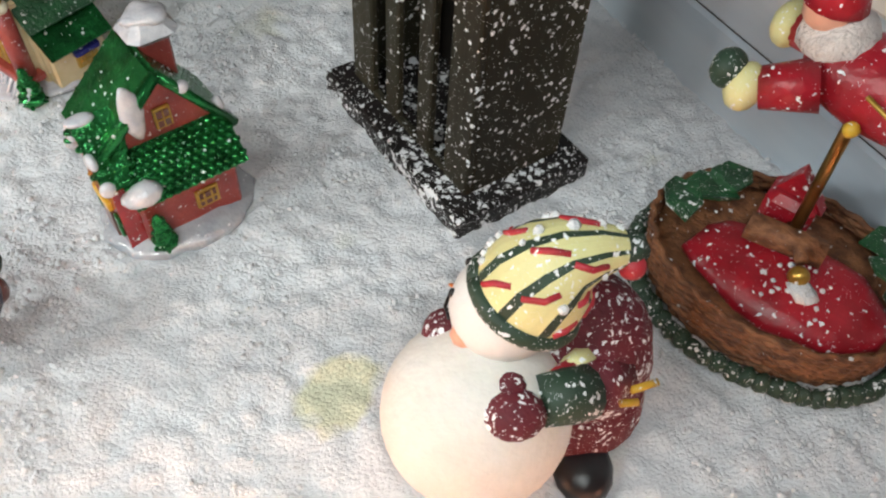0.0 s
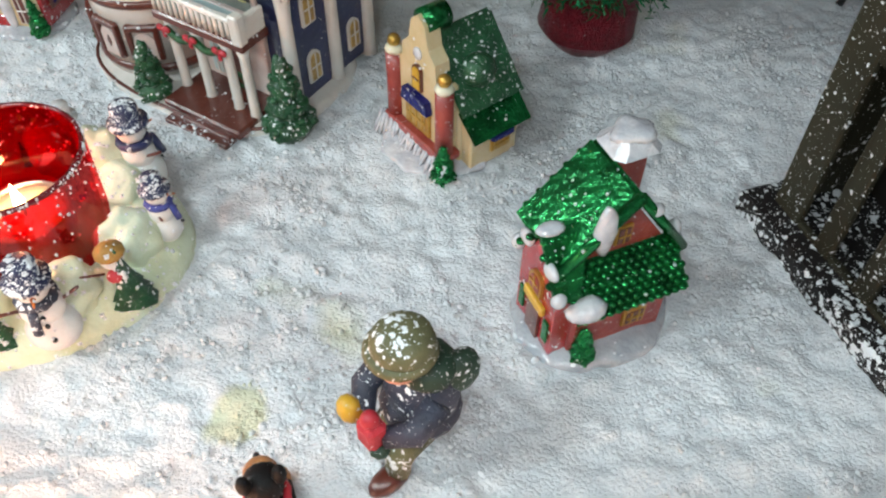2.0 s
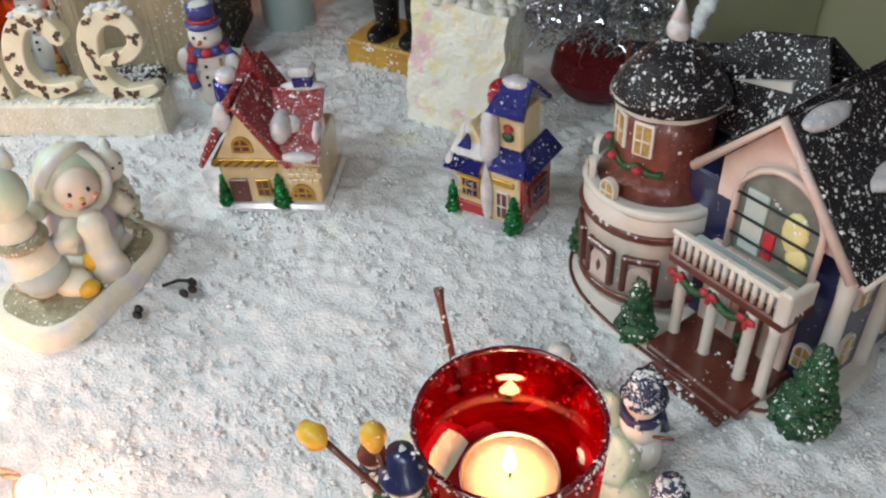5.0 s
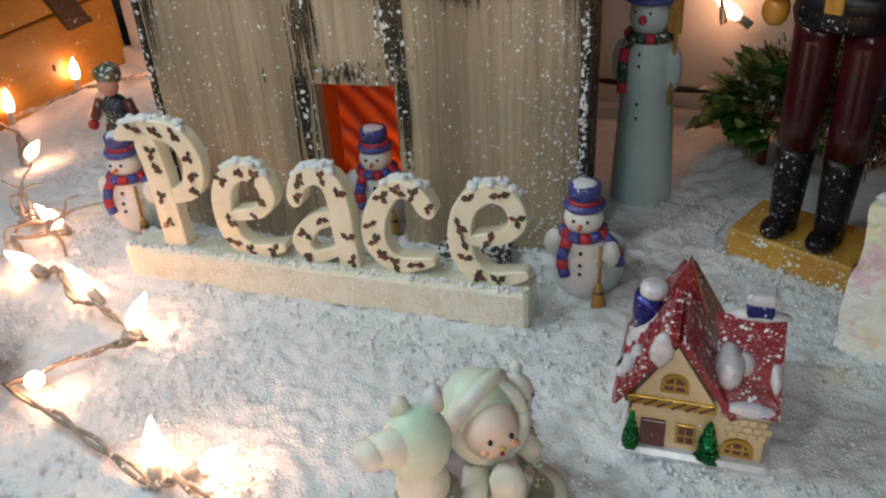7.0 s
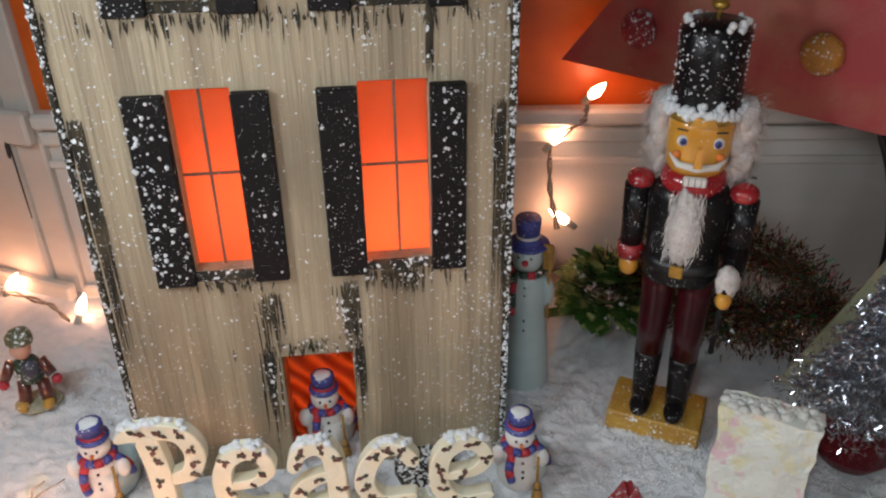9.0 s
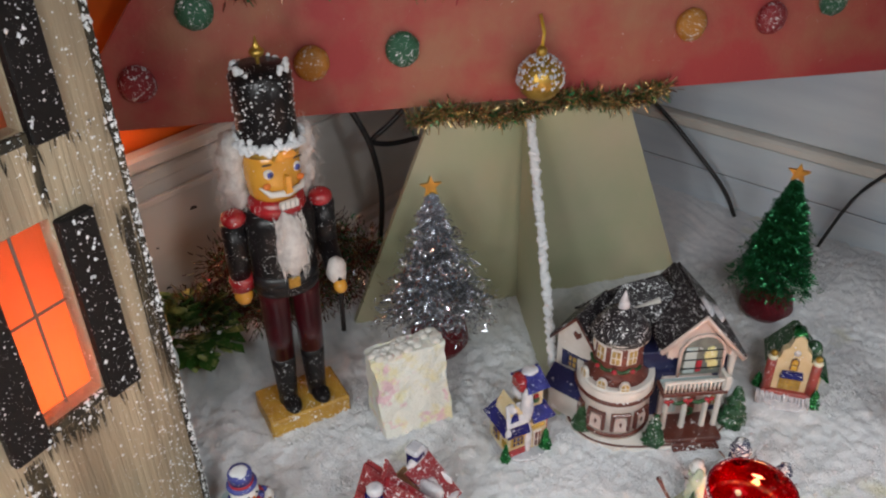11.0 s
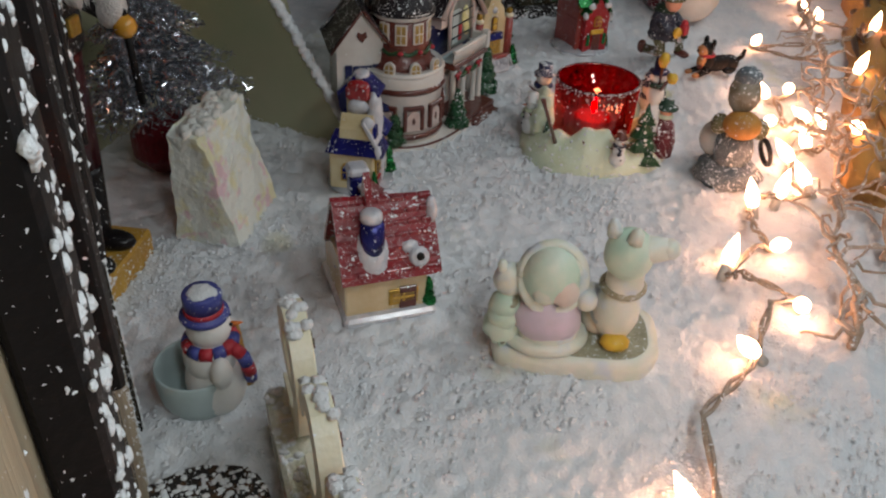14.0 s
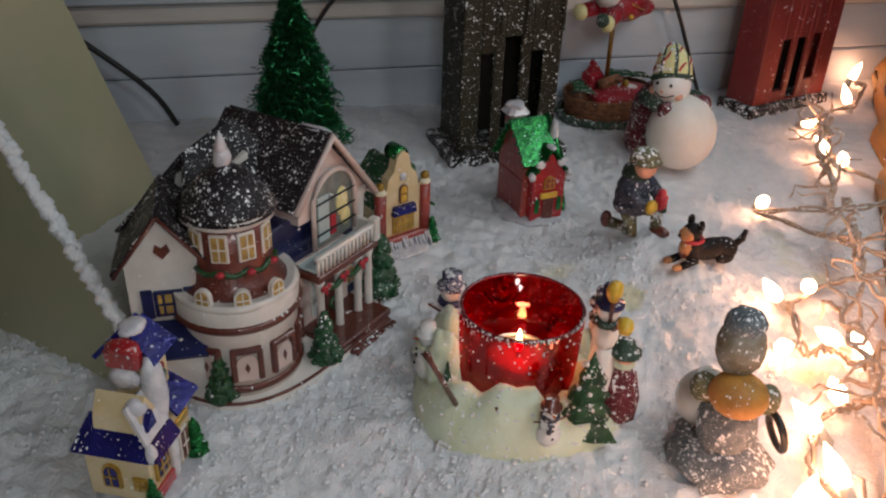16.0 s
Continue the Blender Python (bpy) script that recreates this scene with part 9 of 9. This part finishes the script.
def twig(pts, seed):
    rnd = random.Random(seed)
    tw = thing("frosted_twig", "frosted curly brown twig lying among the lights", "twig", Matrix(), group="twigs among the lights")
    s = Shape()
    rough = [Vector(p) for p in pts]
    base = []
    for k in range(len(rough) - 1):
        for j in range(4):
            base.append(rough[k].lerp(rough[k + 1], j / 4) + Vector((rnd.gauss(0, 0.0028), rnd.gauss(0, 0.0028), rnd.gauss(0, 0.002))))
    base.append(rough[-1])
    s.tube(TWIG, base, [0.0030 * (1 - 0.6 * k / len(base)) for k in range(len(base))], 7)
    part("stem", s, tw)
    for k in range(1, len(base)):
        for _ in range(rnd.choice((1, 2))):
            p = base[k - 1].lerp(base[k], rnd.random())
            q = [p]
            d = Vector((rnd.gauss(0, 1), rnd.gauss(0, 1), abs(rnd.gauss(0.5, 0.5)))).normalized()
            for _ in range(7):
                d = (d + Vector((rnd.gauss(0, 0.55), rnd.gauss(0, 0.55), rnd.gauss(0, 0.5)))).normalized()
                q.append(q[-1] + d * rnd.uniform(0.004, 0.008))
            s = Shape()
            s.tube(TWIG, q, [0.0017, 0.0016, 0.0014, 0.0013, 0.0011, 0.0009, 0.0008, 0.0005], 6)
            part("branch", s, tw)


twig([(0.00, -0.055, 0.006), (0.03, -0.05, 0.018), (0.07, -0.055, 0.022), (0.11, -0.05, 0.03), (0.16, -0.045, 0.03)], 1)
twig([(0.12, -0.09, 0.030), (0.16, -0.08, 0.034), (0.21, -0.07, 0.03), (0.27, -0.07, 0.034), (0.33, -0.075, 0.03)], 2)
twig([(-0.16, -0.035, 0.004), (-0.12, -0.04, 0.014), (-0.07, -0.03, 0.02), (-0.02, -0.035, 0.022)], 3)
twig([(0.36, -0.08, 0.004), (0.41, -0.08, 0.02), (0.46, -0.075, 0.026), (0.52, -0.09, 0.022), (0.57, -0.10, 0.016)], 4)
twig([(-0.66, 0.085, 0.008), (-0.62, 0.075, 0.018), (-0.58, 0.085, 0.016)], 5)
twig([(0.02, -0.10, 0.020), (0.06, -0.11, 0.03), (0.10, -0.115, 0.05), (0.15, -0.11, 0.055)], 6)
twig([(-0.06, -0.07, 0.006), (-0.02, -0.075, 0.022), (0.03, -0.08, 0.03), (0.08, -0.085, 0.035)], 7)

# ---------- cables ----------
for pts, r in (([(-0.46, 0.522, 0.032), (-0.40, 0.552, 0.029), (-0.335, 0.584, 0.031), (-0.27, 0.616, 0.028), (-0.20, 0.650, 0.030)], 0.0026), ([(-0.114, 0.60, 0.245), (-0.09, 0.59, 0.20), (-0.078, 0.585, 0.160), (-0.072, 0.59, 0.10), (-0.08, 0.60, 0.0)], 0.0032), ([(-0.03, 0.585, 0.22), (-0.060, 0.585, 0.195), (-0.078, 0.59, 0.178), (-0.055, 0.60, 0.165), (-0.02, 0.61, 0.16)], 0.003),
               ([(0.215, 0.800, 0.03), (0.275, 0.700, 0.06), (0.285, 0.685, 0.107), (0.304, 0.650, 0.138), (0.36, 0.555, 0.05), (0.38, 0.53, 0.0)], 0.0028), ([(0.42, 0.43, 0.0), (0.436, 0.405, 0.09), (0.462, 0.356, 0.15), (0.485, 0.310, 0.150), (0.548, 0.194, 0.158), (0.60, 0.10, 0.168), (0.64, 0.02, 0.0)], 0.0022)):
    s = Shape()
    fine = []
    for k in range(len(pts) - 1):
        p0, p1, p2, p3 = (Vector(pts[min(max(k + j, 0), len(pts) - 1)]) for j in (-1, 0, 1, 2))
        for j in range(6):
            t = j / 6
            fine.append(0.5 * ((2 * p1) + (p2 - p0) * t + (2 * p0 - 5 * p1 + 4 * p2 - p3) * t * t + (3 * p1 - p0 - 3 * p2 + p3) * t ** 3))
    fine.append(Vector(pts[-1]))
    s.tube(CABLE, fine, r, 8)
    solid("power_cable", s, "black power cable looping behind the display", "cable")

# ---------- snowy mat by the house and frosted bush ----------
MATTING = mat("dark_matting", (0.018, 0.014, 0.012), 0.8, col2=(0.10, 0.045, 0.015), scale=150, bump=0.8, bump_scale=500, flecks=0.46, fleck_size=240, ramp=(0.5, 0.62))
rnd = random.Random(31)
step_mat = thing("door_mat", "black and brown door mat crusted with snow", "mat", pose(-0.362, 0.282, 0.0, 0, 0, 35))
s = Shape()
outline = [(0.024 * math.cos(a * 0.2244) * (1 + 0.06 * math.sin(a * 5.0)), 0.034 * math.sin(a * 0.2244) * (1 + 0.05 * math.cos(a * 7.0))) for a in range(28)]
n = len(outline)
s.put([(x, y, -0.004) for x, y in outline] + [(x, y, 0.006) for x, y in outline] + [(x * 0.94, y * 0.94, 0.008) for x, y in outline],
      [[k, (k + 1) % n, n + (k + 1) % n, n + k] for k in range(n)] + [[n + k, n + (k + 1) % n, 2 * n + (k + 1) % n, 2 * n + k] for k in range(n)] + [list(range(2 * n, 3 * n))], MATTING)
part("pad", s, step_mat)
s = Shape()
for _ in range(150):
    a, r = rnd.uniform(0, 6.28), math.sqrt(rnd.random())
    s.ball(CLUMP, (0.023 * r * math.cos(a), 0.032 * r * math.sin(a), 0.0085), (rnd.uniform(0.0006, 0.0022), rnd.uniform(0.0006, 0.0022), 0.0008), 6, wob=0.4, freq=300)
part("snow_crumb", s, step_mat, "white crumbs of snow", "stuff")

TEAL = mat("frosted_teal", (0.015, 0.045, 0.055), 0.8, col2=(0.03, 0.08, 0.09), scale=120, bump=0.8, bump_scale=420, flecks=0.4, fleck_size=300)
bush = thing("frosted_bush", "dark teal frosted bush flecked with snow", "bush", pose(-0.478, -0.010, 0.0))
one("trunk", bush, BROWN, "tube", [(0, 0, -0.004), (0, 0, 0.03)], 0.006, 8)
s = Shape()
for _ in range(260):
    a, e, r = rnd.uniform(0, 6.28), rnd.uniform(-0.6, 1.5), rnd.uniform(0.6, 1.0)
    p = (0.030 * r * math.cos(a) * math.cos(e), 0.030 * r * math.sin(a) * math.cos(e), 0.045 + 0.038 * r * math.sin(e))
    s.ball(TEAL, p, (rnd.uniform(0.004, 0.007), rnd.uniform(0.004, 0.007), rnd.uniform(0.003, 0.006)), 7, wob=0.5, freq=260)
part("crown", s, bush, "", "stuff")

# ---------- loose snow on the things ----------
for k, ob in enumerate([o for o in scene.objects if o.parent is None and o.type == "EMPTY"]):
    kind = ob.name.split(".")[0]
    if kind == "candle_holder":
        dust(ob, 1500, 0.0005, 0.0016, 50 + k)
    elif kind == "ornament_house":
        dust(ob, 260, 0.0003, 0.0010, 50 + k)
    elif kind == "porcelain_house":
        dust(ob, 1000, 0.0004, 0.0013, 50 + k)
    elif kind == "basket_centrepiece":
        dust(ob, 260, 0.0003, 0.0012, 50 + k)
